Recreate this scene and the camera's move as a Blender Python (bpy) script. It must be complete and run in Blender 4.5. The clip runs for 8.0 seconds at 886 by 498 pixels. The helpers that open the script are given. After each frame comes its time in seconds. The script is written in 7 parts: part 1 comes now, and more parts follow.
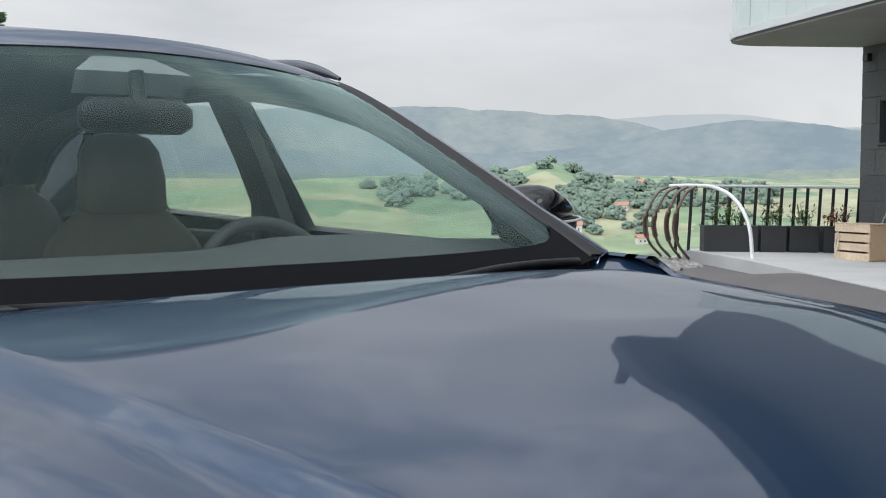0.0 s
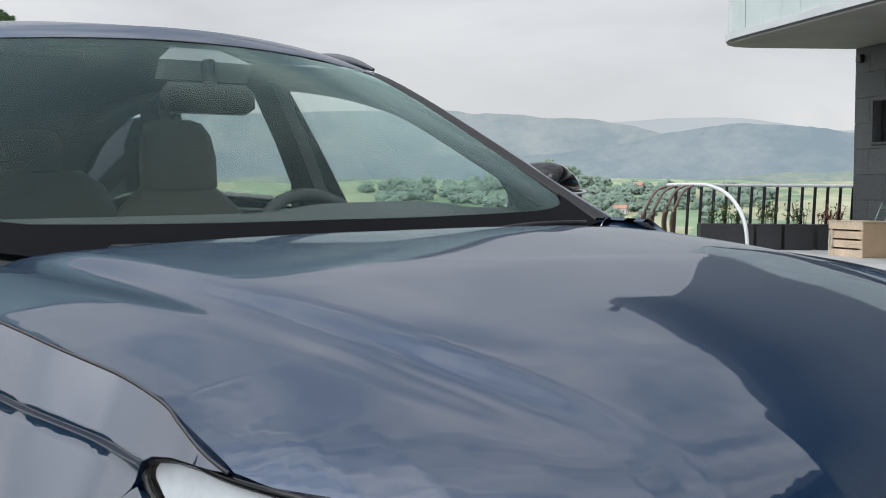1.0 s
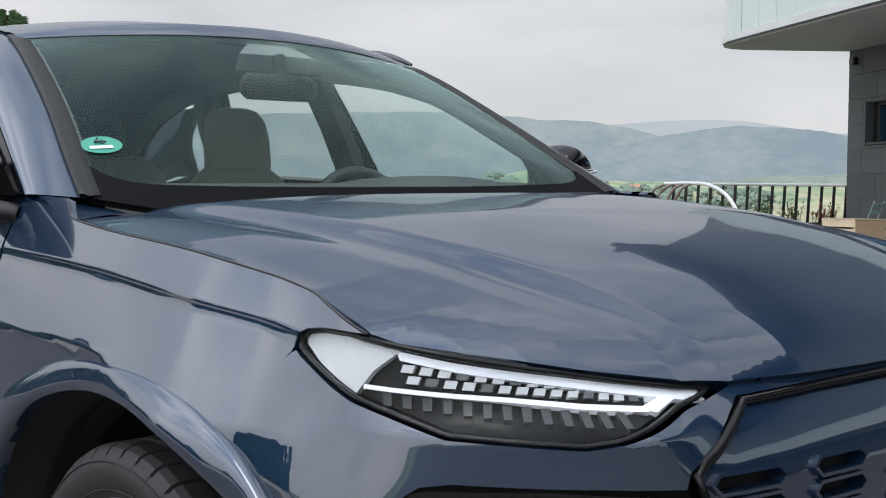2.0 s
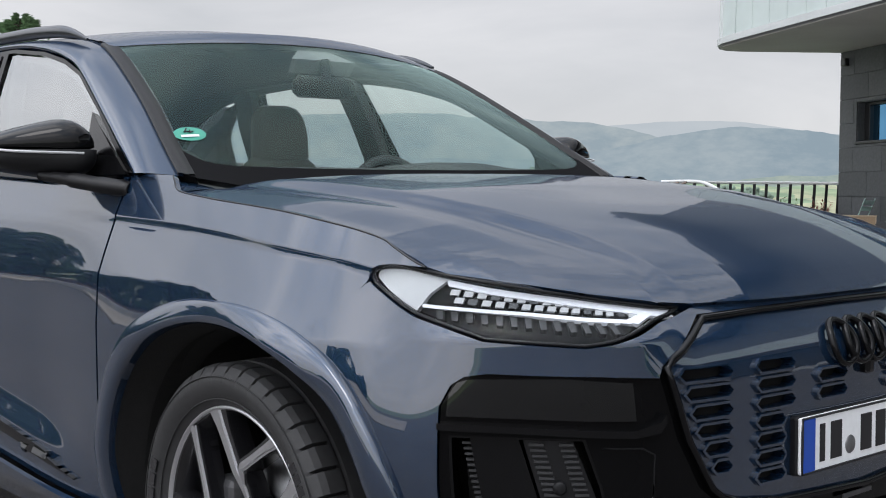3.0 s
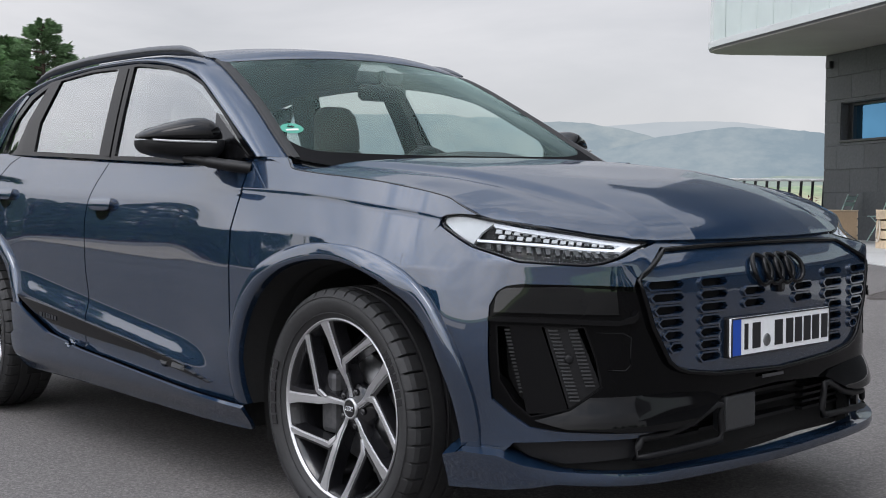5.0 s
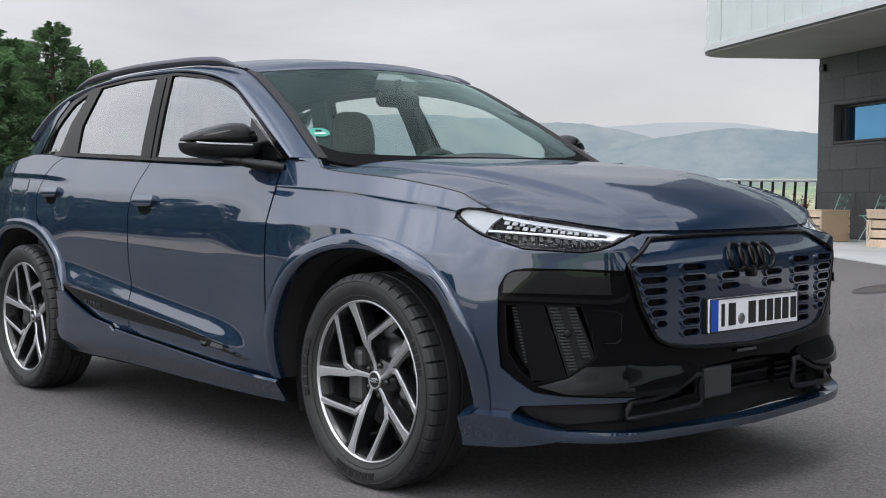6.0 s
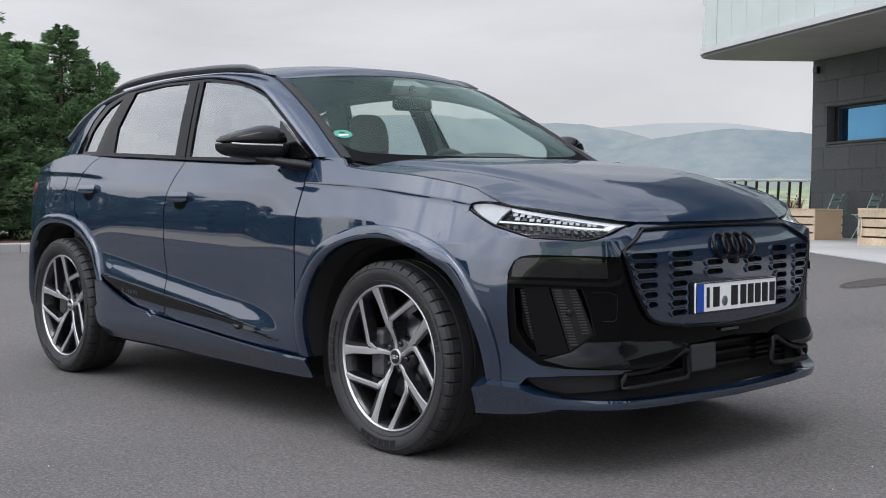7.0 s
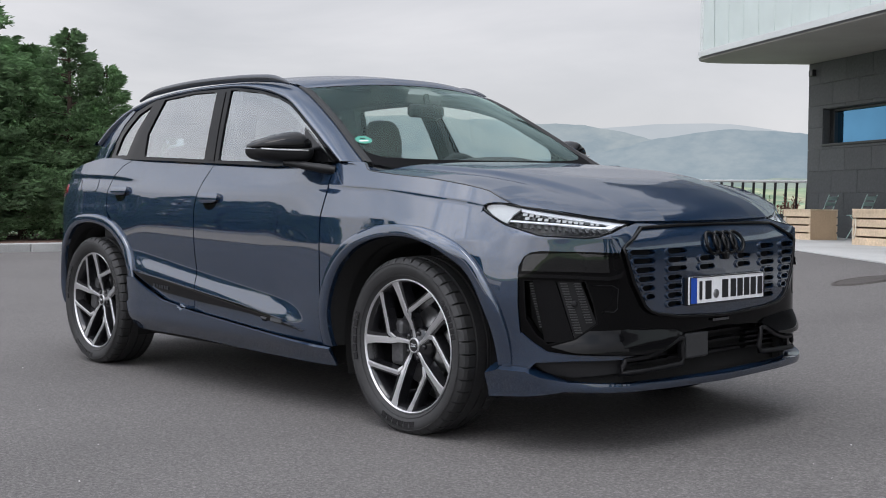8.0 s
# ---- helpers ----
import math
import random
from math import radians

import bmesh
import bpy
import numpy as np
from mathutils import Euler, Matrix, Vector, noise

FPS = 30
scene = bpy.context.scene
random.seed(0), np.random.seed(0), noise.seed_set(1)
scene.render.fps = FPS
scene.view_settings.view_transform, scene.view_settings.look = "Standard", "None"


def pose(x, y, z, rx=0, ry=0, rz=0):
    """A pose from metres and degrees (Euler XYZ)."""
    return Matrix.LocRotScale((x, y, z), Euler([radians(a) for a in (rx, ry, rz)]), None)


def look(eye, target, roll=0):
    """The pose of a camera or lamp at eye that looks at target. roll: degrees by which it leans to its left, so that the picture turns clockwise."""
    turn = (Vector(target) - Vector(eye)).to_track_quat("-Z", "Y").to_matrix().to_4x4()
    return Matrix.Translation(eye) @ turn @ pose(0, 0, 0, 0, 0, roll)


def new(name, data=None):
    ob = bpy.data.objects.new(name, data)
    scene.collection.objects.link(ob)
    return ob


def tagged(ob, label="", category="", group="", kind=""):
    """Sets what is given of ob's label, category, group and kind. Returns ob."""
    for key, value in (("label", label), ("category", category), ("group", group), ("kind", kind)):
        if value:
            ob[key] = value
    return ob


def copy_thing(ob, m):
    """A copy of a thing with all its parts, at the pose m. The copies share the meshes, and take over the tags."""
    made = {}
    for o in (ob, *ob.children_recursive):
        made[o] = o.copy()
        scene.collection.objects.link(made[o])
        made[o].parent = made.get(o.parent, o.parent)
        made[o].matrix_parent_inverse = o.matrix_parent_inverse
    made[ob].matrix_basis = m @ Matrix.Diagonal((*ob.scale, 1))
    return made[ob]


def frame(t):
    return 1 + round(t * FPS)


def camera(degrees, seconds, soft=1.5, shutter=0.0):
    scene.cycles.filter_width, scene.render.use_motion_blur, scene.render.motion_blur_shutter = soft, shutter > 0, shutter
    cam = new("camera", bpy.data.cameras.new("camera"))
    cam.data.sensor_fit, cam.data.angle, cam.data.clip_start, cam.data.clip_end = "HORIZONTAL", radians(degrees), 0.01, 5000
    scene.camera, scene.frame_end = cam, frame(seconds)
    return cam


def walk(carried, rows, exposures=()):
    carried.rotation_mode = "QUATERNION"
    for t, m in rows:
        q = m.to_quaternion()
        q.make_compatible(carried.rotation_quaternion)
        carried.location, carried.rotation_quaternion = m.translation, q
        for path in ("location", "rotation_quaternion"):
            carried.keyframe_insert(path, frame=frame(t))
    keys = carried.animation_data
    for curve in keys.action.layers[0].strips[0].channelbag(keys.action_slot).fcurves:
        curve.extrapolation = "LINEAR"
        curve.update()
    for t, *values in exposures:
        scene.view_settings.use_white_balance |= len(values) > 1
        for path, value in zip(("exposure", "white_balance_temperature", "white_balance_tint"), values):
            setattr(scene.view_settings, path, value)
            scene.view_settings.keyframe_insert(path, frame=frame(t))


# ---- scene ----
from mathutils import geometry

cam = camera(40.1, 8.0, soft=1.0)
PATH = [
    (0, (1.255, -1.152, 1.314), (-0.246, 0.167, 1.223), 0.5),
    (0.5, (1.373, -1.292, 1.278), (-0.126, 0.028, 1.189), 0.5),
    (1, (1.525, -1.476, 1.238), (0.026, -0.155, 1.153), 0.4),
    (1.5, (1.664, -1.668, 1.202), (0.167, -0.345, 1.117), 0.6),
    (2.8, (2.159, -2.248, 1.111), (0.664, -0.921, 1.032), 0.5),
    (3, (2.235, -2.331, 1.103), (0.74, -1.005, 1.023), 0.5),
    (3.5, (2.425, -2.552, 1.076), (0.932, -1.224, 0.996), 0.6),
    (4, (2.605, -2.761, 1.067), (1.112, -1.432, 0.987), 0.6),
    (4.5, (2.801, -2.98, 1.041), (1.308, -1.651, 0.961), 0.5),
    (6, (3.325, -3.553, 1.001), (1.834, -2.222, 0.923), 0.5),
    (6.5, (3.493, -3.745, 0.994), (2.003, -2.412, 0.916), 0.5),
    (7, (3.641, -3.917, 0.978), (2.152, -2.584, 0.901), 0.5),
    (7.5, (3.79, -4.094, 0.986), (2.302, -2.76, 0.908), 0.5),
    (8, (3.91, -4.246, 0.979), (2.422, -2.912, 0.903), 0.5),
]
walk(cam, [(t, look(eye, target, roll)) for t, eye, target, roll in PATH], [(0, 0.0, 6500, 12), (3, -0.04, 6500, 14), (8, -0.04, 6500, 15)])

# ---- sky and light ----
world = bpy.data.worlds.new("overcast_sky")
scene.world = world
world.use_nodes = True
wn, wl = world.node_tree.nodes, world.node_tree.links
wn.clear()
w_out, w_mix = wn.new("ShaderNodeOutputWorld"), wn.new("ShaderNodeMixShader")
w_blue, w_cloud = wn.new("ShaderNodeBackground"), wn.new("ShaderNodeBackground")
w_sky = wn.new("ShaderNodeTexSky")
w_sky.sky_type, w_sky.sun_disc, w_sky.sun_elevation, w_sky.sun_rotation = "NISHITA", False, radians(52), radians(150)
w_blue.inputs[1].default_value = 0.10
wl.new(w_sky.outputs[0], w_blue.inputs[0])
w_at, w_sep = wn.new("ShaderNodeTexCoord"), wn.new("ShaderNodeSeparateXYZ")
wl.new(w_at.outputs["Generated"], w_sep.inputs[0])
w_map = wn.new("ShaderNodeMapping")
w_map.inputs["Scale"].default_value = (1.3, 1.3, 4.5)
wl.new(w_at.outputs["Generated"], w_map.inputs[0])
w_noise = wn.new("ShaderNodeTexNoise")
w_noise.inputs["Scale"].default_value, w_noise.inputs["Detail"].default_value, w_noise.inputs["Roughness"].default_value = 2.1, 6, 0.55
w_noise.inputs["Distortion"].default_value = 0.4
wl.new(w_map.outputs[0], w_noise.inputs["Vector"])
w_ramp = wn.new("ShaderNodeValToRGB")
w_ramp.color_ramp.elements[0].position, w_ramp.color_ramp.elements[0].color = 0.34, (0.705, 0.735, 0.75, 1)
w_ramp.color_ramp.elements[1].position, w_ramp.color_ramp.elements[1].color = 0.64, (0.90, 0.92, 0.925, 1)
wl.new(w_noise.outputs["Fac"], w_ramp.inputs[0])
# the cloud deck is brighter overhead than at the horizon, with a broad glow added towards -y for the flank's
# reflections
w_rise = wn.new("ShaderNodeMapRange")
w_rise.inputs[1].default_value, w_rise.inputs[2].default_value, w_rise.inputs[3].default_value, w_rise.inputs[4].default_value = 0.16, 0.95, 0.90, 1.7
wl.new(w_sep.outputs[2], w_rise.inputs[0])
w_dot = wn.new("ShaderNodeVectorMath")
w_dot.operation, w_dot.inputs[1].default_value = "DOT_PRODUCT", (-0.10, -0.78, 0.62)
wl.new(w_at.outputs["Generated"], w_dot.inputs[0])
w_veil = wn.new("ShaderNodeMapRange")
w_veil.interpolation_type = "SMOOTHSTEP"
w_veil.inputs[1].default_value, w_veil.inputs[2].default_value, w_veil.inputs[3].default_value, w_veil.inputs[4].default_value = 0.05, 0.95, 1.0, 2.25
wl.new(w_dot.outputs["Value"], w_veil.inputs[0])
w_up = wn.new("ShaderNodeMath")
w_up.operation = "MULTIPLY"
wl.new(w_rise.outputs[0], w_up.inputs[0])
wl.new(w_veil.outputs[0], w_up.inputs[1])
wl.new(w_up.outputs[0], w_cloud.inputs[1])
# bluer where the deck is thin, high up
w_tint, w_blueing = wn.new("ShaderNodeMix"), wn.new("ShaderNodeMapRange")
w_tint.data_type, w_tint.blend_type = "RGBA", "MULTIPLY"
w_blueing.inputs[1].default_value, w_blueing.inputs[2].default_value = 0.22, 0.6
wl.new(w_sep.outputs[2], w_blueing.inputs[0])
wl.new(w_blueing.outputs[0], w_tint.inputs[0])
wl.new(w_ramp.outputs[0], w_tint.inputs[6])
w_rift, w_streak = wn.new("ShaderNodeValToRGB"), wn.new("ShaderNodeTexNoise")
w_streak.inputs["Scale"].default_value, w_streak.inputs["Detail"].default_value, w_streak.inputs["Roughness"].default_value = 3.2, 7, 0.6
w_streak.inputs["Distortion"].default_value = 0.3
wl.new(w_at.outputs["Generated"], w_streak.inputs["Vector"])
w_rift.color_ramp.elements[0].position, w_rift.color_ramp.elements[0].color = 0.42, (0.60, 0.67, 0.77, 1)
w_rift.color_ramp.elements[1].position, w_rift.color_ramp.elements[1].color = 0.60, (1.25, 1.25, 1.25, 1)
wl.new(w_streak.outputs["Fac"], w_rift.inputs[0])
wl.new(w_rift.outputs[0], w_tint.inputs[7])
wl.new(w_tint.outputs[2], w_cloud.inputs[0])
w_mix.inputs[0].default_value = 0.9
wl.new(w_blue.outputs[0], w_mix.inputs[1])
wl.new(w_cloud.outputs[0], w_mix.inputs[2])
wl.new(w_mix.outputs[0], w_out.inputs[0])

sun = new("sun", bpy.data.lights.new("sun", "SUN"))
sun.data.energy, sun.data.angle, sun.data.color = 0.75, radians(24), (1.0, 0.97, 0.92)
sun.matrix_world = look((2, -6, 14), (0, 0, 0))


# ---- materials ----
def material(name, colour, rough=0.5, metal=0.0, coat=0.0, spec=0.5, grain=0.0, grain_size=40.0, stain=0.0, stain_size=1.5, bump=0.0, bump_size=60.0, per_object=0.0):
    """A surface with two scales of colour variation (grain and stains) and fine relief, at real-world size."""
    m = bpy.data.materials.new(name)
    m.use_nodes = True
    n, l = m.node_tree.nodes, m.node_tree.links
    p = n["Principled BSDF"]
    p.inputs["Base Color"].default_value = (*colour, 1)
    p.inputs["Roughness"].default_value, p.inputs["Metallic"].default_value = rough, metal
    p.inputs["Coat Weight"].default_value, p.inputs["Coat Roughness"].default_value = coat, 0.03
    p.inputs["Specular IOR Level"].default_value = spec
    at = n.new("ShaderNodeTexCoord")
    last = None

    def noise_node(size, detail):
        t = n.new("ShaderNodeTexNoise")
        t.inputs["Scale"].default_value, t.inputs["Detail"].default_value = size, detail
        l.new(at.outputs["Object"], t.inputs["Vector"])
        return t

    def vary(source, amount, lo=0.3, hi=0.7):
        nonlocal last
        r = n.new("ShaderNodeMapRange")
        r.inputs[1].default_value, r.inputs[2].default_value = lo, hi
        r.inputs[3].default_value, r.inputs[4].default_value = 1 - amount, 1 + amount
        l.new(source, r.inputs[0])
        mix = n.new("ShaderNodeMix")
        mix.data_type, mix.blend_type = "RGBA", "MULTIPLY"
        mix.inputs[0].default_value = 1.0
        if last is None:
            mix.inputs[6].default_value = (*colour, 1)
        else:
            l.new(last, mix.inputs[6])
        l.new(r.outputs[0], mix.inputs[7])
        last = mix.outputs[2]

    if grain:
        vary(noise_node(grain_size, 3).outputs["Fac"], grain)
    if stain:
        vary(noise_node(stain_size, 5).outputs["Fac"], stain)
    if per_object:
        vary(n.new("ShaderNodeObjectInfo").outputs["Random"], per_object, 0, 1)
    if last is not None:
        l.new(last, p.inputs["Base Color"])
    if bump:
        b = n.new("ShaderNodeBump")
        b.inputs["Strength"].default_value, b.inputs["Distance"].default_value = bump, 0.004
        l.new(noise_node(bump_size, 4).outputs["Fac"], b.inputs["Height"])
        l.new(b.outputs[0], p.inputs["Normal"])
    return m


def glass(name, tint, gloss=0.02, low=0.03, steep=5.0, sheen=(0.9, 0.92, 0.93)):
    """A clear sheet: tinted see-through with a mirror-like surface that grows at grazing angles."""
    m = bpy.data.materials.new(name)
    m.use_nodes = True
    n, l = m.node_tree.nodes, m.node_tree.links
    n.clear()
    o, mix, clear, shine, fres = (n.new(k) for k in ("ShaderNodeOutputMaterial", "ShaderNodeMixShader", "ShaderNodeBsdfTransparent", "ShaderNodeBsdfGlossy", "ShaderNodeLayerWeight"))
    clear.inputs[0].default_value = (*tint, 1)
    shine.inputs["Roughness"].default_value, shine.inputs["Color"].default_value = gloss, (*sheen, 1)
    power, lift = n.new("ShaderNodeMath"), n.new("ShaderNodeMapRange")
    fres.inputs[0].default_value = 0.5
    power.operation, power.inputs[1].default_value = "POWER", steep
    lift.inputs[3].default_value, lift.inputs[4].default_value = low, 1.0
    l.new(fres.outputs["Facing"], power.inputs[0])
    l.new(power.outputs[0], lift.inputs[0])
    l.new(lift.outputs[0], mix.inputs[0])
    l.new(clear.outputs[0], mix.inputs[1])
    l.new(shine.outputs[0], mix.inputs[2])
    l.new(mix.outputs[0], o.inputs[0])
    return m


def glowing(name, colour, strength, rough=0.3):
    m = material(name, colour, rough)
    p = m.node_tree.nodes["Principled BSDF"]
    p.inputs["Emission Color"].default_value, p.inputs["Emission Strength"].default_value = (*colour, 1), strength
    return m


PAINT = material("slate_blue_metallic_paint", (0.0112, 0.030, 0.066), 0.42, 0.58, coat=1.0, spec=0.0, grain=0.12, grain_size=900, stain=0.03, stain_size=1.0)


def dimmed_upward_coat(m, low, ior):
    """A clear lacquer whose sky reflections are painted down where the panels face upwards."""
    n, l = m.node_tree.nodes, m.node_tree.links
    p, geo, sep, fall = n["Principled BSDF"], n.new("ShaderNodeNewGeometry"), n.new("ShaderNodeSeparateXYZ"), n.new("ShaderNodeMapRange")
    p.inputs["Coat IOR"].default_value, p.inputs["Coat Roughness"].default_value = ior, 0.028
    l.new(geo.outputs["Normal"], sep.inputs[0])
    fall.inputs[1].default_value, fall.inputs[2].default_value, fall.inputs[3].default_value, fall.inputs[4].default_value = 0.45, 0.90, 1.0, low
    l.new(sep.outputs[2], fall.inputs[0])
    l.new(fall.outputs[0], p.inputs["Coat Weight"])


dimmed_upward_coat(PAINT, 0.60, 2.05)
GLOSS_BLACK = material("gloss_black_plastic", (0.004, 0.004, 0.0045), 0.06, spec=0.25)
MASK_BLACK = material("deep_gloss_black_plastic", (0.003, 0.003, 0.0033), 0.05, spec=0.12, stain=0.1, stain_size=4)
SATIN_BLACK = material("satin_black_plastic", (0.008, 0.008, 0.009), 0.45, spec=0.28, grain=0.15, grain_size=120, stain=0.08, stain_size=6)
LINER = material("black_felt_liner", (0.006, 0.006, 0.006), 0.9, grain=0.2, grain_size=60, bump=0.2, bump_size=200)
RUBBER = material("tyre_rubber", (0.022, 0.022, 0.023), 0.62, grain=0.15, grain_size=60, stain=0.2, stain_size=6, bump=0.15, bump_size=300)
RAIL_GREY = material("dark_anodised_metal", (0.05, 0.055, 0.065), 0.3, 0.7, coat=0.3, grain=0.06, grain_size=80)
SENSOR_GREY = material("pale_grey_housing", (0.13, 0.135, 0.135), 0.6, grain=0.06, grain_size=60)
RADAR_GREY = material("grey_radar_cover", (0.034, 0.035, 0.037), 0.4, grain=0.08, grain_size=60)
ALLOY = material("diamond_cut_alloy", (0.66, 0.66, 0.68), 0.40, 1.0, grain=0.05, grain_size=300)
DARK_ALLOY = material("black_lacquered_alloy", (0.012, 0.012, 0.014), 0.25, 0.2, coat=0.5, grain=0.1, grain_size=50)
STEEL = material("brushed_steel", (0.35, 0.35, 0.36), 0.4, 1.0, grain=0.12, grain_size=80)
CAST = material("cast_iron_grey", (0.10, 0.10, 0.105), 0.5, 0.6, grain=0.2, grain_size=60)
CHROME = material("polished_chrome", (0.75, 0.76, 0.78), 0.08, 1.0)
CLEAR = glass("windscreen_glass", (0.93, 0.99, 0.965), low=0.014, steep=4.8, sheen=(0.66, 0.90, 0.85))
SIDE_GLASS = glass("side_window_glass", (0.93, 0.98, 0.96), low=0.16, steep=2.4)
LENS = glass("clear_lens", (0.93, 0.95, 0.96), low=0.012, steep=8.0)
SMOKED = glass("smoked_lens", (0.07, 0.07, 0.07), low=0.06)
MIRROR = material("mirror_glass", (0.85, 0.86, 0.88), 0.02, 1.0)
LAMP_WHITE = glowing("white_light_guide", (0.78, 0.80, 0.85), 0.14)
LAMP_CELL = material("frosted_white_reflector", (0.52, 0.53, 0.54), 0.35, coat=0.3, grain=0.06, grain_size=90)
LAMP_GREY = material("grey_clear_reflector", (0.09, 0.093, 0.096), 0.25, 0.3, grain=0.06, grain_size=90)
LAMP_DARK = material("lamp_bezel_black", (0.009, 0.0095, 0.010), 0.45, spec=0.12, grain=0.1, grain_size=60)
LAMP_RIB = material("dark_lamp_rib", (0.040, 0.041, 0.043), 0.3, spec=0.3, grain=0.06, grain_size=90)
TAIL_RED = material("red_tail_lens", (0.30, 0.03, 0.03), 0.15, coat=0.8)
LEATHER = material("beige_grey_leather", (0.15, 0.14, 0.125), 0.55, grain=0.08, grain_size=90, bump=0.05, bump_size=90)
TRIM_DARK = material("dark_grey_cabin_plastic", (0.045, 0.047, 0.05), 0.6, grain=0.1, grain_size=90, stain=0.06, stain_size=4)
DASH = material("grey_dashboard_skin", (0.026, 0.029, 0.029), 0.65, grain=0.1, grain_size=90, bump=0.06, bump_size=120)
FABRIC = material("grey_headliner_fabric", (0.09, 0.09, 0.09), 0.9, grain=0.1, grain_size=150)
PLATE_WHITE = material("white_reflective_plate", (0.88, 0.89, 0.90), 0.35, grain=0.03, grain_size=60)
PLATE_BLUE = material("plate_blue", (0.01, 0.07, 0.42), 0.35)
FRIT = material("matt_black_print", (0.006, 0.006, 0.007), 0.7, spec=0.06, grain=0.1, grain_size=200)
INK = material("black_plate_ink", (0.012, 0.012, 0.014), 0.4)
GREEN = material("green_sticker", (0.03, 0.30, 0.21), 0.4, grain=0.05, grain_size=80)
WHITE = material("white_print", (0.75, 0.77, 0.77), 0.4)


# ---- building tools ----
def mesh_of(name, verts, faces, smooth_all=True, normals=None):
    me = bpy.data.meshes.new(name)
    me.from_pydata([tuple(map(float, v)) for v in verts], [], [tuple(map(int, f)) for f in faces])
    me.polygons.foreach_set("use_smooth", [smooth_all] * len(me.polygons))
    if normals is not None:
        me.normals_split_custom_set([tuple(map(float, q)) for q in normals])
    me.update()
    return me


def part(name, data, mat, parent=None, label=""):
    """Links a mesh or a bmesh as one object under a thing or under a part."""
    if isinstance(data, bmesh.types.BMesh):
        me = bpy.data.meshes.new(name)
        data.to_mesh(me)
        data.free()
        data = me
    if not data.materials:
        data.materials.append(mat)
    ob = new(name, data)
    ob.parent = parent
    if label:
        ob["label"] = label
    return ob


def thing(name, label, category, group="", kind="", at=None):
    ob = new(name)
    if at is not None:
        ob.matrix_basis = at
    ob.empty_display_size = 0.1
    return tagged(ob, label, category, group, kind)


def box(bm, size, at=(0, 0, 0), bevel=0.0, turn=None, seg=2):
    """Adds a box with rounded edges to bm."""
    m = Matrix.Translation(at) @ (turn.to_4x4() if turn is not None else Matrix.Identity(4)) @ Matrix.Diagonal((*size, 1))
    made = bmesh.ops.create_cube(bm, size=1, matrix=m)["verts"]
    if bevel:
        edges = list({e for v in made for e in v.link_edges})
        bmesh.ops.bevel(bm, geom=edges, offset=bevel, segments=seg, profile=0.5, affect="EDGES")
    return bm


def boxes(*rows):
    bm = bmesh.new()
    for r in rows:
        box(bm, *r)
    return bm


def tube(points, radius, sides=8, closed=False, flat=1.0):
    """A round bar along a line of points, as vertices and faces."""
    p = np.array(points, float)
    n = len(p)
    t = np.gradient(p, axis=0) if not closed else np.roll(p, -1, 0) - np.roll(p, 1, 0)
    t /= np.linalg.norm(t, axis=1)[:, None]
    up = np.tile([0.0, 0, 1], (n, 1))
    up[np.abs(t[:, 2]) > 0.95] = (1, 0, 0)
    a = np.cross(t, up)
    a /= np.linalg.norm(a, axis=1)[:, None]
    b = np.cross(a, t)
    r = np.broadcast_to(np.asarray(radius, float), n)
    k = np.linspace(0, 2 * np.pi, sides, endpoint=False)
    v = (p[:, None] + r[:, None, None] * (np.cos(k)[None, :, None] * a[:, None] + flat * np.sin(k)[None, :, None] * b[:, None])).reshape(-1, 3)
    f = []
    for i in range(n if closed else n - 1):
        for j in range(sides):
            i2, j2 = (i + 1) % n, (j + 1) % sides
            f.append((i * sides + j, i * sides + j2, i2 * sides + j2, i2 * sides + j))
    if not closed:
        f += [tuple(range(sides - 1, -1, -1))[::-1], tuple(range((n - 1) * sides, n * sides))[::-1]]
    return v, f


def grid_mesh(name, p, closed=False, mirror=False):
    """A smooth sheet from an (n, m, 3) array of points."""
    n, m = p.shape[:2]
    f = []
    for i in range(n - 1):
        for j in range(m if closed else m - 1):
            q = (i * m + j, i * m + (j + 1) % m, (i + 1) * m + (j + 1) % m, (i + 1) * m + j)
            f.append(q[::-1] if mirror else q)
    return mesh_of(name, p.reshape(-1, 3), f)


def revolve(profile, seg=64, axis="y"):
    """Turns a profile of (radius, offset along the axis) round the axis; vertices and faces."""
    k = np.linspace(0, 2 * np.pi, seg, endpoint=False)
    r, o = np.array(profile, float).T
    v = np.stack([np.outer(np.cos(k), r), np.tile(o, (seg, 1)), np.outer(np.sin(k), r)], -1)
    m = len(profile)
    f = [(i * m + j, i * m + j + 1, ((i + 1) % seg) * m + j + 1, ((i + 1) % seg) * m + j) for i in range(seg) for j in range(m - 1)]
    return v.reshape(-1, 3), f


def resample(outline, step):
    out = []
    q = np.array(outline, float)
    for a, b in zip(q, np.roll(q, -1, 0)):
        k = max(1, int(np.ceil(np.hypot(*(b - a)) / step)))
        out += [a + (b - a) * i / k for i in range(k)]
    return np.array(out)


def inside(points, poly):
    x, y = points[:, 0], points[:, 1]
    hit = np.zeros(len(points), bool)
    for (x1, y1), (x2, y2) in zip(poly, np.roll(poly, -1, 0)):
        cross = (y1 > y) != (y2 > y)
        with np.errstate(divide="ignore", invalid="ignore"):
            hit ^= cross & (x < (x2 - x1) * (y - y1) / (y2 - y1) + x1)
    return hit


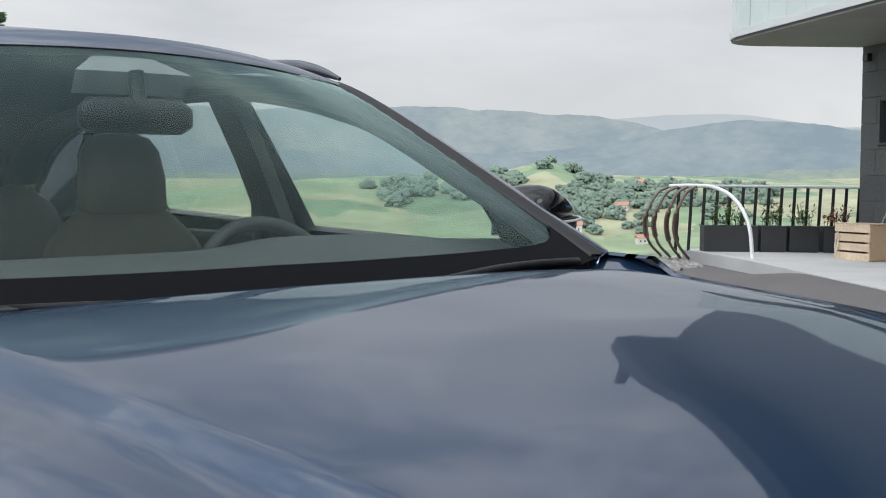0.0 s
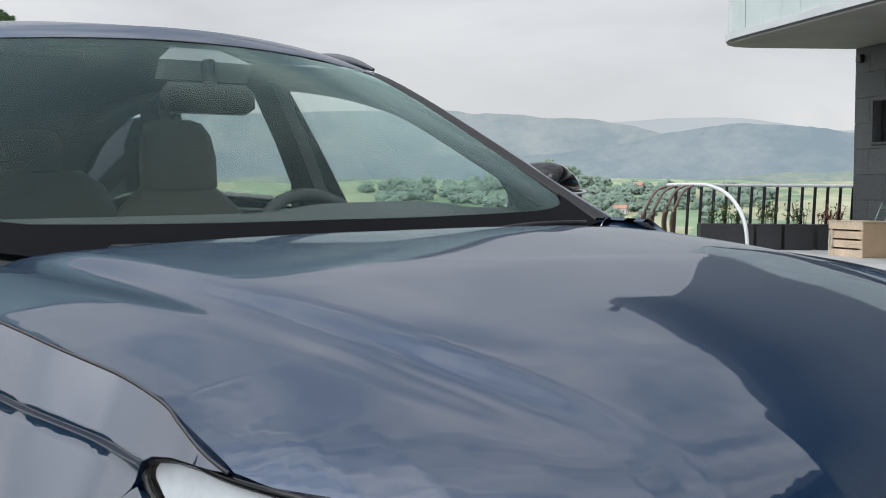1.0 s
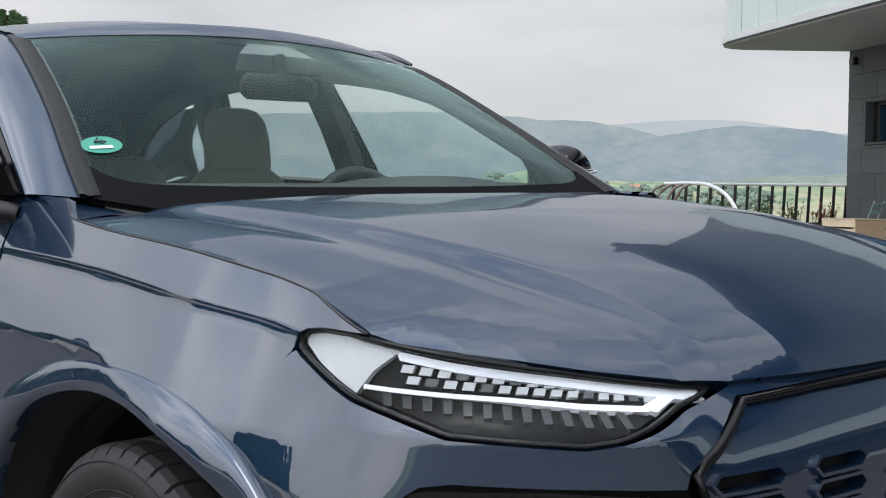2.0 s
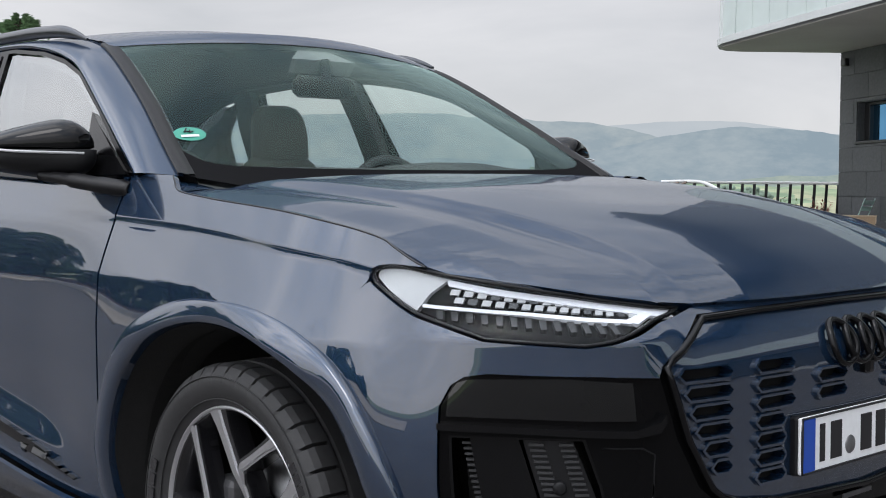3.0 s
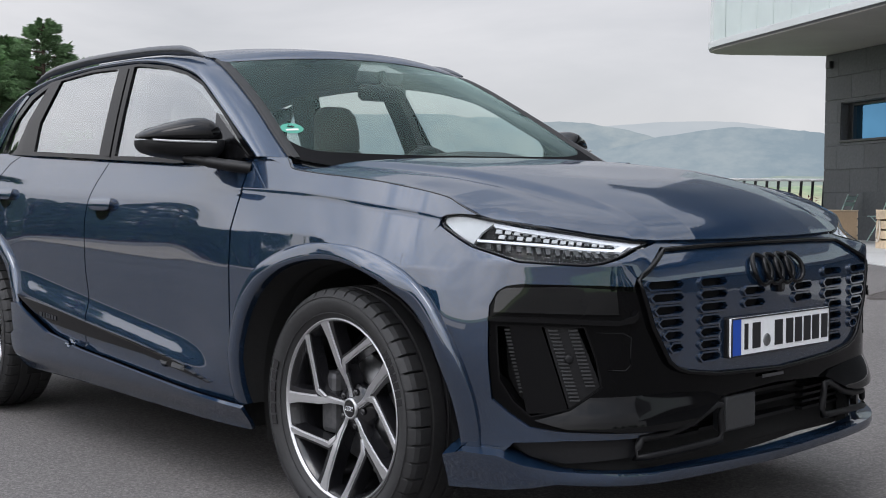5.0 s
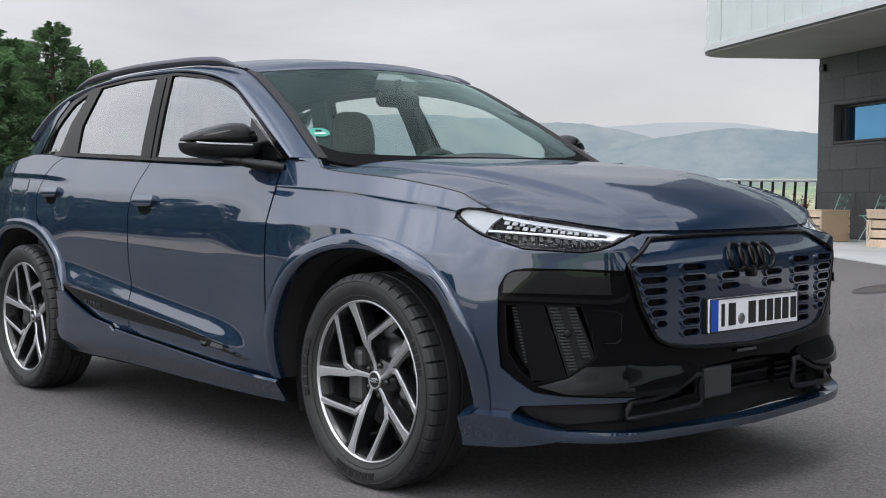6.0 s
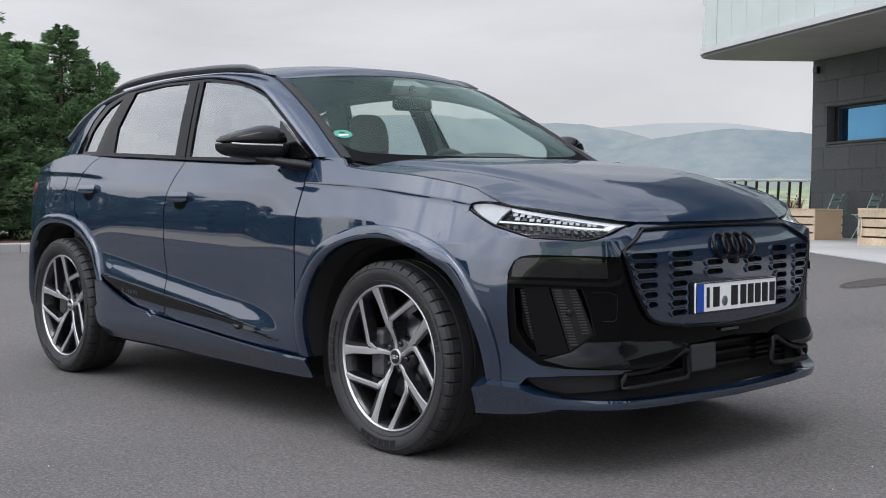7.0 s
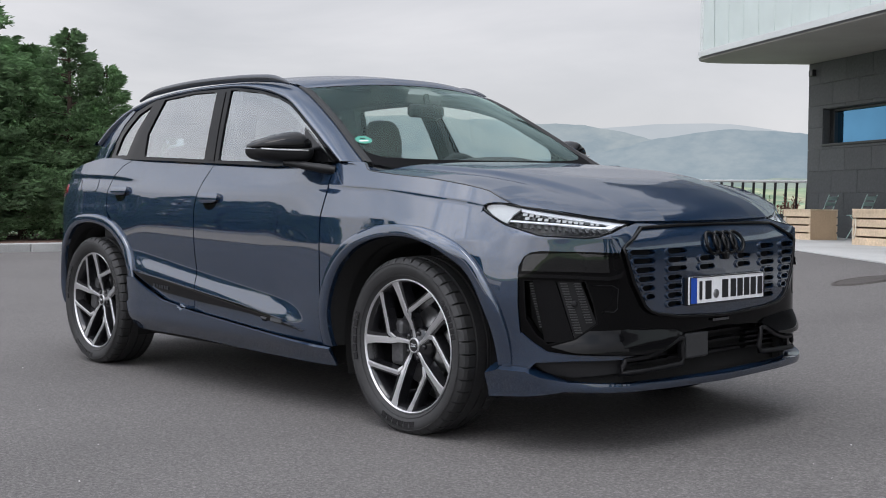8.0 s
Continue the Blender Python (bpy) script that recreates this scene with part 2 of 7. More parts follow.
def edge_gap(points, poly):
    best = np.full(len(points), 1e9)
    for a, b in zip(poly, np.roll(poly, -1, 0)):
        d = b - a
        t = np.clip(((points - a) @ d) / max(d @ d, 1e-12), 0, 1)
        best = np.minimum(best, np.hypot(*(points - a - t[:, None] * d).T))
    return best


def panel(name, outline, fn, step=0.03, holes=(), lip=0.014, roll=0.0, mirror=False):
    """A sheet of bodywork: an outline in a surface's own two coordinates, laid onto that surface, with holes and an edge that
    turns inwards by lip. fn takes both coordinates and a distance outwards."""
    rings = [resample(outline, step)] + [resample(h, step) for h in holes]
    lo, hi = rings[0].min(0), rings[0].max(0)
    gx, gy = np.meshgrid(np.arange(lo[0], hi[0], step), np.arange(lo[1], hi[1], step))
    gx = gx + (np.arange(gx.shape[0])[:, None] % 2) * step / 2
    g = np.stack([gx.ravel(), gy.ravel()], 1)
    keep = inside(g, rings[0])
    for h in rings[1:]:
        keep &= ~inside(g, h)
    g = g[keep]
    for r in rings:
        g = g[edge_gap(g, r) > step * 0.45] if len(g) else g
    pts, edges = [], []
    for r in rings:
        k = len(pts)
        pts += list(r)
        edges += [(k + i, k + (i + 1) % len(r)) for i in range(len(r))]
    pts += list(g)
    v2, _, tri, *_ = geometry.delaunay_2d_cdt([Vector(q) for q in pts], edges, [], 0, 1e-6)
    v2 = np.array([tuple(q) for q in v2])
    tri = np.array([t for t in tri if len(t) == 3])
    mid = v2[tri].mean(1)
    ok = inside(mid, rings[0])
    for h in rings[1:]:
        ok &= ~inside(mid, h)
    tri = tri[ok]
    a, b = v2.T
    e = 3e-3
    P = fn(a, b, 0.0)
    nrm = np.cross(fn(a + e, b, 0.0) - fn(a - e, b, 0.0), fn(a, b + e, 0.0) - fn(a, b - e, 0.0))
    nrm /= np.linalg.norm(nrm, axis=1)[:, None] + 1e-12
    outward = fn(a, b, 0.01) - P
    nrm *= np.sign((nrm * outward).sum(1))[:, None]
    # every face looks outwards
    fn_ = np.cross(P[tri[:, 1]] - P[tri[:, 0]], P[tri[:, 2]] - P[tri[:, 0]])
    flip = (fn_ * nrm[tri[:, 0]]).sum(1) < 0
    tri[flip] = tri[flip][:, ::-1]
    count = {}
    for t in tri:
        for i in range(3):
            key = (t[i], t[(i + 1) % 3])
            count[key] = 1
    rim = [k for k in count if (k[1], k[0]) not in count]
    loops = [nrm[i] for t in tri for i in t]
    verts, faces = list(P), [tuple(t) for t in tri]
    if lip:
        low = {}
        for i, j in rim:
            for q in (i, j):
                if q not in low:
                    low[q] = (len(verts), len(verts) + 1)
                    verts += [P[q], P[q] - nrm[q] * lip]
            faces.append((low[j][0], low[i][0], low[i][1], low[j][1]))
            loops += [(0, 0, 0)] * 4
    verts, loops = np.array(verts), np.array(loops)
    if mirror:
        verts, loops = verts * (1, -1, 1), loops * (1, -1, 1)
        sized, k, turned = faces, 0, []
        for f in faces:
            turned.append(loops[k:k + len(f)][::-1])
            k += len(f)
        faces, loops = [f[::-1] for f in sized], np.concatenate(turned)
    return mesh_of(name, verts, faces, True, loops)


def both(values):
    """A half outline, from the middle outwards and back, closed with its mirror image."""
    h = [tuple(v) for v in values]
    return h + [(-a, b) for a, b in reversed(h) if abs(a) > 1e-6]


PLAN = [(0.945, 0), (0.94, 0.2), (0.925, 0.42), (0.89, 0.60), (0.80, 0.745), (0.66, 0.853), (0.45, 0.918), (0.2, 0.948), (-0.1, 0.955),
        (-0.6, 0.95), (-1.6, 0.955), (-2.4, 0.958), (-2.9, 0.962), (-3.2, 0.945), (-3.5, 0.86), (-3.72, 0.62), (-3.8, 0.3), (-3.825, 0)]


def spline(points, n=12):
    """A smooth line through the points, n steps to a span."""
    p = [np.array(q, float) for q in points]
    e = [2 * p[0] - p[1]] + p + [2 * p[-1] - p[-2]]
    out = []
    for i in range(1, len(e) - 2):
        a, b, c, d = e[i - 1:i + 3]
        for k in range(n):
            t = k / n
            out.append(0.5 * (2 * b + (c - a) * t + (2 * a - 5 * b + 4 * c - d) * t * t + (3 * b - a - 3 * c + d) * t ** 3))
    out.append(p[-1])
    return np.array(out)


PC = spline(PLAN, 24)
PS = np.r_[0, np.cumsum(np.hypot(*np.diff(PC, axis=0).T))]
PT = np.gradient(PC, PS, axis=0)
PT /= np.hypot(PT[:, 0], PT[:, 1])[:, None]


def smooth(a, b, v):
    t = np.clip((np.asarray(v, float) - a) / (b - a), 0, 1)
    return t * t * (3 - 2 * t)


def soft_line(v, xs, ys, wide=0.024):
    """A rounded piecewise line: the mean of shifted straight interpolations."""
    return sum(k * np.interp(np.asarray(v) + d * wide, xs, ys) for d, k in ((-1, 1), (-0.67, 2), (-0.33, 3), (0, 4), (0.33, 3), (0.67, 2), (1, 1))) / 16


def ledge(x):
    return 0.59 - 0.1235 * (x + 2.39)


def crease_z(s):
    """The height of the crease band along the wing."""
    return soft_line(s, [1.0, 1.19, 1.33, 1.5, 1.7, 1.9, 2.2, 2.4], [0.945, 0.975, 0.995, 1.012, 1.034, 1.046, 1.058, 1.062], 0.12)


def hip_z(s):
    """The height of the crease band over the rear wheel."""
    return soft_line(s, [3.5, 3.94, 4.09, 4.38, 4.80, 5.1], [1.02, 1.083, 1.098, 1.116, 1.127, 1.130], 0.12)


def leaning(stops, leans, lo, hi, soft, zero):
    """A section line, as heights and distances outwards, from how far it leans back at some heights."""
    v = np.arange(lo, hi, 0.001)
    k = np.exp(-0.5 * (np.arange(-60, 61) * 0.001 / soft) ** 2)
    lean = np.convolve(np.pad(np.interp(v, stops, leans), 60, mode="edge"), k / k.sum(), "valid")
    out = -np.cumsum(lean) * 0.001
    return v, out - np.interp(zero, v, out)


# the doors: nearly upright in the middle, leaning in to the window line, with a proud ledge above the sill
TILT_Z, TILT_OUT = leaning([0.40, 0.60, 0.70, 0.74, 0.78, 0.82, 0.86, 0.88, 0.89, 0.91, 0.94, 0.97, 1.0, 1.06, 1.4], [-0.02, -0.05, -0.045, -0.025, 0.0, 0.010, 0.017, 0.027, 0.047, 0.08, 0.11, 0.14, 0.19, 0.42, 0.42], 0.2, 1.4, 0.008, 0.83)
LEDGE_T, LEDGE_OUT = leaning([-0.1, 0.0, 0.02, 0.05, 0.085, 0.12, 0.15, 0.22, 0.38, 0.5], [0.0, 0.0, 0.15, 0.40, 0.34, 0.0, -0.05, -0.03, 0.0, 0.0], -0.6, 1.2, 0.010, 0.6)


def bulge(s, z):
    """How far the skin stands out from the plan line."""
    s, z = np.asarray(s, float), np.asarray(z, float)
    x = np.interp(s, PS, PC[:, 0])
    front = soft_line(z, [0.15, 0.22, 0.30, 0.36, 0.45, 0.80, 0.84, 0.87, 0.90, 0.94, 1.0, 1.1], [-0.03, -0.01, 0.0, -0.006, 0.0, 0.0, -0.016, -0.044, -0.078, -0.108, -0.15, -0.25])
    # under the lamps the nose stands upright behind a rounded ridge along the mask
    upright = soft_line(z, [0.15, 0.22, 0.30, 0.36, 0.45, 0.770, 0.800, 0.830, 0.866, 0.882, 0.90, 0.94, 1.0, 1.1], [-0.03, -0.01, 0.0, -0.006, 0.0, 0.0, -0.0015, -0.003, -0.004, -0.044, -0.078, -0.108, -0.15, -0.25], 0.011)
    under = smooth(0.52, 0.66, s)
    front = front * (1 - under) + upright * under
    side = soft_line(z, [0.15, 0.25, 0.34, 0.42, 0.935, 0.99, 1.04, 1.09, 1.17, 1.25], [-0.08, -0.05, -0.004, -0.0, 0.0, -0.007, -0.021, -0.043, -0.077, -0.11])
    doors = smooth(1.95, 2.45, s) * (1 - smooth(4.0, 4.5, s))
    upper = np.where(z < 0.42, side, np.interp(z, TILT_Z, TILT_OUT))
    side = side * (1 - doors) + upper * doors
    mid = smooth(2.05, 2.5, s) * (1 - smooth(3.85, 4.2, s))
    side = side + np.interp(z - ledge(x), LEDGE_T, LEDGE_OUT) * mid
    # the wing leans in above the wheel, stands upright in a narrow crease band, then leans in again up to the bonnet
    zc, hw = crease_z(s), 0.007
    back = smooth(1.4, 1.75, s)
    wing = -0.031 - 0.012 * (1 - smooth(1.25, 1.45, s)) + 0.46 * (1 - 0.1 * back) * np.maximum(zc - hw - np.maximum(z, 0.84 + 0.08 * back), 0) + 0.20 * (1 - back) * np.maximum(0.84 - np.maximum(z, 0.78), 0) + 0.08 * back * np.maximum(0.92 - np.maximum(z, 0.80), 0) - 0.46 * np.maximum(z - zc - hw, 0)
    ww = smooth(1.05, 1.30, s) * (1 - smooth(1.98, 2.66, s)) * (smooth(0.58, 0.80, z) * (1 - back) + smooth(0.32, 0.52, z) * back)
    side = side * (1 - ww) + wing * ww
    side = side + (0.060 * (1 - smooth(0.67, 1.04, z)) * smooth(0.36, 0.64, z) - 0.012 * smooth(0.36, 0.64, z)) * smooth(0.84, 1.07, s) * (1 - smooth(1.12, 1.28, s))
    hip = np.exp(-((z - 0.97) / 0.07) ** 2) * np.exp(-((x + 2.95) / 0.6) ** 2)
    side = side - 0.011 * hip + smooth(3.92, 4.2, s) * 0.46 * np.clip(z - hip_z(s), -0.012, 0.012)
    w = smooth(0.62, 1.12, s)
    return front * (1 - w) + side * w


def skin(s, z, out=0.0):
    """The car's skin, on its right-hand side: s runs round the plan from the nose's middle, z is the height."""
    s = np.asarray(s, float)
    x, y = np.interp(s, PS, PC[:, 0]), np.interp(s, PS, PC[:, 1])
    tx, ty = np.interp(s, PS, PT[:, 0]), np.interp(s, PS, PT[:, 1])
    k = np.hypot(tx, ty)
    b = bulge(s, z) + out
    return np.stack([x + ty / k * b, -(y - tx / k * b), np.asarray(z, float) + 0 * s], -1)


def wrap(s, z, out=0.0):
    """The skin right round the nose: s below 0 is the left-hand side."""
    s = np.asarray(s, float)
    p = skin(np.abs(s), z, out)
    p[..., 1] *= np.where(s < 0, -1, 1)
    return p


def s_of(x):
    """The place along the flank's plan line at a distance x ahead of the front axle."""
    return np.interp(-np.asarray(x, float), -PC[:, 0], PS)


def flank(x, z, out=0.0):
    return skin(s_of(x), z, out)


def cabin(x, z, out=0.0):
    """The side of the glasshouse."""
    x, z = np.asarray(x, float), np.asarray(z, float)
    y = 0.888 - 0.36 * (z - 1.17) - 0.12 * np.clip(z - 1.17, 0, 1) ** 2 - 0.20 * np.clip(-2.55 - x, 0, 2) ** 1.6
    return np.stack([x, -(y + out), z], -1)


HOOD_SEAM = [(1.059, 0.988), (1.146, 1.021), (1.201, 1.039), (1.392, 1.071), (1.529, 1.088), (1.760, 1.107), (1.900, 1.121)]
HOOD_EDGE = [tuple(skin(s, z)[:2]) for s, z in HOOD_SEAM]


EDGE_Y = [0, 0.15, 0.30, 0.45, 0.53, 0.605, 0.66, 0.72, 0.79, 0.845, 0.865, 0.91]
EDGE_BACK = [0, 0.002, 0.009, 0.032, 0.056, 0.094, 0.124, 0.162, 0.219, 0.284, 0.318, 0.40]
EDGE_UP = [0, 0, 0.002, 0.005, 0.010, 0.021, 0.030, 0.041, 0.054, 0.065, 0.076, 0.11]
MID_X = [-0.60, -0.42, -0.30, -0.23, -0.1, 0.2, 0.45, 0.62, 0.74, 0.82, 0.87, 0.90, 0.96]
MID_Z = [1.07, 1.122, 1.152, 1.161, 1.154, 1.125, 1.080, 1.038, 0.996, 0.957, 0.916, 0.875, 0.78]


def hood_crown(x, y):
    """The bonnet: crowned, with a raised middle between two creases that draw together towards the nose."""
    x, y = np.asarray(x, float), np.abs(np.asarray(y, float))
    side = soft_line(x, [-0.60, -0.34, -0.27, -0.13, 0.10, 0.24, 0.43, 0.56, 0.70, 0.80, 0.90], [1.145, 1.128, 1.121, 1.108, 1.088, 1.071, 1.036, 0.990, 0.945, 0.90, 0.85], 0.09)
    mid = soft_line(x, MID_X, MID_Z, 0.07)
    v = np.clip(y / 0.88, 0, 1)
    z = side + (mid - side) * (1 - v ** 3.2)
    # the nose rolls down along a front edge that sweeps back towards the lamps
    back = soft_line(y, EDGE_Y, EDGE_BACK, 0.06)
    up = soft_line(y, EDGE_Y, EDGE_UP, 0.06)
    slow = soft_line(y, [0, 0.3, 0.6, 0.85], [1, 1, 0.72, 0.45], 0.10)
    nose = soft_line(0.874 + (x + back - 0.874) * slow, MID_X, MID_Z, 0.05) + up
    r = smooth(0.38, 0.86, x + back)
    z = z * (1 - r) + nose * r
    crease = soft_line(x, CREASE_X, CREASE_Y, 0.12)
    lift = smooth(0.86, 0.50, x)
    z = z + lift * (0.009 * (1 - smooth(-0.022, 0.040, y - crease)) - 0.006 * np.exp(-((y - crease - 0.06) / 0.045) ** 2))
    return z


CREASE_X, CREASE_Y = [-0.45, -0.33, 0.0, 0.17, 0.34, 0.45, 0.62, 0.75], [0.69, 0.675, 0.635, 0.61, 0.575, 0.545, 0.49, 0.45]


SEAM_X = [float(skin(a, b)[0]) for a, b in reversed(HOOD_SEAM)]
SEAM_Y = [float(-skin(a, b)[1]) for a, b in reversed(HOOD_SEAM)]
SEAM_Z = [b for a, b in reversed(HOOD_SEAM)]


def hood_height(x, y, out=0.0):
    """The crowned bonnet, brought down onto the seam with the wings at its sides."""
    x, y = np.asarray(x, float), np.abs(np.asarray(y, float))
    xe = 0.874 - np.interp(y, EDGE_Y, EDGE_BACK)
    drop = 0.910 + np.interp(y, EDGE_Y, EDGE_UP) - hood_crown(xe, y)
    z = hood_crown(x, y) + drop * (1 - smooth(0.0, 0.20, xe - x))
    ye, zs = np.interp(x, SEAM_X, SEAM_Y), np.interp(x, SEAM_X, SEAM_Z)
    xs = 0.874 - np.interp(ye, EDGE_Y, EDGE_BACK)
    at_seam = hood_crown(x, ye) + (0.910 + np.interp(ye, EDGE_Y, EDGE_UP) - hood_crown(xs, ye)) * (1 - smooth(0.0, 0.20, xs - x))
    miss = (zs - at_seam) * (1 - smooth(0.51, 0.58, x))
    return z + miss * (1 - smooth(0.0, 0.26, ye - y)) + out


def hood_at(x, y, out=0.0):
    return np.stack([np.asarray(x, float), np.asarray(y, float), hood_height(x, y, out)], -1)


# ---- the car: body panels ----
car = thing("car", "dark slate-blue electric SUV parked on grey asphalt", "car",
            at=Matrix.Translation((-2.9, -0.9, 0)) @ Matrix.Rotation(radians(1.0), 4, "X") @ Matrix.Rotation(radians(0.12), 4, "Y") @ Matrix.Translation((2.9, 0.9, 0)))


def arch_line(cx, cz, a, b, n, lo, hi, steps=40):
    """The edge of a wheel opening, from angle lo to hi, as x and z."""
    k = np.radians(np.linspace(lo, hi, steps))
    c, s = np.cos(k), np.sin(k)
    r = (np.abs(c / a) ** n + np.abs(s / b) ** n) ** (-1 / n)
    return np.stack([cx + r * c, cz + r * s], 1)


FRONT_AXLE, REAR_AXLE, HUB_Z = 0.0, -2.899, 0.378
ARCH = (0.36, 0.575, 0.535, 2.4)
BLACK_TOP = [(0.604, 0.815), (0.612, 0.794), (0.726, 0.800), (0.922, 0.804), (0.962, 0.798), (0.985, 0.782), (1.003, 0.744), (1.005, 0.60), (1.003, 0.489),
             (0.954, 0.449), (0.899, 0.414), (0.806, 0.403), (0.546, 0.391), (0.49, 0.391)]
GRILLE = [(0.0, 0.890), (0.273, 0.888), (0.452, 0.883), (0.574, 0.820), (0.590, 0.808), (0.543, 0.682), (0.487, 0.588), (0.46, 0.568), (0.416, 0.553), (0.30, 0.537), (0.0, 0.524)]
GRILLE_OUT = [(0.0, 0.900), (0.273, 0.898), (0.461, 0.894), (0.583, 0.829), (0.604, 0.815)]
LAMP = [(0.490, 0.906), (0.530, 0.896), (0.575, 0.889), (0.640, 0.874), (0.700, 0.859), (0.748, 0.853), (0.862, 0.860), (0.930, 0.864), (1.014, 0.888), (1.068, 0.903), (1.150, 0.938),
        (1.180, 0.951), (1.193, 0.960), (1.197, 0.968), (1.192, 0.977), (1.176, 0.9845), (1.146, 0.988), (1.109, 0.988), (1.020, 0.973), (0.930, 0.959), (0.826, 0.943), (0.666, 0.922), (0.560, 0.911)]



def arch_sz(cx, lo, hi, steps=40):
    q = arch_line(cx, *ARCH, lo, hi, steps)
    return [(float(s_of(x)), float(z)) for x, z in q]


def add_panel(name, outline, fn, mat, mirror, step=0.03, holes=(), lip=0.014, parent=None, label=""):
    return part(name, panel(name, outline, fn, step, holes, lip, mirror=mirror), mat, parent or car, label)


# nose: painted bumper round the black mask, in one piece
front_arch = [q for q in arch_sz(FRONT_AXLE, -3, 60) if q[1] < 0.86]
bumper_half = [(0.0, 0.913), (0.30, 0.912), (0.45, 0.910), (0.483, 0.902), (0.53, 0.892), (0.575, 0.885), (0.640, 0.870), (0.700, 0.855), (0.748, 0.849), (0.862, 0.856), (0.930, 0.860),
               (1.014, 0.884), (1.068, 0.899), (1.150, 0.9355), (1.181, 0.9485), (1.193, 0.9555), (1.2015, 0.9515)] + list(reversed(front_arch)) + [(1.06, 0.345), (0.975, 0.342), (0.945, 0.370), (0.80, 0.379), (0.55, 0.380), (0.485, 0.381)]
bumper_half += list(reversed(BLACK_TOP)) + [(0.583, 0.829), (0.461, 0.894), (0.273, 0.898), (0.0, 0.900)]
part("front_bumper", panel("front_bumper", bumper_half, wrap, 0.0085, lip=0.02), PAINT, car, "body-coloured bumper skin around a black front mask")
part("front_bumper", panel("front_bumper", bumper_half, wrap, 0.022, lip=0.02, mirror=True), PAINT, car, "body-coloured bumper skin around a black front mask")

# gloss black mask behind lamps, ducts and grille
mask_half = [(0.0, 0.899), (0.273, 0.897), (0.461, 0.893), (0.583, 0.828)] + BLACK_TOP + [(0.395, 0.408), (0.264, 0.462), (0.0, 0.475)]
DUCT = [(0.990, 0.692), (0.870, 0.690), (0.748, 0.688), (0.715, 0.60), (0.698, 0.522), (0.790, 0.462), (0.90, 0.440), (0.950, 0.48), (0.985, 0.54)]
GRILLE_HOLE = both([(a * 1.01, b) for a, b in GRILLE])
part("front_mask", panel("front_mask", both(mask_half), lambda s, z, o=0.0: wrap(s, z, o - 0.010), 0.025,
                         holes=[GRILLE_HOLE, DUCT, [(-a, b) for a, b in DUCT]], lip=0.03), MASK_BLACK, car, "gloss black front mask")

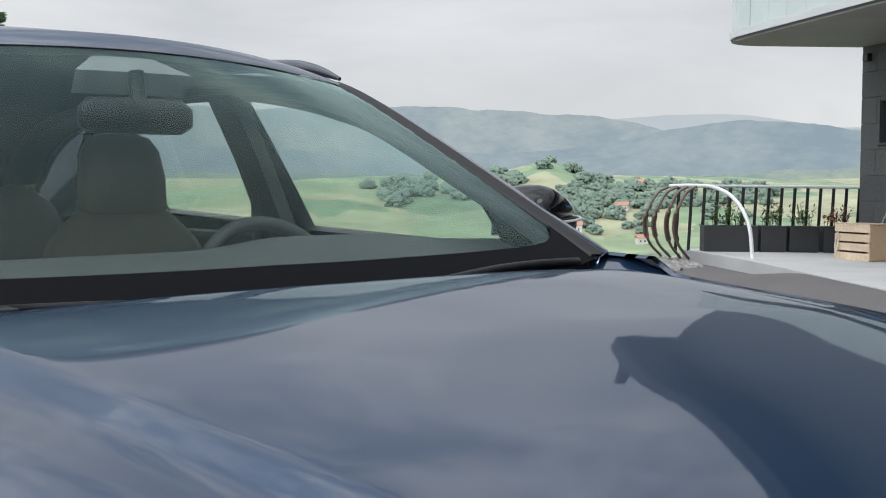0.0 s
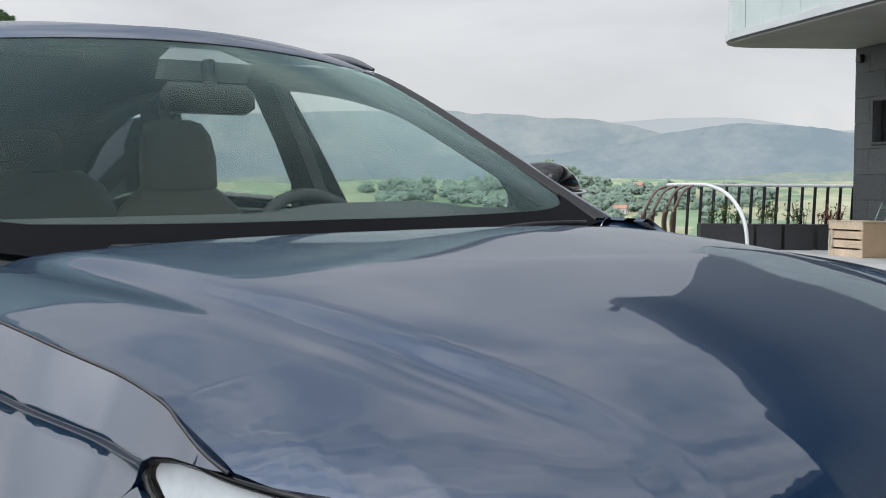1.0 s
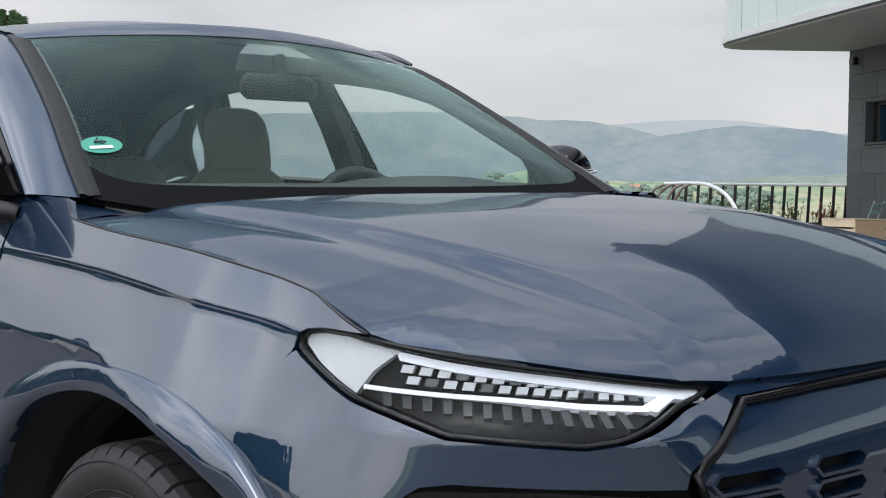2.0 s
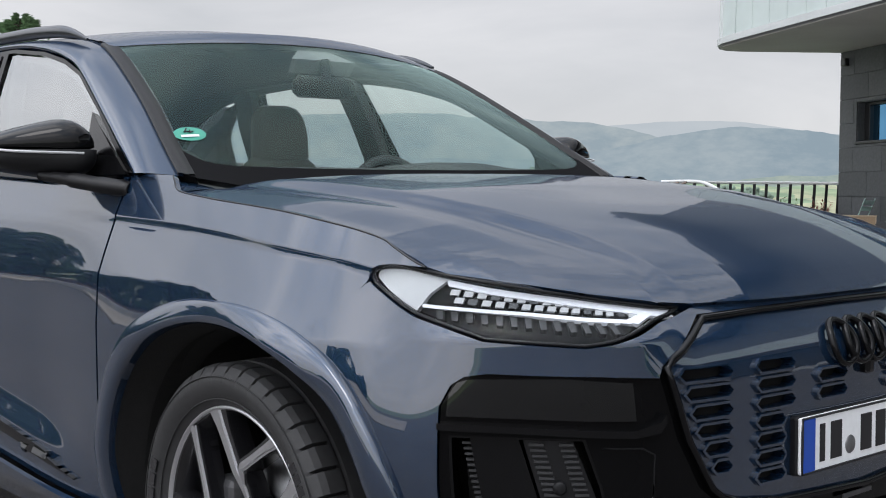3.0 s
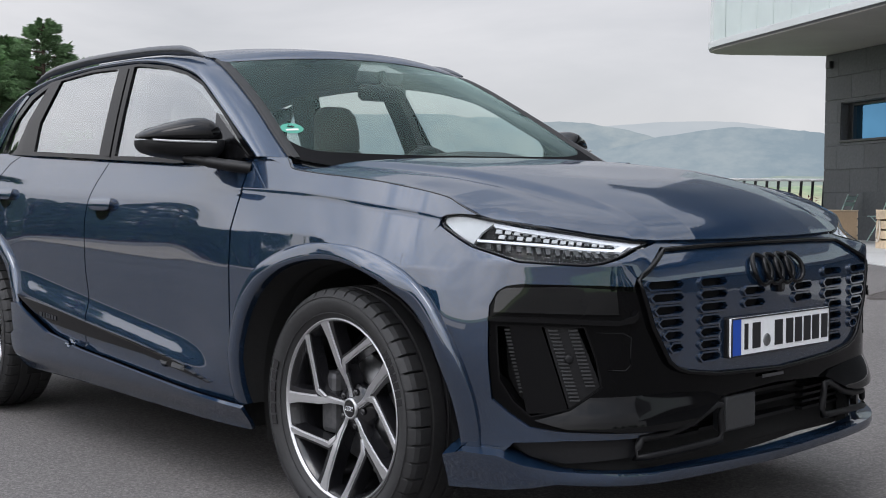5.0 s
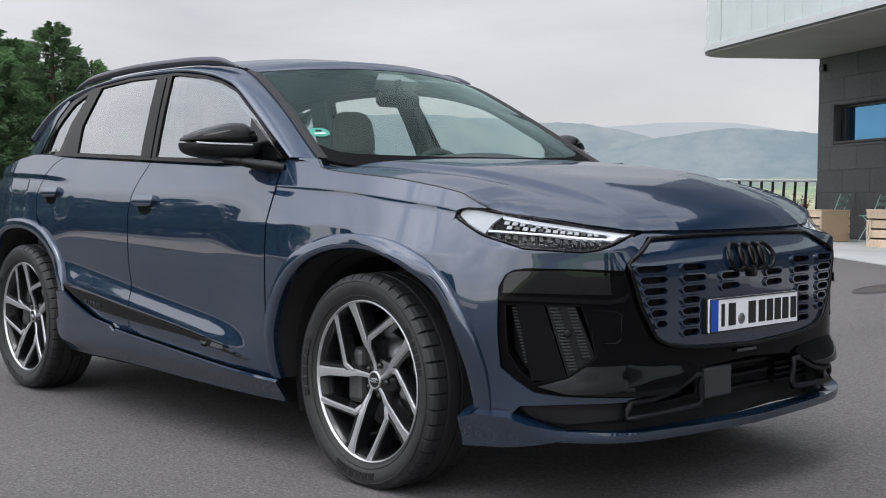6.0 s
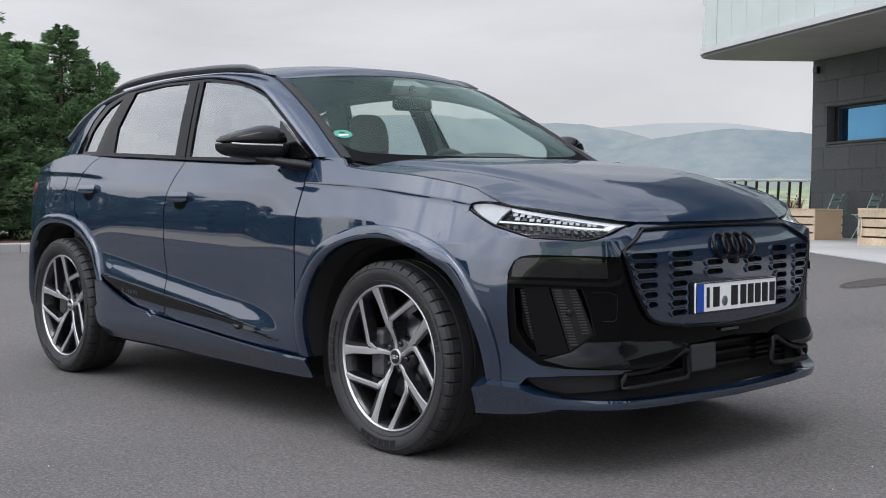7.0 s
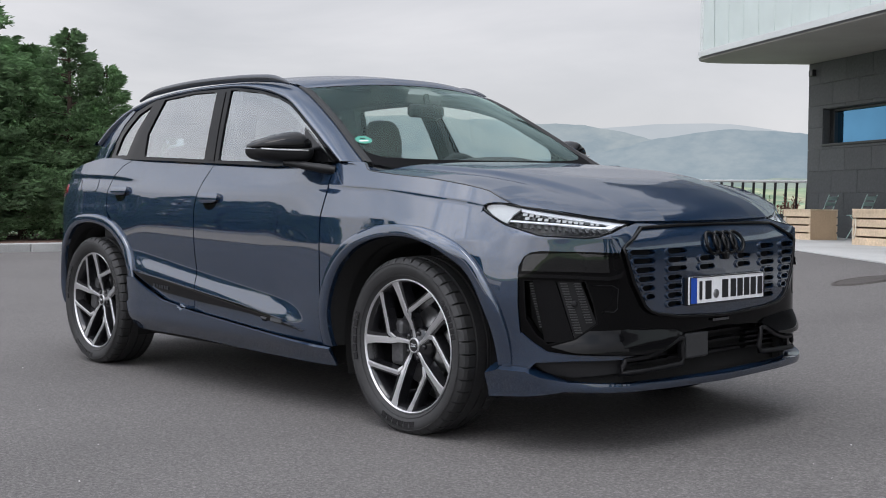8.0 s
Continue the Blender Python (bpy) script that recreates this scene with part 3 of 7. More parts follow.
for flip in (False, True):
    # wing
    seam = HOOD_SEAM + [(1.945, 1.130), (1.965, 1.145), (1.985, 1.162), (2.10, 1.166), (2.192, 1.166), (2.190, 1.054), (2.190, 0.924), (2.190, 0.69), (2.190, 0.345)]
    back_arch = arch_sz(FRONT_AXLE, 183, 42, 60)
    back_arch = [q for q in back_arch if q[0] > 1.297]
    wing = seam + [(2.16, 0.335)] + back_arch + [(1.300, 0.865), (1.2035, 0.9525), (1.1995, 0.960), (1.2005, 0.968), (1.1955, 0.979), (1.178, 0.9868), (1.147, 0.9903), (1.116, 0.9903)]
    wing = [(a, b - float(crease_z(a))) for a, b in wing]
    add_panel("front_wing", wing, lambda s, q, o=0.0: skin(s, q + crease_z(s), o), PAINT, flip, 0.009 if not flip else 0.03)
    # doors
    front_door = [(2.200, 1.163), (2.200, 1.054), (2.200, 0.69), (2.200, 0.325), (2.556, 0.352), (2.890, 0.379), (3.10, 0.394), (3.310, 0.410), (3.312, 0.50), (3.330, 0.70), (3.335, 0.936),
                  (3.322, 1.02), (3.295, 1.09), (3.240, 1.181), (2.663, 1.160)]
    fd = add_panel("front_door", front_door, skin, PAINT, flip, 0.014 if not flip else 0.03)
    rear_arch = arch_sz(REAR_AXLE, 2, 60, 24)
    rear_door = [(3.248, 1.182), (3.303, 1.09), (3.330, 1.02), (3.343, 0.936), (3.338, 0.70), (3.320, 0.50), (3.318, 0.411), (3.624, 0.449), (3.80, 0.508), (3.93, 0.556)] \
        + [q for q in rear_arch if 0.56 < q[1] < 0.86] + [(4.335, 0.92), (4.350, 1.02), (4.325, 1.10), (4.24, 1.175), (4.14, 1.212), (3.790, 1.203)]
    rd = add_panel("rear_door", [(a, b - float(hip_z(a))) for a, b in rear_door], lambda s, q, o=0.0: skin(s, q + hip_z(s), o), PAINT, flip, 0.013 if not flip else 0.03)
    rear_arch_b = arch_sz(REAR_AXLE, 42, 183, 50)
    rear_quarter = [(4.148, 1.214), (4.248, 1.177), (4.333, 1.10), (4.358, 1.02), (4.343, 0.92), (4.287, 0.855)] + [q for q in rear_arch_b if q[0] > 4.24] \
        + [(5.16, 0.33), (5.30, 0.30), (5.45, 0.33), (5.45, 1.05), (5.10, 1.135), (4.85, 1.19), (4.543, 1.229)]
    add_panel("rear_quarter", [(a, b - float(hip_z(a))) for a, b in rear_quarter], lambda s, q, o=0.0: skin(s, q + hip_z(s), o), PAINT, flip, 0.013 if not flip else 0.03)
    # sill below the doors, standing proud at its upper edge
    sill = [(2.14, 0.318), (2.227, 0.320), (2.556, 0.349), (2.890, 0.376), (3.301, 0.408), (3.624, 0.446), (3.802, 0.504), (3.93, 0.553), (4.02, 0.549), (4.00, 0.40), (3.96, 0.26),
            (3.375, 0.262), (2.844, 0.245), (2.259, 0.234), (2.16, 0.234)]
    add_panel("sill", sill, lambda s, z, o=0.0: skin(s, z, o + 0.012 + 0.02 * smooth(0.24, 0.33, z)), PAINT, flip, 0.012 if not flip else 0.03, label="body-coloured side sill")
    sgn = -1 if flip else 1
    # black blade along the lower doors
    blade = [(2.335, 0.382), (2.446, 0.398), (2.799, 0.434), (3.301, 0.462), (3.624, 0.487), (3.795, 0.523), (3.942, 0.574), (3.999, 0.588), (3.624, 0.554), (3.338, 0.522), (2.890, 0.474), (2.530, 0.427)]
    add_panel("blade_trim", blade, lambda s, z, o=0.0: skin(s, z, o + 0.011), GLOSS_BLACK, flip, 0.012, lip=0.014, label="gloss black blade along the lower doors")

    for k, (a, wd) in enumerate(((3.715, 0.020), (3.683, 0.012), (3.655, 0.018), (3.628, 0.018), (3.600, 0.018), (3.572, 0.020))):
        zb = 0.505 - 0.05 * (3.65 - a)
        add_panel("lettering_bar", [(a - wd / 2, zb), (a + wd / 2, zb + 0.001), (a + wd / 2, zb + 0.019), (a - wd / 2, zb + 0.018)] if not flip else [(a - wd / 2, zb), (a + wd / 2, zb), (a + wd / 2, zb + 0.018), (a - wd / 2, zb + 0.018)],
                  lambda s, z, o=0.0: skin(s, z, o + 0.014), RAIL_GREY, flip, 0.02, lip=0.002)
    # flared wheel arches, each a painted roll with a deep return
    for cx in (FRONT_AXLE, REAR_AXLE):
        rows = []
        outs = [(-0.01, -0.004), (0.0, 0.004), (0.03, 0.013), (0.10, 0.017), (0.3, 0.020), (0.6, 0.021), (0.88, 0.019), (0.97, 0.013), (1.0, 0.004), (1.03, -0.012)]
        deep = [(1.032, -0.012), (1.06, -0.03), (1.2, -0.06), (1.5, -0.11), (1.6, -0.16)]
        for t, o in outs + deep:
            q = arch_line(cx, 0.36 + 0.006 * t, 0.577 - 0.064 * t, 0.537 - 0.060 * t, 2.4 - 0.10 * t, -4, 184, 70)
            rows.append(flank(q[:, 0], np.maximum(q[:, 1], 0.30), o - 0.012 * (1 - smooth(0.30, 0.45, q[:, 1])) - 0.013 * smooth(0.80, 0.88, q[:, 1]) * (cx > -1)))
        p = np.array(rows)
        if flip:
            p = p * (1, -1, 1)
        part("wheel_arch", grid_mesh("wheel_arch", p[:len(outs)], mirror=flip), PAINT, car, "flared body-coloured wheel arch")
        part("arch_lining", grid_mesh("arch_lining", p[len(outs):], mirror=flip), LINER, car, "black felt behind the arch lip")
        # felt-lined wheel well
        q = arch_line(cx, 0.37, 0.475, 0.455, 2.2, -20, 200, 40)
        well = np.array([[(x, -y, z) for x, z in q] for y in (0.90, 0.75, 0.55)])
        if flip:
            well = well * (1, -1, 1)
        part("wheel_liner", grid_mesh("wheel_liner", well, mirror=flip), LINER, car)

    # door handles, each over a flat black patch painted for the dark of its recess
    for door, cs, cz in ((fd, 3.187, 0.993), (rd, 4.185, 1.031)):
        seat = add_panel("handle_recess", [(cs + 0.062 * c, cz - 0.014 + 0.044 * s) for c, s in ((math.cos(k), math.sin(k)) for k in np.linspace(0, 6.283, 24, endpoint=False))],
                         lambda s, z, o=0.0: skin(s, z, o + 0.0015), GLOSS_BLACK, flip, 0.02, lip=0.0, parent=door)
        grip = np.array([(cs + 0.092 * math.copysign(abs(math.cos(k)) ** 0.6, math.cos(k)), cz + 0.008 + 0.028 * math.copysign(abs(math.sin(k)) ** 0.7, math.sin(k))) for k in np.linspace(0, 6.283, 32, endpoint=False)])
        add_panel("door_handle", grip, lambda s, z, o=0.0: skin(s, z, o + 0.022 - 9.0 * (z - cz - 0.006) ** 2), PAINT, flip, 0.012, lip=0.024, parent=door, label="body-coloured flush bow handle")

# fuel flap line on the right-hand rear quarter
flap = [(4.50, 1.10), (4.49, 1.05), (4.52, 1.032), (4.60, 1.027), (4.68, 1.034), (4.72, 1.06), (4.74, 1.10)]
seam_v, seam_f = tube([skin(a, b, 0.0005) for a, b in spline(flap, 6)], 0.0022, 5)
part("charging_flap_seam", mesh_of("charging_flap_seam", seam_v, seam_f), INK, car)

# bonnet
half = [(-0.34, 0.0), (-0.342, -0.25), (-0.352, -0.50), (-0.385, -0.68), (-0.405, -0.78), (-0.378, -0.842), (-0.325, -0.868)] + [(x, y + 0.006) for x, y in reversed(HOOD_EDGE)] \
    + [(0.590, -0.843), (0.655, -0.788), (0.712, -0.718), (0.750, -0.660), (0.780, -0.604), (0.818, -0.530), (0.842, -0.455), (0.865, -0.30), (0.872, -0.15), (0.874, 0.0)]
hood_outline = half + [(x, -y) for x, y in reversed(half) if abs(y) > 1e-6]
part("bonnet", panel("bonnet", hood_outline, hood_at, 0.011, lip=0.03), PAINT, car, "creased metallic blue bonnet")
# dark shut lines between the bonnet and the wings
shut = spline(HOOD_SEAM + [(1.945, 1.130), (1.965, 1.145), (1.985, 1.160)], 10)
for flip in (False, True):
    sv, sf = tube([skin(a, b, 0.0002) * ((1, -1, 1) if flip else 1) for a, b in shut], 0.0019, 6)
    part("bonnet_seam", mesh_of("bonnet_seam", sv, sf), INK, car, "dark shut line")

# painted corners between the bonnet, the wings and the pillars
for flip in (False, True):
    ring = np.array([(-0.315, -0.880, 1.122), (-0.36, -0.80, 1.128), (-0.42, -0.72, 1.130), (-0.47, -0.78, 1.150), (-0.54, -0.885, 1.164), (-0.44, -0.882, 1.158)])
    fan = np.concatenate([ring, ring.mean(0, keepdims=True)]) * ((1, -1, 1) if flip else 1)
    tri = [(k, (k + 1) % 6, 6) for k in range(6)]
    part("wing_corner", mesh_of("wing_corner", fan, tri if flip else [q[::-1] for q in tri]), PAINT, car)

# tail: tailgate and rear bumper
part("tailgate", panel("tailgate", [(5.46, 0.62), (6.10, 0.62), (6.10, 1.07), (5.46, 1.05)], skin, 0.05), PAINT, car)
part("tailgate", panel("tailgate", [(5.46, 0.62), (6.10, 0.62), (6.10, 1.07), (5.46, 1.05)], skin, 0.05, mirror=True), PAINT, car)
for flip in (False, True):
    add_panel("rear_bumper", [(5.46, 0.31), (6.10, 0.31), (6.10, 0.61), (5.46, 0.61)], skin, PAINT, flip, 0.06)
    add_panel("tail_lamp", [(4.98, 1.03), (5.16, 0.985), (5.6, 0.975), (5.6, 1.03), (5.16, 1.065), (5.02, 1.075)], lambda s, z, o=0.0: skin(s, z, o + 0.006), TAIL_RED, flip, 0.03, label="slim red tail lamp")

# ---- glasshouse ----
LINE_OUT = spline([(-0.52, -0.893, 1.168), (-0.66, -0.862, 1.245), (-0.83, -0.826, 1.34), (-1.07, -0.775, 1.47), (-1.22, -0.752, 1.52), (-1.40, -0.735, 1.558), (-1.66, -0.722, 1.588), (-2.1, -0.718, 1.592),
                   (-2.5, -0.722, 1.567), (-2.8, -0.735, 1.51), (-3.02, -0.75, 1.42), (-3.16, -0.77, 1.32)], 8)
LINE_IN = spline([(-0.44, -0.795, 1.160), (-0.56, -0.768, 1.232), (-0.79, -0.712, 1.37), (-1.05, -0.662, 1.51), (-1.20, -0.640, 1.565), (-1.40, -0.630, 1.597), (-1.7, -0.625, 1.612), (-2.1, -0.62, 1.615),
                  (-2.5, -0.62, 1.598), (-2.85, -0.63, 1.55), (-3.08, -0.65, 1.47), (-3.25, -0.67, 1.37)], 8)
v = np.linspace(0, 1, 9)[:, None, None]
mid_bulge = np.array([0, -0.022, 0.004])
side_rail = LINE_OUT[None] * (1 - v) + LINE_IN[None] * v + mid_bulge * (4 * v * (1 - v)) ** 0.8
inner_rail = side_rail[[0, -1]] + np.array([[[0, 0.035, -0.02]], [[0, 0.02, -0.04]]])
side_rail = np.concatenate([inner_rail[:1], side_rail, inner_rail[1:]])
for flip in (False, True):
    p = side_rail * (1, -1, 1) if flip else side_rail
    part("roof_pillar", grid_mesh("roof_pillar", p, mirror=not flip), PAINT, car, "body-coloured windscreen pillar and roof side")
    # black trim between the windscreen and the painted pillar
    n_ws = 31
    strip_in = np.stack([LINE_IN[:n_ws] + (0, 0.030, 0.000), LINE_IN[:n_ws] + (0, 0.028, 0.007)] + [LINE_IN[:n_ws] * (1 - q) + LINE_OUT[:n_ws] * q + (0, -0.003 * (q > 0) - 0.012 * math.sin(3.14 * q), 0.006 + 0.003 * (q > 0)) for q in (0.0, 0.02, 0.04, 0.07, 0.09)] + [LINE_IN[:n_ws] * 0.90 + LINE_OUT[:n_ws] * 0.10 + (0, 0, -0.01)])
    p = strip_in * (1, -1, 1) if flip else strip_in
    part("screen_trim", grid_mesh("screen_trim", p, mirror=flip), SATIN_BLACK, car, "black trim along the windscreen")
    # inner lining of the pillar
    lining = np.stack([LINE_OUT + (-0.05, 0.030, -0.045), LINE_OUT + (0.0, 0.05, -0.012), (LINE_OUT + LINE_IN) / 2 + (0, 0.06, -0.045), LINE_IN + (0, 0.038, -0.050), LINE_IN + (0, 0.036, -0.012)])
    p = lining * (1, -1, 1) if flip else lining
    part("pillar_lining", grid_mesh("pillar_lining", p, mirror=flip), TRIM_DARK, car)

# roof
k0 = 33
edge = LINE_IN[k0:]
w = np.linspace(-1, 1, 25)
crown = np.linspace(0.058, 0.062, len(edge))
roof = np.stack([np.stack([edge[:, 0] + 0.04 * (1 - u * u) * np.linspace(1, 0, len(edge)) - 0.06 * (1 - u * u) * np.linspace(0, 1, len(edge)), edge[:, 1] * -u, edge[:, 2] + crown * (1 - abs(u) ** 2.2) + 0.003], -1) for u in w], 1)
part("roof", grid_mesh("roof", roof, mirror=False), PAINT, car)
part("headliner", grid_mesh("headliner", roof - (0, 0, 0.05), mirror=True), FABRIC, car)

# windscreen
rise = np.linspace(0, 1, 17)
edge_ws = np.stack([np.interp(rise * (k0 - 2), np.arange(len(LINE_IN)), LINE_IN[:, c]) for c in range(3)], -1)
mid_ws = np.stack([-0.36 - 0.70 * rise, 0 * rise, 1.085 + 0.594 * rise - 0.065 * rise ** 2 + 0.02 * np.sin(np.pi * rise)], -1)
ws = np.stack([np.stack([edge_ws[:, 0] + (mid_ws[:, 0] - edge_ws[:, 0]) * (1 - u * u), edge_ws[:, 1] * -u, edge_ws[:, 2] + (mid_ws[:, 2] - edge_ws[:, 2]) * (1 - u * u)], -1) for u in w], 1)
screen = part("windscreen", grid_mesh("windscreen", ws, mirror=False), CLEAR, car, "green-tinted windscreen")
screen.visible_shadow = False


def on_screen(u, r, out=0.0):
    """A place on the windscreen: u from the right-hand edge (-1) to the left-hand one, r from its foot to its top."""
    u, r = np.asarray(u, float), np.asarray(r, float)
    e = np.stack([np.interp(r, rise, edge_ws[:, c]) for c in range(3)], -1)
    c0 = np.stack([np.interp(r, rise, mid_ws[:, c]) for c in range(3)], -1)
    k = (1 - u * u)
    return np.stack([e[..., 0] + (c0[..., 0] - e[..., 0]) * k + 0.6 * out, -e[..., 1] * u, e[..., 2] + (c0[..., 2] - e[..., 2]) * k + 0.8 * out], -1)


# black printed border and cowl
part("windscreen_border", panel("windscreen_border", [(-1, 0), (1, 0), (1, 1), (-1, 1)], lambda u, r, o=0.0: on_screen(u, r, o - 0.012), 0.05,
                                holes=[[(-0.945, 0.16), (-0.93, 0.14), (-0.8, 0.145), (0, 0.155), (0.8, 0.145), (0.93, 0.14), (0.945, 0.16), (0.94, 0.89), (0.91, 0.91), (-0.91, 0.91), (-0.94, 0.89)]], lip=0.0), INK, screen)
part("lower_screen_border", panel("lower_screen_border", [(-0.985, 0.0), (0.985, 0.0), (0.985, 0.27), (0.95, 0.215), (0.915, 0.17), (0.87, 0.145), (0.8, 0.135), (0.4, 0.142), (0, 0.146), (-0.4, 0.142), (-0.8, 0.135), (-0.87, 0.145), (-0.915, 0.17), (-0.95, 0.215), (-0.985, 0.27)],
                                  lambda u, r, o=0.0: on_screen(u, r, o + 0.003), 0.05, lip=0.0), FRIT, screen, "matt black band along the foot of the windscreen")
header = np.stack([on_screen(w, np.full(len(w), 0.925), 0.002), on_screen(w, np.full(len(w), 0.945), 0.007), on_screen(w, np.full(len(w), 1.0), 0.008), roof[0] + (0, 0, 0.004), roof[1] + (0, 0, 0.003)])
part("roof_header", grid_mesh("roof_header", header, mirror=False), PAINT, car, "body-coloured roof edge above the windscreen")
part("rain_sensor_housing", panel("rain_sensor_housing", [(-0.19, 0.825), (-0.10, 0.905), (0.10, 0.905), (0.19, 0.825)], lambda u, r, o=0.0: on_screen(u, r, o - 0.008), 0.04, lip=0.05), SENSOR_GREY, screen, "grey sensor housing behind the glass")
cowl = np.stack([np.stack([-0.34 + 0 * w - 0.07 * abs(w) ** 2 - t * 0.12, -w * 0.86, 1.085 + 0.055 * abs(w) ** 2 + 0 * w - 0.01 * t], -1) for t in (0, 1)], 0)
part("cowl", grid_mesh("cowl", cowl, mirror=True), SATIN_BLACK, car, "black scuttle below the windscreen")

# side windows, their black surrounds, and the pillars between
SURROUND = [(-0.53, 1.170), (-0.66, 1.237), (-0.83, 1.335), (-1.07, 1.463), (-1.22, 1.512), (-1.40, 1.550), (-1.66, 1.580), (-2.1, 1.585), (-2.5, 1.558), (-2.72, 1.50), (-2.83, 1.42), (-2.93, 1.232),
            (-2.6, 1.222), (-2.15, 1.205), (-1.6, 1.183), (-1.05, 1.160)]
FRONT_WIN = [(-0.615, 1.19), (-0.69, 1.240), (-0.85, 1.335), (-1.07, 1.452), (-1.22, 1.501), (-1.40, 1.538), (-1.66, 1.568), (-1.70, 1.568), (-1.585, 1.192), (-1.05, 1.175)]
REAR_WIN = [(-1.73, 1.200), (-1.84, 1.569), (-2.1, 1.573), (-2.40, 1.555), (-2.455, 1.36), (-2.405, 1.228)]
QUARTER_WIN = [(-2.63, 1.240), (-2.60, 1.38), (-2.52, 1.53), (-2.66, 1.48), (-2.76, 1.40), (-2.80, 1.35), (-2.815, 1.245)]
for flip in (False, True):
    sur = add_panel("window_surround", SURROUND, lambda x, z, o=0.0: cabin(x, z, o - 0.004), MASK_BLACK, flip, 0.04, holes=[FRONT_WIN, REAR_WIN, QUARTER_WIN], lip=0.03)
    for nm, win in (("front_window", FRONT_WIN), ("rear_window", REAR_WIN), ("quarter_window", QUARTER_WIN)):
        pane = add_panel(nm, win, lambda x, z, o=0.0: cabin(x, z, o - 0.012), SIDE_GLASS, flip, 0.06, lip=0.0)
        pane.visible_shadow = False
    # painted rear pillar
    add_panel("rear_pillar", [(-2.94, 1.228), (-2.84, 1.42), (-2.73, 1.503), (-2.80, 1.515), (-3.02, 1.425), (-3.16, 1.325), (-3.24, 1.24), (-3.40, 1.165), (-3.48, 1.11), (-3.2, 1.17)], cabin, PAINT, flip, 0.03)
    # bright body-coloured strip of the front door pillar
    add_panel("door_pillar", [(-1.625, 1.19), (-1.745, 1.565), (-1.79, 1.568), (-1.70, 1.197)], cabin, MASK_BLACK, flip, 0.04, lip=0.03)
    add_panel("belt_strip", [(-0.60, 1.157), (-1.05, 1.155), (-1.6, 1.177), (-2.15, 1.20), (-2.6, 1.217), (-2.93, 1.226), (-2.93, 1.233), (-2.6, 1.224), (-2.15, 1.207), (-1.6, 1.184), (-1.05, 1.162), (-0.60, 1.164)],
              lambda x, z, o=0.0: cabin(x, z, o + 0.006), MASK_BLACK, flip, 0.03, lip=0.012)

# rear screen and the deck that closes the tail
tail_edge = LINE_IN[-1]
rs = np.array([[(tail_edge[0] + 0.03 - 0.30 * t - 0.03 * (1 - u * u), tail_edge[1] * -u * (1 + 0.06 * t), tail_edge[2] + 0.045 * (1 - abs(u) ** 2.2) - (tail_edge[2] - 1.10) * t) for u in w] for t in np.linspace(0, 1, 8)])
rear_glass = part("rear_screen", grid_mesh("rear_screen", rs, mirror=False), SIDE_GLASS, car)
rear_glass.visible_shadow = False
part("tail_deck", boxes(((0.36, 1.36, 0.03), (-3.58, 0, 1.085), 0.01)), PAINT, car)
spoiler = roof[-1] - (0.0, 0, 0.0)
part("roof_spoiler", grid_mesh("roof_spoiler", np.stack([spoiler, spoiler + (-0.16, 0, -0.03), spoiler + (-0.17, 0, -0.05), spoiler + (-0.05, 0, -0.05)])), PAINT, car)

# roof rails
for flip in (False, True):
    q = spline([(-1.20, -0.684, 1.573), (-1.27, -0.684, 1.594), (-1.34, -0.682, 1.608), (-1.44, -0.679, 1.619), (-1.7, -0.674, 1.632), (-2.2, -0.670, 1.636), (-2.6, -0.676, 1.612), (-2.78, -0.682, 1.572)], 6)
    thick = np.interp(np.arange(len(q)), [0, 4, 10, 14, len(q) - 8, len(q) - 1], [0.004, 0.008, 0.013, 0.016, 0.016, 0.006])
    rv, rf = tube(q * (1, -1, 1) if flip else q, thick, 10, flat=1.25)
    part("roof_rail", mesh_of("roof_rail", rv, rf), RAIL_GREY, car, "dark anodised roof rail")
# underside
part("underbody", boxes(((4.2, 1.30, 0.10), (-1.45, 0, 0.28), 0.03), ((1.75, 1.78, 0.12), (-1.45, 0, 0.29), 0.02), ((0.5, 1.2, 0.10), (0.55, 0, 0.30), 0.02)), LINER, car, "black underbody tray")
part("bulkhead", boxes(((0.05, 1.5, 0.6), (-0.50, 0, 0.75))), TRIM_DARK, car)
part("motor_bay", boxes(((0.9, 1.3, 0.4), (0.25, 0, 0.65), 0.05)), LINER, car)
part("cabin_floor", boxes(((2.6, 1.58, 0.04), (-1.8, 0, 0.46))), TRIM_DARK, car)
for side_y in (-0.80, 0.80):
    part("door_card", boxes(((2.5, 0.05, 0.72), (-1.75, side_y, 0.81), 0.02)), TRIM_DARK, car)


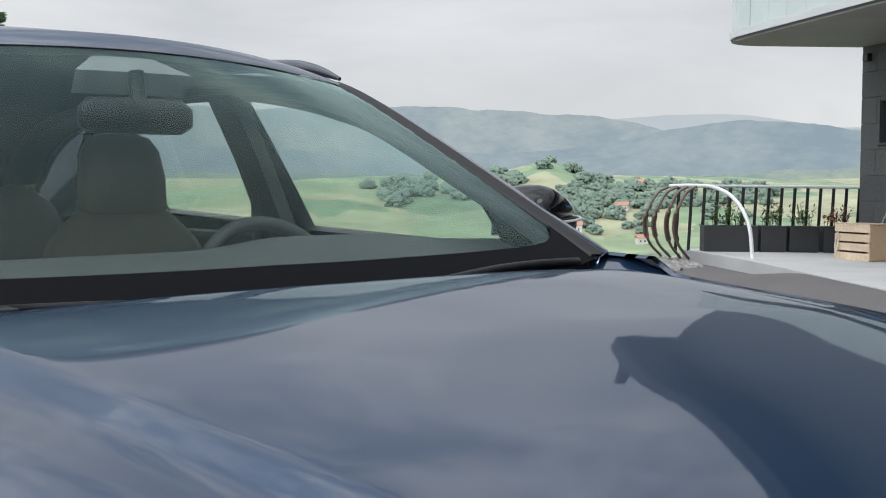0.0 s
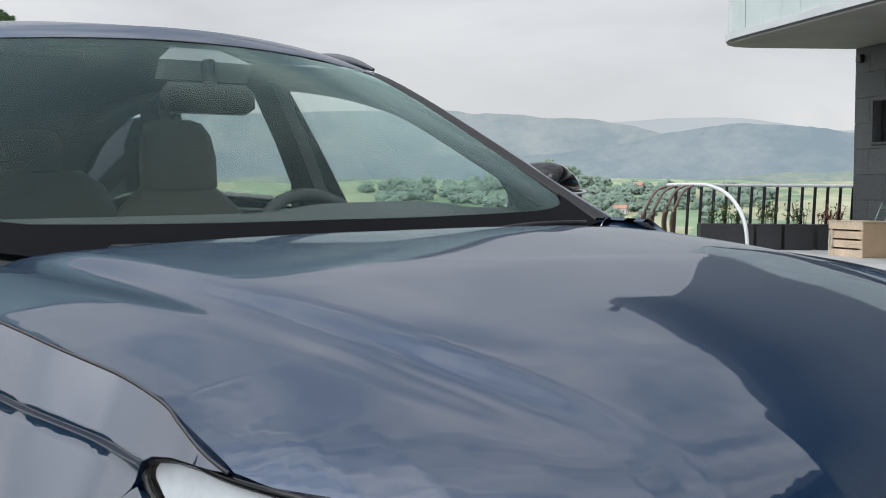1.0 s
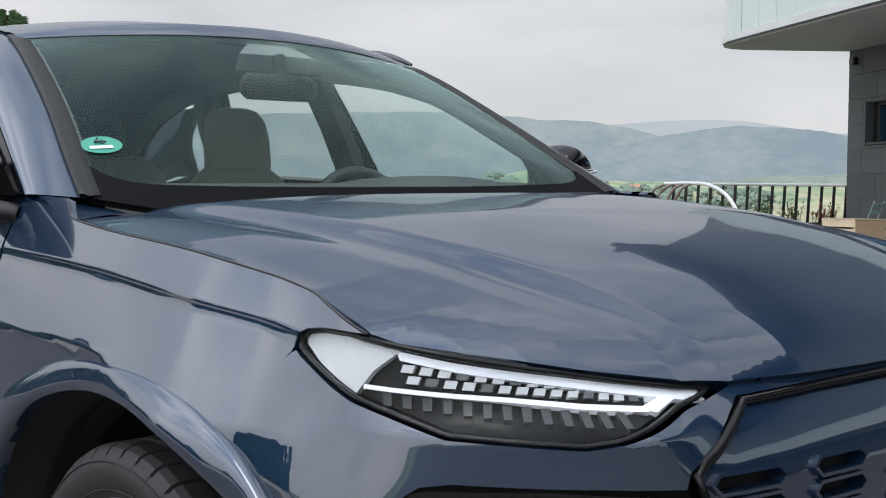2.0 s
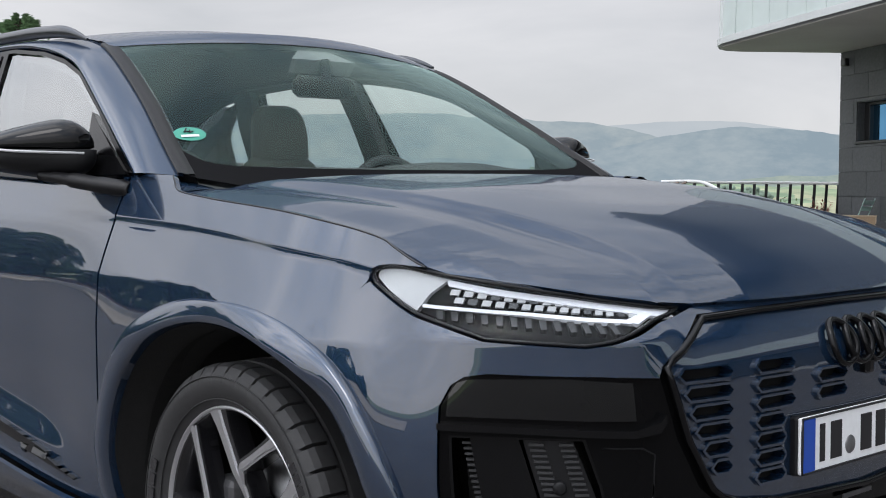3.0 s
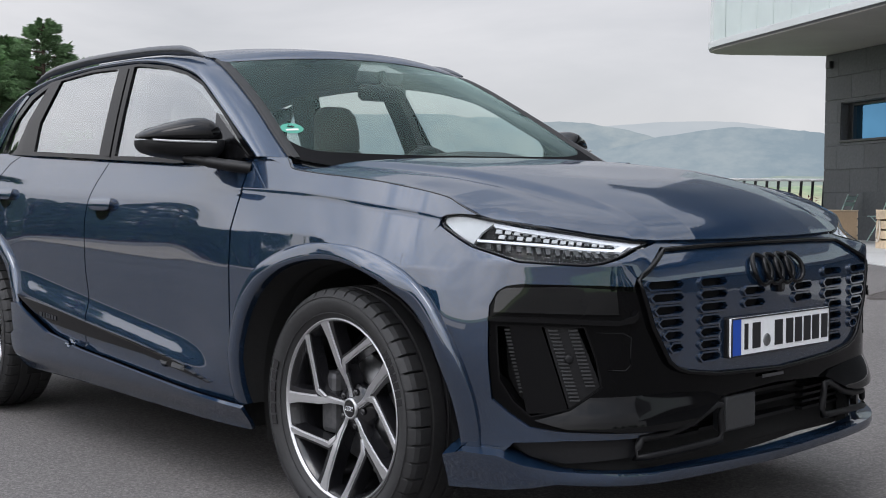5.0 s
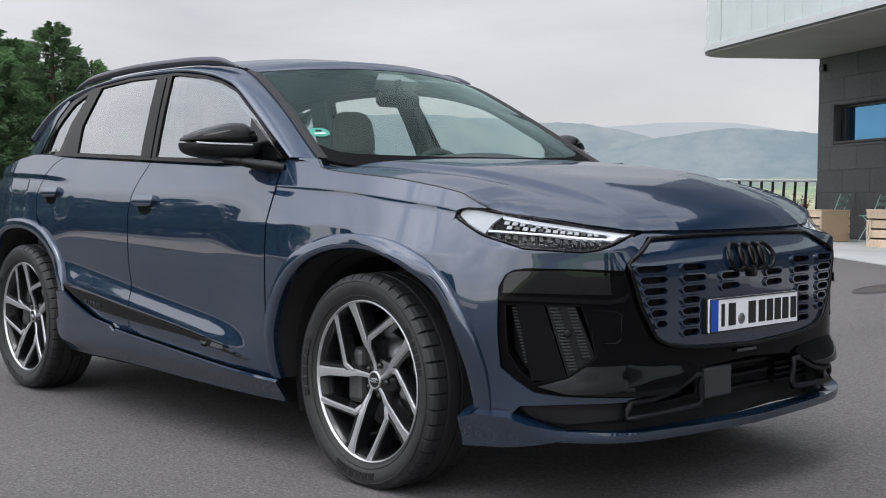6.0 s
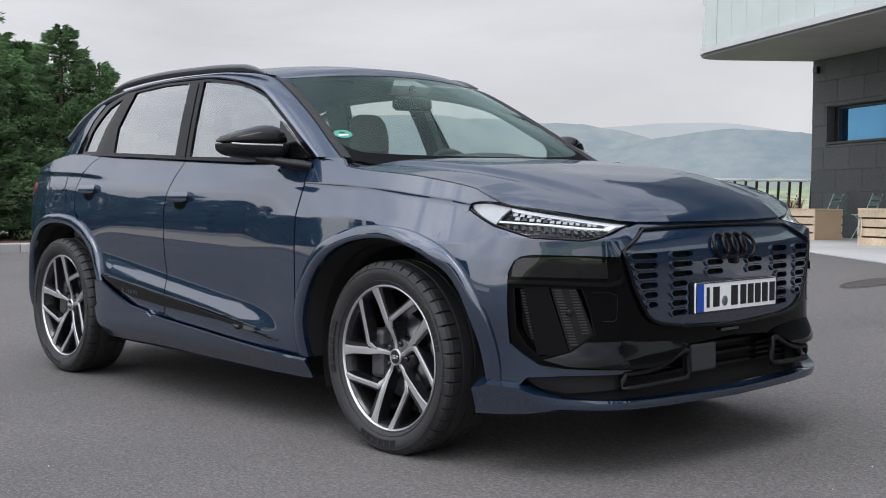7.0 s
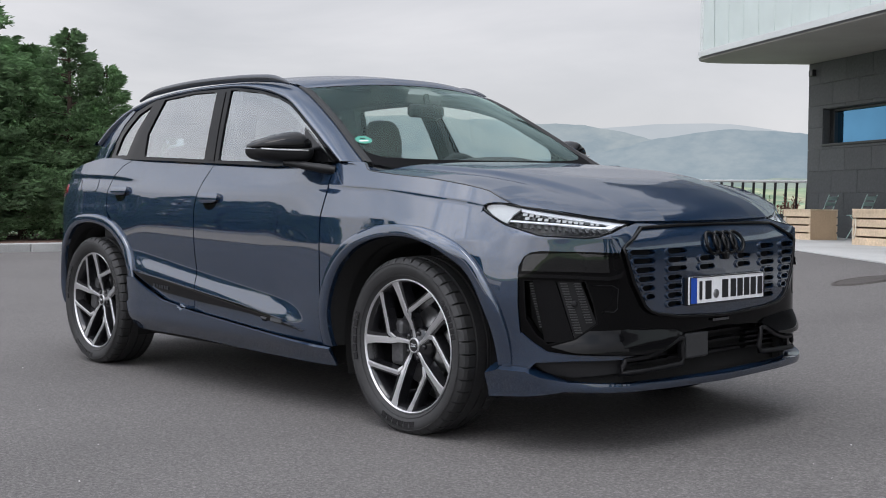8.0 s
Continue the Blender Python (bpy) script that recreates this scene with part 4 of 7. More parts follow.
# ---- wheels ----
def wheel_shape():
    """One wheel round the y axis at its own middle, its face towards -y."""
    hub = new("wheel")
    R, rim = 0.378, 0.286
    # tyre: rounded shoulders, two round grooves, and cut blocks along the shoulder
    prof = [(rim - 0.012, -0.098), (rim + 0.004, -0.108), (rim + 0.022, -0.122), (rim + 0.045, -0.131), (rim + 0.062, -0.130), (R - 0.018, -0.122), (R - 0.006, -0.112), (R, -0.098),
            (R, -0.060), (R - 0.008, -0.058), (R - 0.008, -0.050), (R, -0.048), (R + 0.002, -0.005), (R - 0.008, -0.003), (R - 0.008, 0.005), (R + 0.002, 0.007),
            (R, 0.048), (R - 0.008, 0.050), (R - 0.008, 0.058), (R, 0.060), (R, 0.098), (R - 0.006, 0.112), (R - 0.02, 0.122), (rim + 0.05, 0.131), (rim, 0.10)]
    seg, pr = 572, np.array(prof)
    k = np.linspace(0, 2 * np.pi, seg, endpoint=False)
    r = np.tile(pr[:, 0], (seg, 1))
    cut = (np.arange(seg) % 13 == 0)
    r[np.ix_(cut, [6, 7, 8])] -= 0.012
    r[np.ix_(cut, [20, 19])] -= 0.006
    o = np.tile(pr[:, 1], (seg, 1))
    o[np.ix_(cut, [5, 6])] += 0.007
    tv = np.stack([np.cos(k)[:, None] * r, o, np.sin(k)[:, None] * r], -1)
    m = len(prof)
    tf = [(i * m + j + 1, i * m + j, ((i + 1) % seg) * m + j, ((i + 1) % seg) * m + j + 1) for i in range(seg) for j in range(m - 1)]
    tyre = part("tyre", mesh_of("tyre", tv.reshape(-1, 3), tf), RUBBER, hub, "black low-profile tyre")
    tyre.data.polygons.foreach_set("use_smooth", [not 5 <= j <= 19 for i in range(seg) for j in range(m - 1)])
    # raised rings and plain lettering bars on the sidewall
    for rad, off in ((rim + 0.016, -0.1195), (rim + 0.066, -0.1300)):
        sv, sf = tube([(rad * math.cos(q), off, rad * math.sin(q)) for q in np.linspace(0, 6.283, 90, endpoint=False)], 0.0016, 5, closed=True)
        part("sidewall_ring", mesh_of("sidewall_ring", sv, sf), RUBBER, tyre)
    for q0, count, wide in ((-112, 6, 5.2), (12, 7, 3.4), (160, 6, 5.2)):
        for q in range(count):
            a0 = radians(q0 + q * wide * 1.25)
            c0, s0 = math.cos(a0), math.sin(a0)
            m3 = Matrix(((-s0, 0, c0), (0, 1, 0), (c0, 0, s0))).to_3x3()
            part("lettering_bar", boxes(((radians(wide) * 0.33, 0.004, 0.024), ((rim + 0.042) * c0, -0.1290, (rim + 0.042) * s0), 0.0, m3)), DARK_ALLOY, tyre)
    # rim: bright lip and dark barrel
    lv, lf = revolve([(rim - 0.002, -0.096), (rim + 0.001, -0.104), (rim - 0.002, -0.109), (rim - 0.006, -0.109), (rim - 0.009, -0.100)], 96)
    part("rim_lip", mesh_of("rim_lip", lv, [f[::-1] for f in lf]), ALLOY, hub, "bright machined rim edge")
    bv, bf = revolve([(rim - 0.008, -0.101), (rim - 0.022, -0.085), (rim - 0.028, -0.02), (rim - 0.03, 0.10)], 72)
    part("rim_barrel", mesh_of("rim_barrel", bv, [f for f in bf]), DARK_ALLOY, hub)
    # spokes: five bent arms, each with a branch, dark below and machined on the face
    def dish(rad):
        return np.interp(rad, [0.0, 0.06, 0.14, 0.28], [-0.060, -0.062, -0.083, -0.103])

    def arm(line, widths, depth=0.030, lift=0.0, shift=0.0):
        p = np.array(line, float)
        t = np.gradient(p, axis=0)
        t /= np.hypot(t[:, 0], t[:, 1])[:, None]
        nn = np.stack([-t[:, 1], t[:, 0]], 1)
        p = p + nn * (np.asarray(widths) * shift)[:, None]
        wv = np.asarray(widths)[:, None]
        L, Q = p + nn * wv / 2, p - nn * wv / 2
        y = dish(np.hypot(*p.T)) - lift
        rows = []
        for q, dy in ((L * 1.0 + nn * 0.004, depth), (L, 0.004), (L - nn * 0.0012, 0.0), (Q + nn * 0.0012, 0.0), (Q, 0.004), (Q - nn * 0.004, depth)):
            rows.append(np.stack([q[:, 0], y + dy, q[:, 1]], 1))
        return np.array(rows)

    def polar(pts):
        return [(rr * math.cos(radians(a)), rr * math.sin(radians(a))) for rr, a in pts]

    def straight(pts, n=7):
        q = polar(pts)
        return np.concatenate([np.linspace(a, b, n, endpoint=False) for a, b in zip(q[:-1], q[1:])] + [np.array(q[-1:])])

    main = straight([(0.036, -18), (0.10, -9), (0.15, -4), (0.281, 0)])
    main_w = np.interp(np.hypot(*main.T), [0.036, 0.07, 0.10, 0.145, 0.17, 0.235, 0.281], [0.014, 0.018, 0.026, 0.036, 0.035, 0.039, 0.060])
    side = straight([(0.112, -8), (0.152, -13), (0.281, -48)])
    side_w = np.interp(np.hypot(*side.T), [0.10, 0.14, 0.16, 0.18, 0.245, 0.281], [0.010, 0.022, 0.022, 0.020, 0.021, 0.032])
    for i in range(5):
        turn = Matrix.Rotation(-radians(33 + 72 * i), 3, "Y")
        tm = np.array(turn)
        for line, wid, lift, bias in ((main, main_w, 0.0, 0.26), (side, side_w, 0.002, -0.22)):
            body = arm(line, wid + 0.010, 0.045, lift - 0.003) @ tm.T
            spoke = part("spoke", grid_mesh("spoke", body, mirror=True), DARK_ALLOY, hub)
            spoke.data.polygons.foreach_set("use_smooth", [False] * len(spoke.data.polygons))
            # the cut face leaves a lacquered black bevel along one side
            face = arm(line, np.maximum(wid * 0.60, 0.009), 0.004, lift + 0.0015, bias) @ tm.T
            part("spoke_face", grid_mesh("spoke_face", face, mirror=True), ALLOY, hub, "diamond-cut spoke face").data.polygons.foreach_set("use_smooth", [False] * (5 * (len(line) - 1)))
    # hub cap, bolts, disc and caliper
    cv, cf = revolve([(0.0, -0.066), (0.026, -0.066), (0.030, -0.064), (0.034, -0.060), (0.050, -0.052), (0.075, -0.045), (0.085, -0.02)], 40)
    part("hub", mesh_of("hub", cv, cf), DARK_ALLOY, hub)
    rv, rf = revolve([(0.027, -0.0665), (0.030, -0.068), (0.033, -0.0655), (0.034, -0.060)], 40)
    part("cap_ring", mesh_of("cap_ring", rv, rf), ALLOY, hub)
    for i in range(4):
        ring = [(-0.0135 + 0.009 * i + 0.0065 * math.cos(k), -0.0675, 0.0065 * math.sin(k)) for k in np.linspace(0, 6.283, 16, endpoint=False)]
        gv, gf = tube(ring, 0.0011, 5, closed=True)
        part("cap_emblem", mesh_of("cap_emblem", gv, gf), CHROME, hub)
    for i in range(5):
        a = radians(33 + 36 + 72 * i)
        bv, bf = revolve([(0.0, -0.060), (0.008, -0.060), (0.0105, -0.056), (0.0105, -0.03)], 12)
        part("wheel_bolt", mesh_of("wheel_bolt", np.array(bv) + (0.056 * math.cos(a), 0, 0.056 * math.sin(a)), bf), DARK_ALLOY, hub)
    dv, df = revolve([(0.06, -0.012), (0.170, -0.012), (0.172, 0.0), (0.170, 0.015)], 48)
    part("brake_disc", mesh_of("brake_disc", dv, df), STEEL, hub)
    part("brake_caliper", boxes(((0.085, 0.07, 0.20), (-0.135, -0.015, 0.0), 0.02)), CAST, hub, "grey brake caliper")
    return hub


first = wheel_shape()
first.parent = car
first.matrix_basis = pose(FRONT_AXLE, -0.832, HUB_Z)
for x, side_y in ((REAR_AXLE, -1), (FRONT_AXLE, 1), (REAR_AXLE, 1)):
    c = copy_thing(first, pose(x, 0.832 * side_y, HUB_Z, 0, 14 if side_y < 0 else 0, 180 if side_y > 0 else 0))
    c.parent = car


# ---- the car: lamps, grille and intakes ----
def inset(depth):
    return lambda s, z, o=0.0: wrap(s, z, o - depth)


def strip(top, low):
    return list(top) + list(reversed(low))


LAMP_TOP = [(1.022, 0.9655), (0.936, 0.951), (0.84, 0.938), (0.76, 0.928), (0.688, 0.919), (0.56, 0.906), (0.515, 0.9025)]
for flip in (False, True):
    lamp = part("headlight", panel("headlight", LAMP, inset(0.034), 0.03, lip=0.0, mirror=flip), LAMP_DARK, car, "slim clear headlight with white light segments")
    rim_v, rim_f = tube([skin(a, b, -0.010) * ((1, -1, 1) if flip else 1) for a, b in resample(LAMP, 0.02)], 0.0045, 6, closed=True)
    part("lamp_gasket", mesh_of("lamp_gasket", rim_v, rim_f), GLOSS_BLACK, lamp)
    lens = part("lens", panel("lens", LAMP, inset(0.004), 0.03, lip=0.0, mirror=flip), LENS, lamp)
    lens.visible_shadow = False
    part("side_cell", panel("side_cell", [(1.187, 0.963), (1.189, 0.970), (1.182, 0.977), (1.150, 0.981), (1.10, 0.980), (1.015, 0.966), (1.050, 0.939), (1.072, 0.908), (1.152, 0.943)], inset(0.016), 0.02, lip=0.012, mirror=flip), LAMP_CELL, lamp, "frosted white side cell")
    part("light_bar", panel("light_bar", strip(LAMP_TOP, [(a - 0.006, b - 0.012) for a, b in LAMP_TOP]), inset(0.018), 0.02, lip=0.008, mirror=flip), LAMP_WHITE, lamp, "white upper light bar")
    low = [(1.062, 0.921), (0.98, 0.916), (0.86, 0.908), (0.74, 0.897), (0.635, 0.891)]
    part("light_bar", panel("light_bar", strip(low, [(a, b - 0.006) for a, b in low]), inset(0.016), 0.02, lip=0.008, mirror=flip), LAMP_WHITE, lamp, "white lower light bar")
    part("light_bar", panel("light_bar", [(0.56, 0.8985), (0.60, 0.900), (0.650, 0.889), (0.620, 0.884)], inset(0.017), 0.02, lip=0.008, mirror=flip), LAMP_WHITE, lamp, "white lower light bar")
    for row in (0, 1):
        for i in range(15):
            t = (i + 0.5) / 15
            a = 1.018 - 0.400 * t - 0.010 * row
            up = np.interp(a, [0.56, 1.02], [0.900, 0.950])
            dn = np.interp(a, [0.62, 1.06], [0.892, 0.924])
            zc = up + (dn - up) * (0.22 if row == 0 else 0.70)
            w2, h2 = 0.0088, min(0.0050, abs(up - dn) * 0.20)
            lit = (i * 7 + row * 5) % 9 not in (3, 6)
            part("light_segment", panel("light_segment", [(a - w2, zc - h2), (a + w2, zc - h2 + 0.001), (a + w2 - 0.003, zc + h2 + 0.001), (a - w2 - 0.003, zc + h2)], inset(0.020), 0.02, lip=0.008, mirror=flip), LAMP_CELL if lit else LAMP_GREY, lamp)
    for i in range(13):
        a = 1.02 - 0.029 * i
        zt = np.interp(a, [0.62, 0.74, 1.06], [0.884, 0.889, 0.913])
        part("lamp_rib", panel("lamp_rib", [(a, zt - 0.016), (a + 0.012, zt - 0.016), (a + 0.017, zt), (a + 0.003, zt)], inset(0.022), 0.02, lip=0.010, mirror=flip), LAMP_RIB, lamp)

    # smoked main lamp in the mask, with a fin below
    main_lamp = part("main_lamp", panel("main_lamp", [(0.992, 0.727), (0.988, 0.767), (0.975, 0.787), (0.955, 0.793), (0.79, 0.796), (0.662, 0.787), (0.655, 0.719), (0.833, 0.724)], inset(0.052), 0.03, lip=0.0, mirror=flip), LAMP_DARK, car, "smoked main lamp in the mask")
    sm = part("smoked_lens", panel("smoked_lens", [(0.992, 0.727), (0.988, 0.767), (0.975, 0.787), (0.955, 0.793), (0.79, 0.796), (0.662, 0.787), (0.655, 0.719), (0.833, 0.724)], inset(0.003), 0.03, lip=0.006, mirror=flip), SMOKED, main_lamp, "smoked grey lens")
    fin = [(1.002, 0.716), (0.83, 0.710), (0.66, 0.703), (0.612, 0.716), (0.602, 0.730), (0.600, 0.715), (0.612, 0.697), (0.66, 0.690), (0.83, 0.699), (1.002, 0.704)]
    part("mask_fin", panel("mask_fin", fin, lambda s, z, o=0.0: wrap(s, z, o + 0.008), 0.02, lip=0.02, mirror=flip), GLOSS_BLACK, car)
    # side duct: dark back, a smooth vane, and two ribbed panels
    duct = part("side_duct", panel("side_duct", DUCT, inset(0.085), 0.04, lip=0.0, mirror=flip), LINER, car, "black side duct with ribbed vanes")
    part("duct_wall", panel("duct_wall", DUCT, inset(0.011), 0.02, holes=[[((a - 0.85) * 0.96 + 0.85, (b - 0.57) * 0.97 + 0.57) for a, b in DUCT]], lip=0.075, mirror=flip), GLOSS_BLACK, duct)
    part("duct_vane", panel("duct_vane", [(0.955, 0.688), (0.868, 0.686), (0.793, 0.455), (0.91, 0.450)], lambda s, z, o=0.0: wrap(s, z, o - 0.012 - 0.10 * np.abs(s - 0.87) * 0.3), 0.03, lip=0.03, mirror=flip), GLOSS_BLACK, duct)
    plate2 = [(0.862, 0.685), (0.770, 0.685), (0.702, 0.525), (0.792, 0.465)]
    part("rib_panel", panel("rib_panel", plate2, lambda s, z, o=0.0: wrap(s, z, o - 0.020), 0.03, lip=0.02, mirror=flip), SATIN_BLACK, duct)
    for i in range(20):
        f = (i + 0.5) / 20
        z = 0.682 - 0.200 * f
        lo_s, hi_s = 0.766 - 0.064 * f - 0.006 * (f > 0.8), 0.858 - 0.064 * f
        for a, b in ((lo_s + 0.004, lo_s + 0.030), (hi_s - 0.034, hi_s - 0.006)):
            if z < 0.525 - (0.06 if a > 0.75 else 0.0):
                continue
            part("rib", panel("rib", [(a, z - 0.0022), (b, z - 0.0022), (b, z + 0.0022), (a, z + 0.0022)], lambda s, zz, o=0.0: wrap(s, zz, o - 0.014), 0.03, lip=0.007, mirror=flip), RADAR_GREY, duct)
        if i < 18:
            a = 0.972 - 0.045 * f
            part("rib", panel("rib", [(a - 0.022, z - 0.002), (a, z - 0.002), (a, z + 0.002), (a - 0.022, z + 0.002)], lambda s, zz, o=0.0: wrap(s, zz, o - 0.022), 0.03, lip=0.007, mirror=flip), RADAR_GREY, duct)
    seam = [(0.745, 0.672), (0.640, 0.668), (0.615, 0.655), (0.618, 0.578), (0.632, 0.566), (0.712, 0.570)]
    sv, sf = tube([wrap(a, b, -0.010) * ((1, -1, 1) if flip else 1) for a, b in resample(seam + seam[::-1][1:-1], 0.03)], 0.0018, 5, closed=True)
    part("mask_seam", mesh_of("mask_seam", sv, sf), SATIN_BLACK, car)
    eye_v, eye_f = revolve([(0.0, -0.004), (0.008, -0.004), (0.012, -0.002), (0.013, 0.004)], 20)
    here = skin(0.793, 0.600, -0.012)
    turned = np.array(eye_v) @ np.array(Matrix.Rotation(radians(52), 3, "Z")).T + here
    part("park_sensor", mesh_of("park_sensor", turned * ((1, -1, 1) if flip else 1), eye_f), SATIN_BLACK, duct)
    # rising gloss ramp at the foot of the mask
    ramp = [(0.700, 0.516), (0.50, 0.498), (0.315, 0.480), (0.275, 0.462), (0.40, 0.412), (0.49, 0.396), (0.62, 0.400), (0.80, 0.414), (0.885, 0.436), (0.79, 0.462)]
    part("mask_ramp", panel("mask_ramp", ramp, lambda s, z, o=0.0: wrap(s, z, o - 0.014 + 0.034 * (1 - smooth(0.40, 0.52, z))), 0.02, lip=0.02, mirror=flip), GLOSS_BLACK, car)
    # satin insert above the lip, and duct in the lower intake
    part("bumper_insert", panel("bumper_insert", [(0.958, 0.368), (0.80, 0.376), (0.60, 0.377), (0.590, 0.326), (0.80, 0.312), (0.905, 0.330)], inset(0.020), 0.03, lip=0.02, mirror=flip), SATIN_BLACK, car)
    for a0, a1, thick in ((0.275, 0.605, 0.011),):
        ring = [(a1, 0.326), (0.44, 0.332), (a0, 0.338), (0.268, 0.36), (a0 + 0.002, 0.438), (0.30, 0.442), (0.40, 0.402), (0.49, 0.382), (a1 - 0.02, 0.378)]
        tv, tf = tube([skin(a, b, 0.0) * ((1, -1, 1) if flip else 1) for a, b in resample(ring, 0.03)], thick, 8, closed=True)
        part("intake_duct", mesh_of("intake_duct", tv, tf), SATIN_BLACK, car, "black air duct in the lower intake")
    for i in range(4):
        z = 0.345 + 0.022 * i
        part("intake_slat", panel("intake_slat", [(0.28, z), (0.58, z - 0.004), (0.58, z + 0.004), (0.28, z + 0.008)], inset(0.075), 0.05, lip=0.03, mirror=flip), SATIN_BLACK, car)
    # round sensor in the bumper corner
    sv, sf = tube([skin(1.075 + 0.011 * math.cos(k), 0.522 + 0.012 * math.sin(k), 0.001) * ((1, -1, 1) if flip else 1) for k in np.linspace(0, 6.283, 20, endpoint=False)], 0.0012, 5, closed=True)
    part("sensor_ring", mesh_of("sensor_ring", sv, sf), INK, car)

for flip in (False, True):
    part("bumper_backing", panel("bumper_backing", [(0.56, 0.40), (1.02, 0.38), (1.06, 0.26), (0.56, 0.26)], inset(0.05), 0.05, lip=0.03, mirror=flip), LINER, car)
# lower intake, radar box and splitter lip
part("lower_intake", panel("lower_intake", both([(0.0, 0.49), (0.30, 0.475), (0.50, 0.40), (0.62, 0.39), (0.62, 0.26), (0.0, 0.24)]), inset(0.14), 0.06, lip=0.0), LINER, car, "dark lower air intake")
for z in (0.345, 0.39, 0.43):
    part("intake_slat", panel("intake_slat", [(-0.26, z), (0.26, z), (0.26, z + 0.010), (-0.26, z + 0.010)], inset(0.09), 0.05, lip=0.05), SATIN_BLACK, car)
part("radar_box", boxes(((0.05, 0.150, 0.104), (0.905, -0.168, 0.405), 0.008)), RADAR_GREY, car, "square radar cover")
lip_half = [(0.0, 0.277), (0.115, 0.278), (0.575, 0.287), (0.826, 0.299), (0.918, 0.313), (0.979, 0.338), (1.083, 0.341), (1.150, 0.322), (1.160, 0.222), (0.979, 0.236), (0.90, 0.246), (0.826, 0.262), (0.575, 0.256), (0.107, 0.250), (0.0, 0.248)]
part("splitter_lip", panel("splitter_lip", both(lip_half), lambda s, z, o=0.0: wrap(s, z, o + 0.028 + 0.015 * smooth(0.88, 1.02, np.abs(s)) - 0.25 * np.abs(z - 0.272) * (1 - smooth(0.78, 0.98, np.abs(s)))), 0.010, lip=0.075), PAINT, car, "body-coloured front splitter lip")

# grille: painted shield with rows of hexagonal slots
COLS = ((0, 0.508, 0.134), (2, 0.314, 0.114), (4, 0.128, 0.100))
slots = []
for c, cs, cw in COLS:
    for r in range(8):
        z = 0.795 - 0.0352 * r
        left = np.interp(z, [0.53, 0.588, 0.682, 0.808], [0.40, 0.487, 0.543, 0.590])
        if cs + cw / 2 > left - 0.016 or z < 0.552 or (c == 4 and z > 0.77):
            half_w = left - 0.016 - (cs - cw / 2)
            if z < 0.552 or half_w < 0.03 or c == 4:
                continue
            slots.append((cs - cw / 2 + half_w / 2, z, half_w, c))
            continue
        slots.append((cs, z, cw, c))
slots = [(0.329, q[1], 0.084, 2) if q[3] == 2 and 0.555 < q[1] < 0.70 else q for q in slots]
slots = [q for q in slots if not (abs(q[0]) < 0.30 and 0.555 < q[1] < 0.70)]


def hexagon(cs, z, w2, h2, nose):
    return [(cs - w2, z), (cs - w2 + nose, z - h2), (cs + w2 - nose, z - h2), (cs + w2, z), (cs + w2 - nose, z + h2), (cs - w2 + nose, z + h2)]


holes = []
for cs, z, cw, c in slots:
    for sgn in (1, -1):
        holes.append(hexagon(sgn * cs, z, cw / 2 + 0.002, 0.0115, 0.012))
shield = part("grille", panel("grille", both(GRILLE), lambda s, z, o=0.0: wrap(s, z, o - 0.004), 0.03, holes=holes, lip=0.022), PAINT, car, "closed body-coloured grille shield with hexagonal slots")
part("grille_backing", panel("grille_backing", both(GRILLE), inset(0.030), 0.05, lip=0.0), LINER, shield)
for cs, z, cw, c in slots:
    for flip in (False, True):
        ring = hexagon(cs, z, cw / 2 + 0.008, 0.0156, 0.016)
        part("slot_rim", panel("slot_rim", ring, lambda s, zz, o=0.0: wrap(s, zz, o + 0.004), 0.05, holes=[hexagon(cs, z, cw / 2 + 0.001, 0.0106, 0.011)], lip=0.010, mirror=flip), PAINT, shield)
gv, gf = tube([wrap(a, b, 0.002) for a, b in resample(both([(q[0] * 1.012, q[1] + (0.004 if q[1] > 0.7 else -0.005)) for q in GRILLE]), 0.03)], 0.0075, 8, closed=True)
part("grille_surround", mesh_of("grille_surround", gv, gf), GLOSS_BLACK, car, "gloss black grille surround")
for i in range(4):
    ring = [wrap(-0.0855 + 0.057 * i + 0.0415 * math.cos(k), 0.818 + 0.0430 * math.sin(k), 0.008) for k in np.linspace(0, 6.283, 40, endpoint=False)]
    rv, rf = tube(ring, 0.0072, 10, closed=True)
    part("badge_ring", mesh_of("badge_ring", rv, rf), GLOSS_BLACK, shield, "dark ring of the badge")
part("front_camera", boxes(((0.03, 0.030, 0.034), (0.945, -0.004, 0.765), 0.008)), GLOSS_BLACK, shield)

# number plate with plain bars for its characters
plate = part("number_plate", boxes(((0.012, 0.520, 0.112), (0.962, 0, 0.630), 0.005)), PLATE_WHITE, car, "white number plate in a dark holder")
plate.location.x = -0.010
part("plate_holder", boxes(((0.030, 0.524, 0.117), (0.945, 0, 0.629), 0.006)), SATIN_BLACK, plate)
part("plate_band", boxes(((0.003, 0.044, 0.104), (0.968, -0.236, 0.630), 0.001)), PLATE_BLUE, plate, "blue band")
part("plate_rim", mesh_of("plate_rim", *tube([(0.968, a, b) for a, b in resample([(-0.258, 0.576), (0.258, 0.576), (0.258, 0.684), (-0.258, 0.684)], 0.05)], 0.0026, 6, closed=True)), INK, plate)
for yc, wc in ((-0.188, 0.018), (-0.137, 0.040), (-0.022, 0.042), (0.036, 0.038), (0.084, 0.038), (0.132, 0.038), (0.180, 0.038), (0.230, 0.036)):
    part("character_bar", boxes(((0.003, wc, 0.075), (0.9685, yc, 0.630), 0.001)), INK, plate)
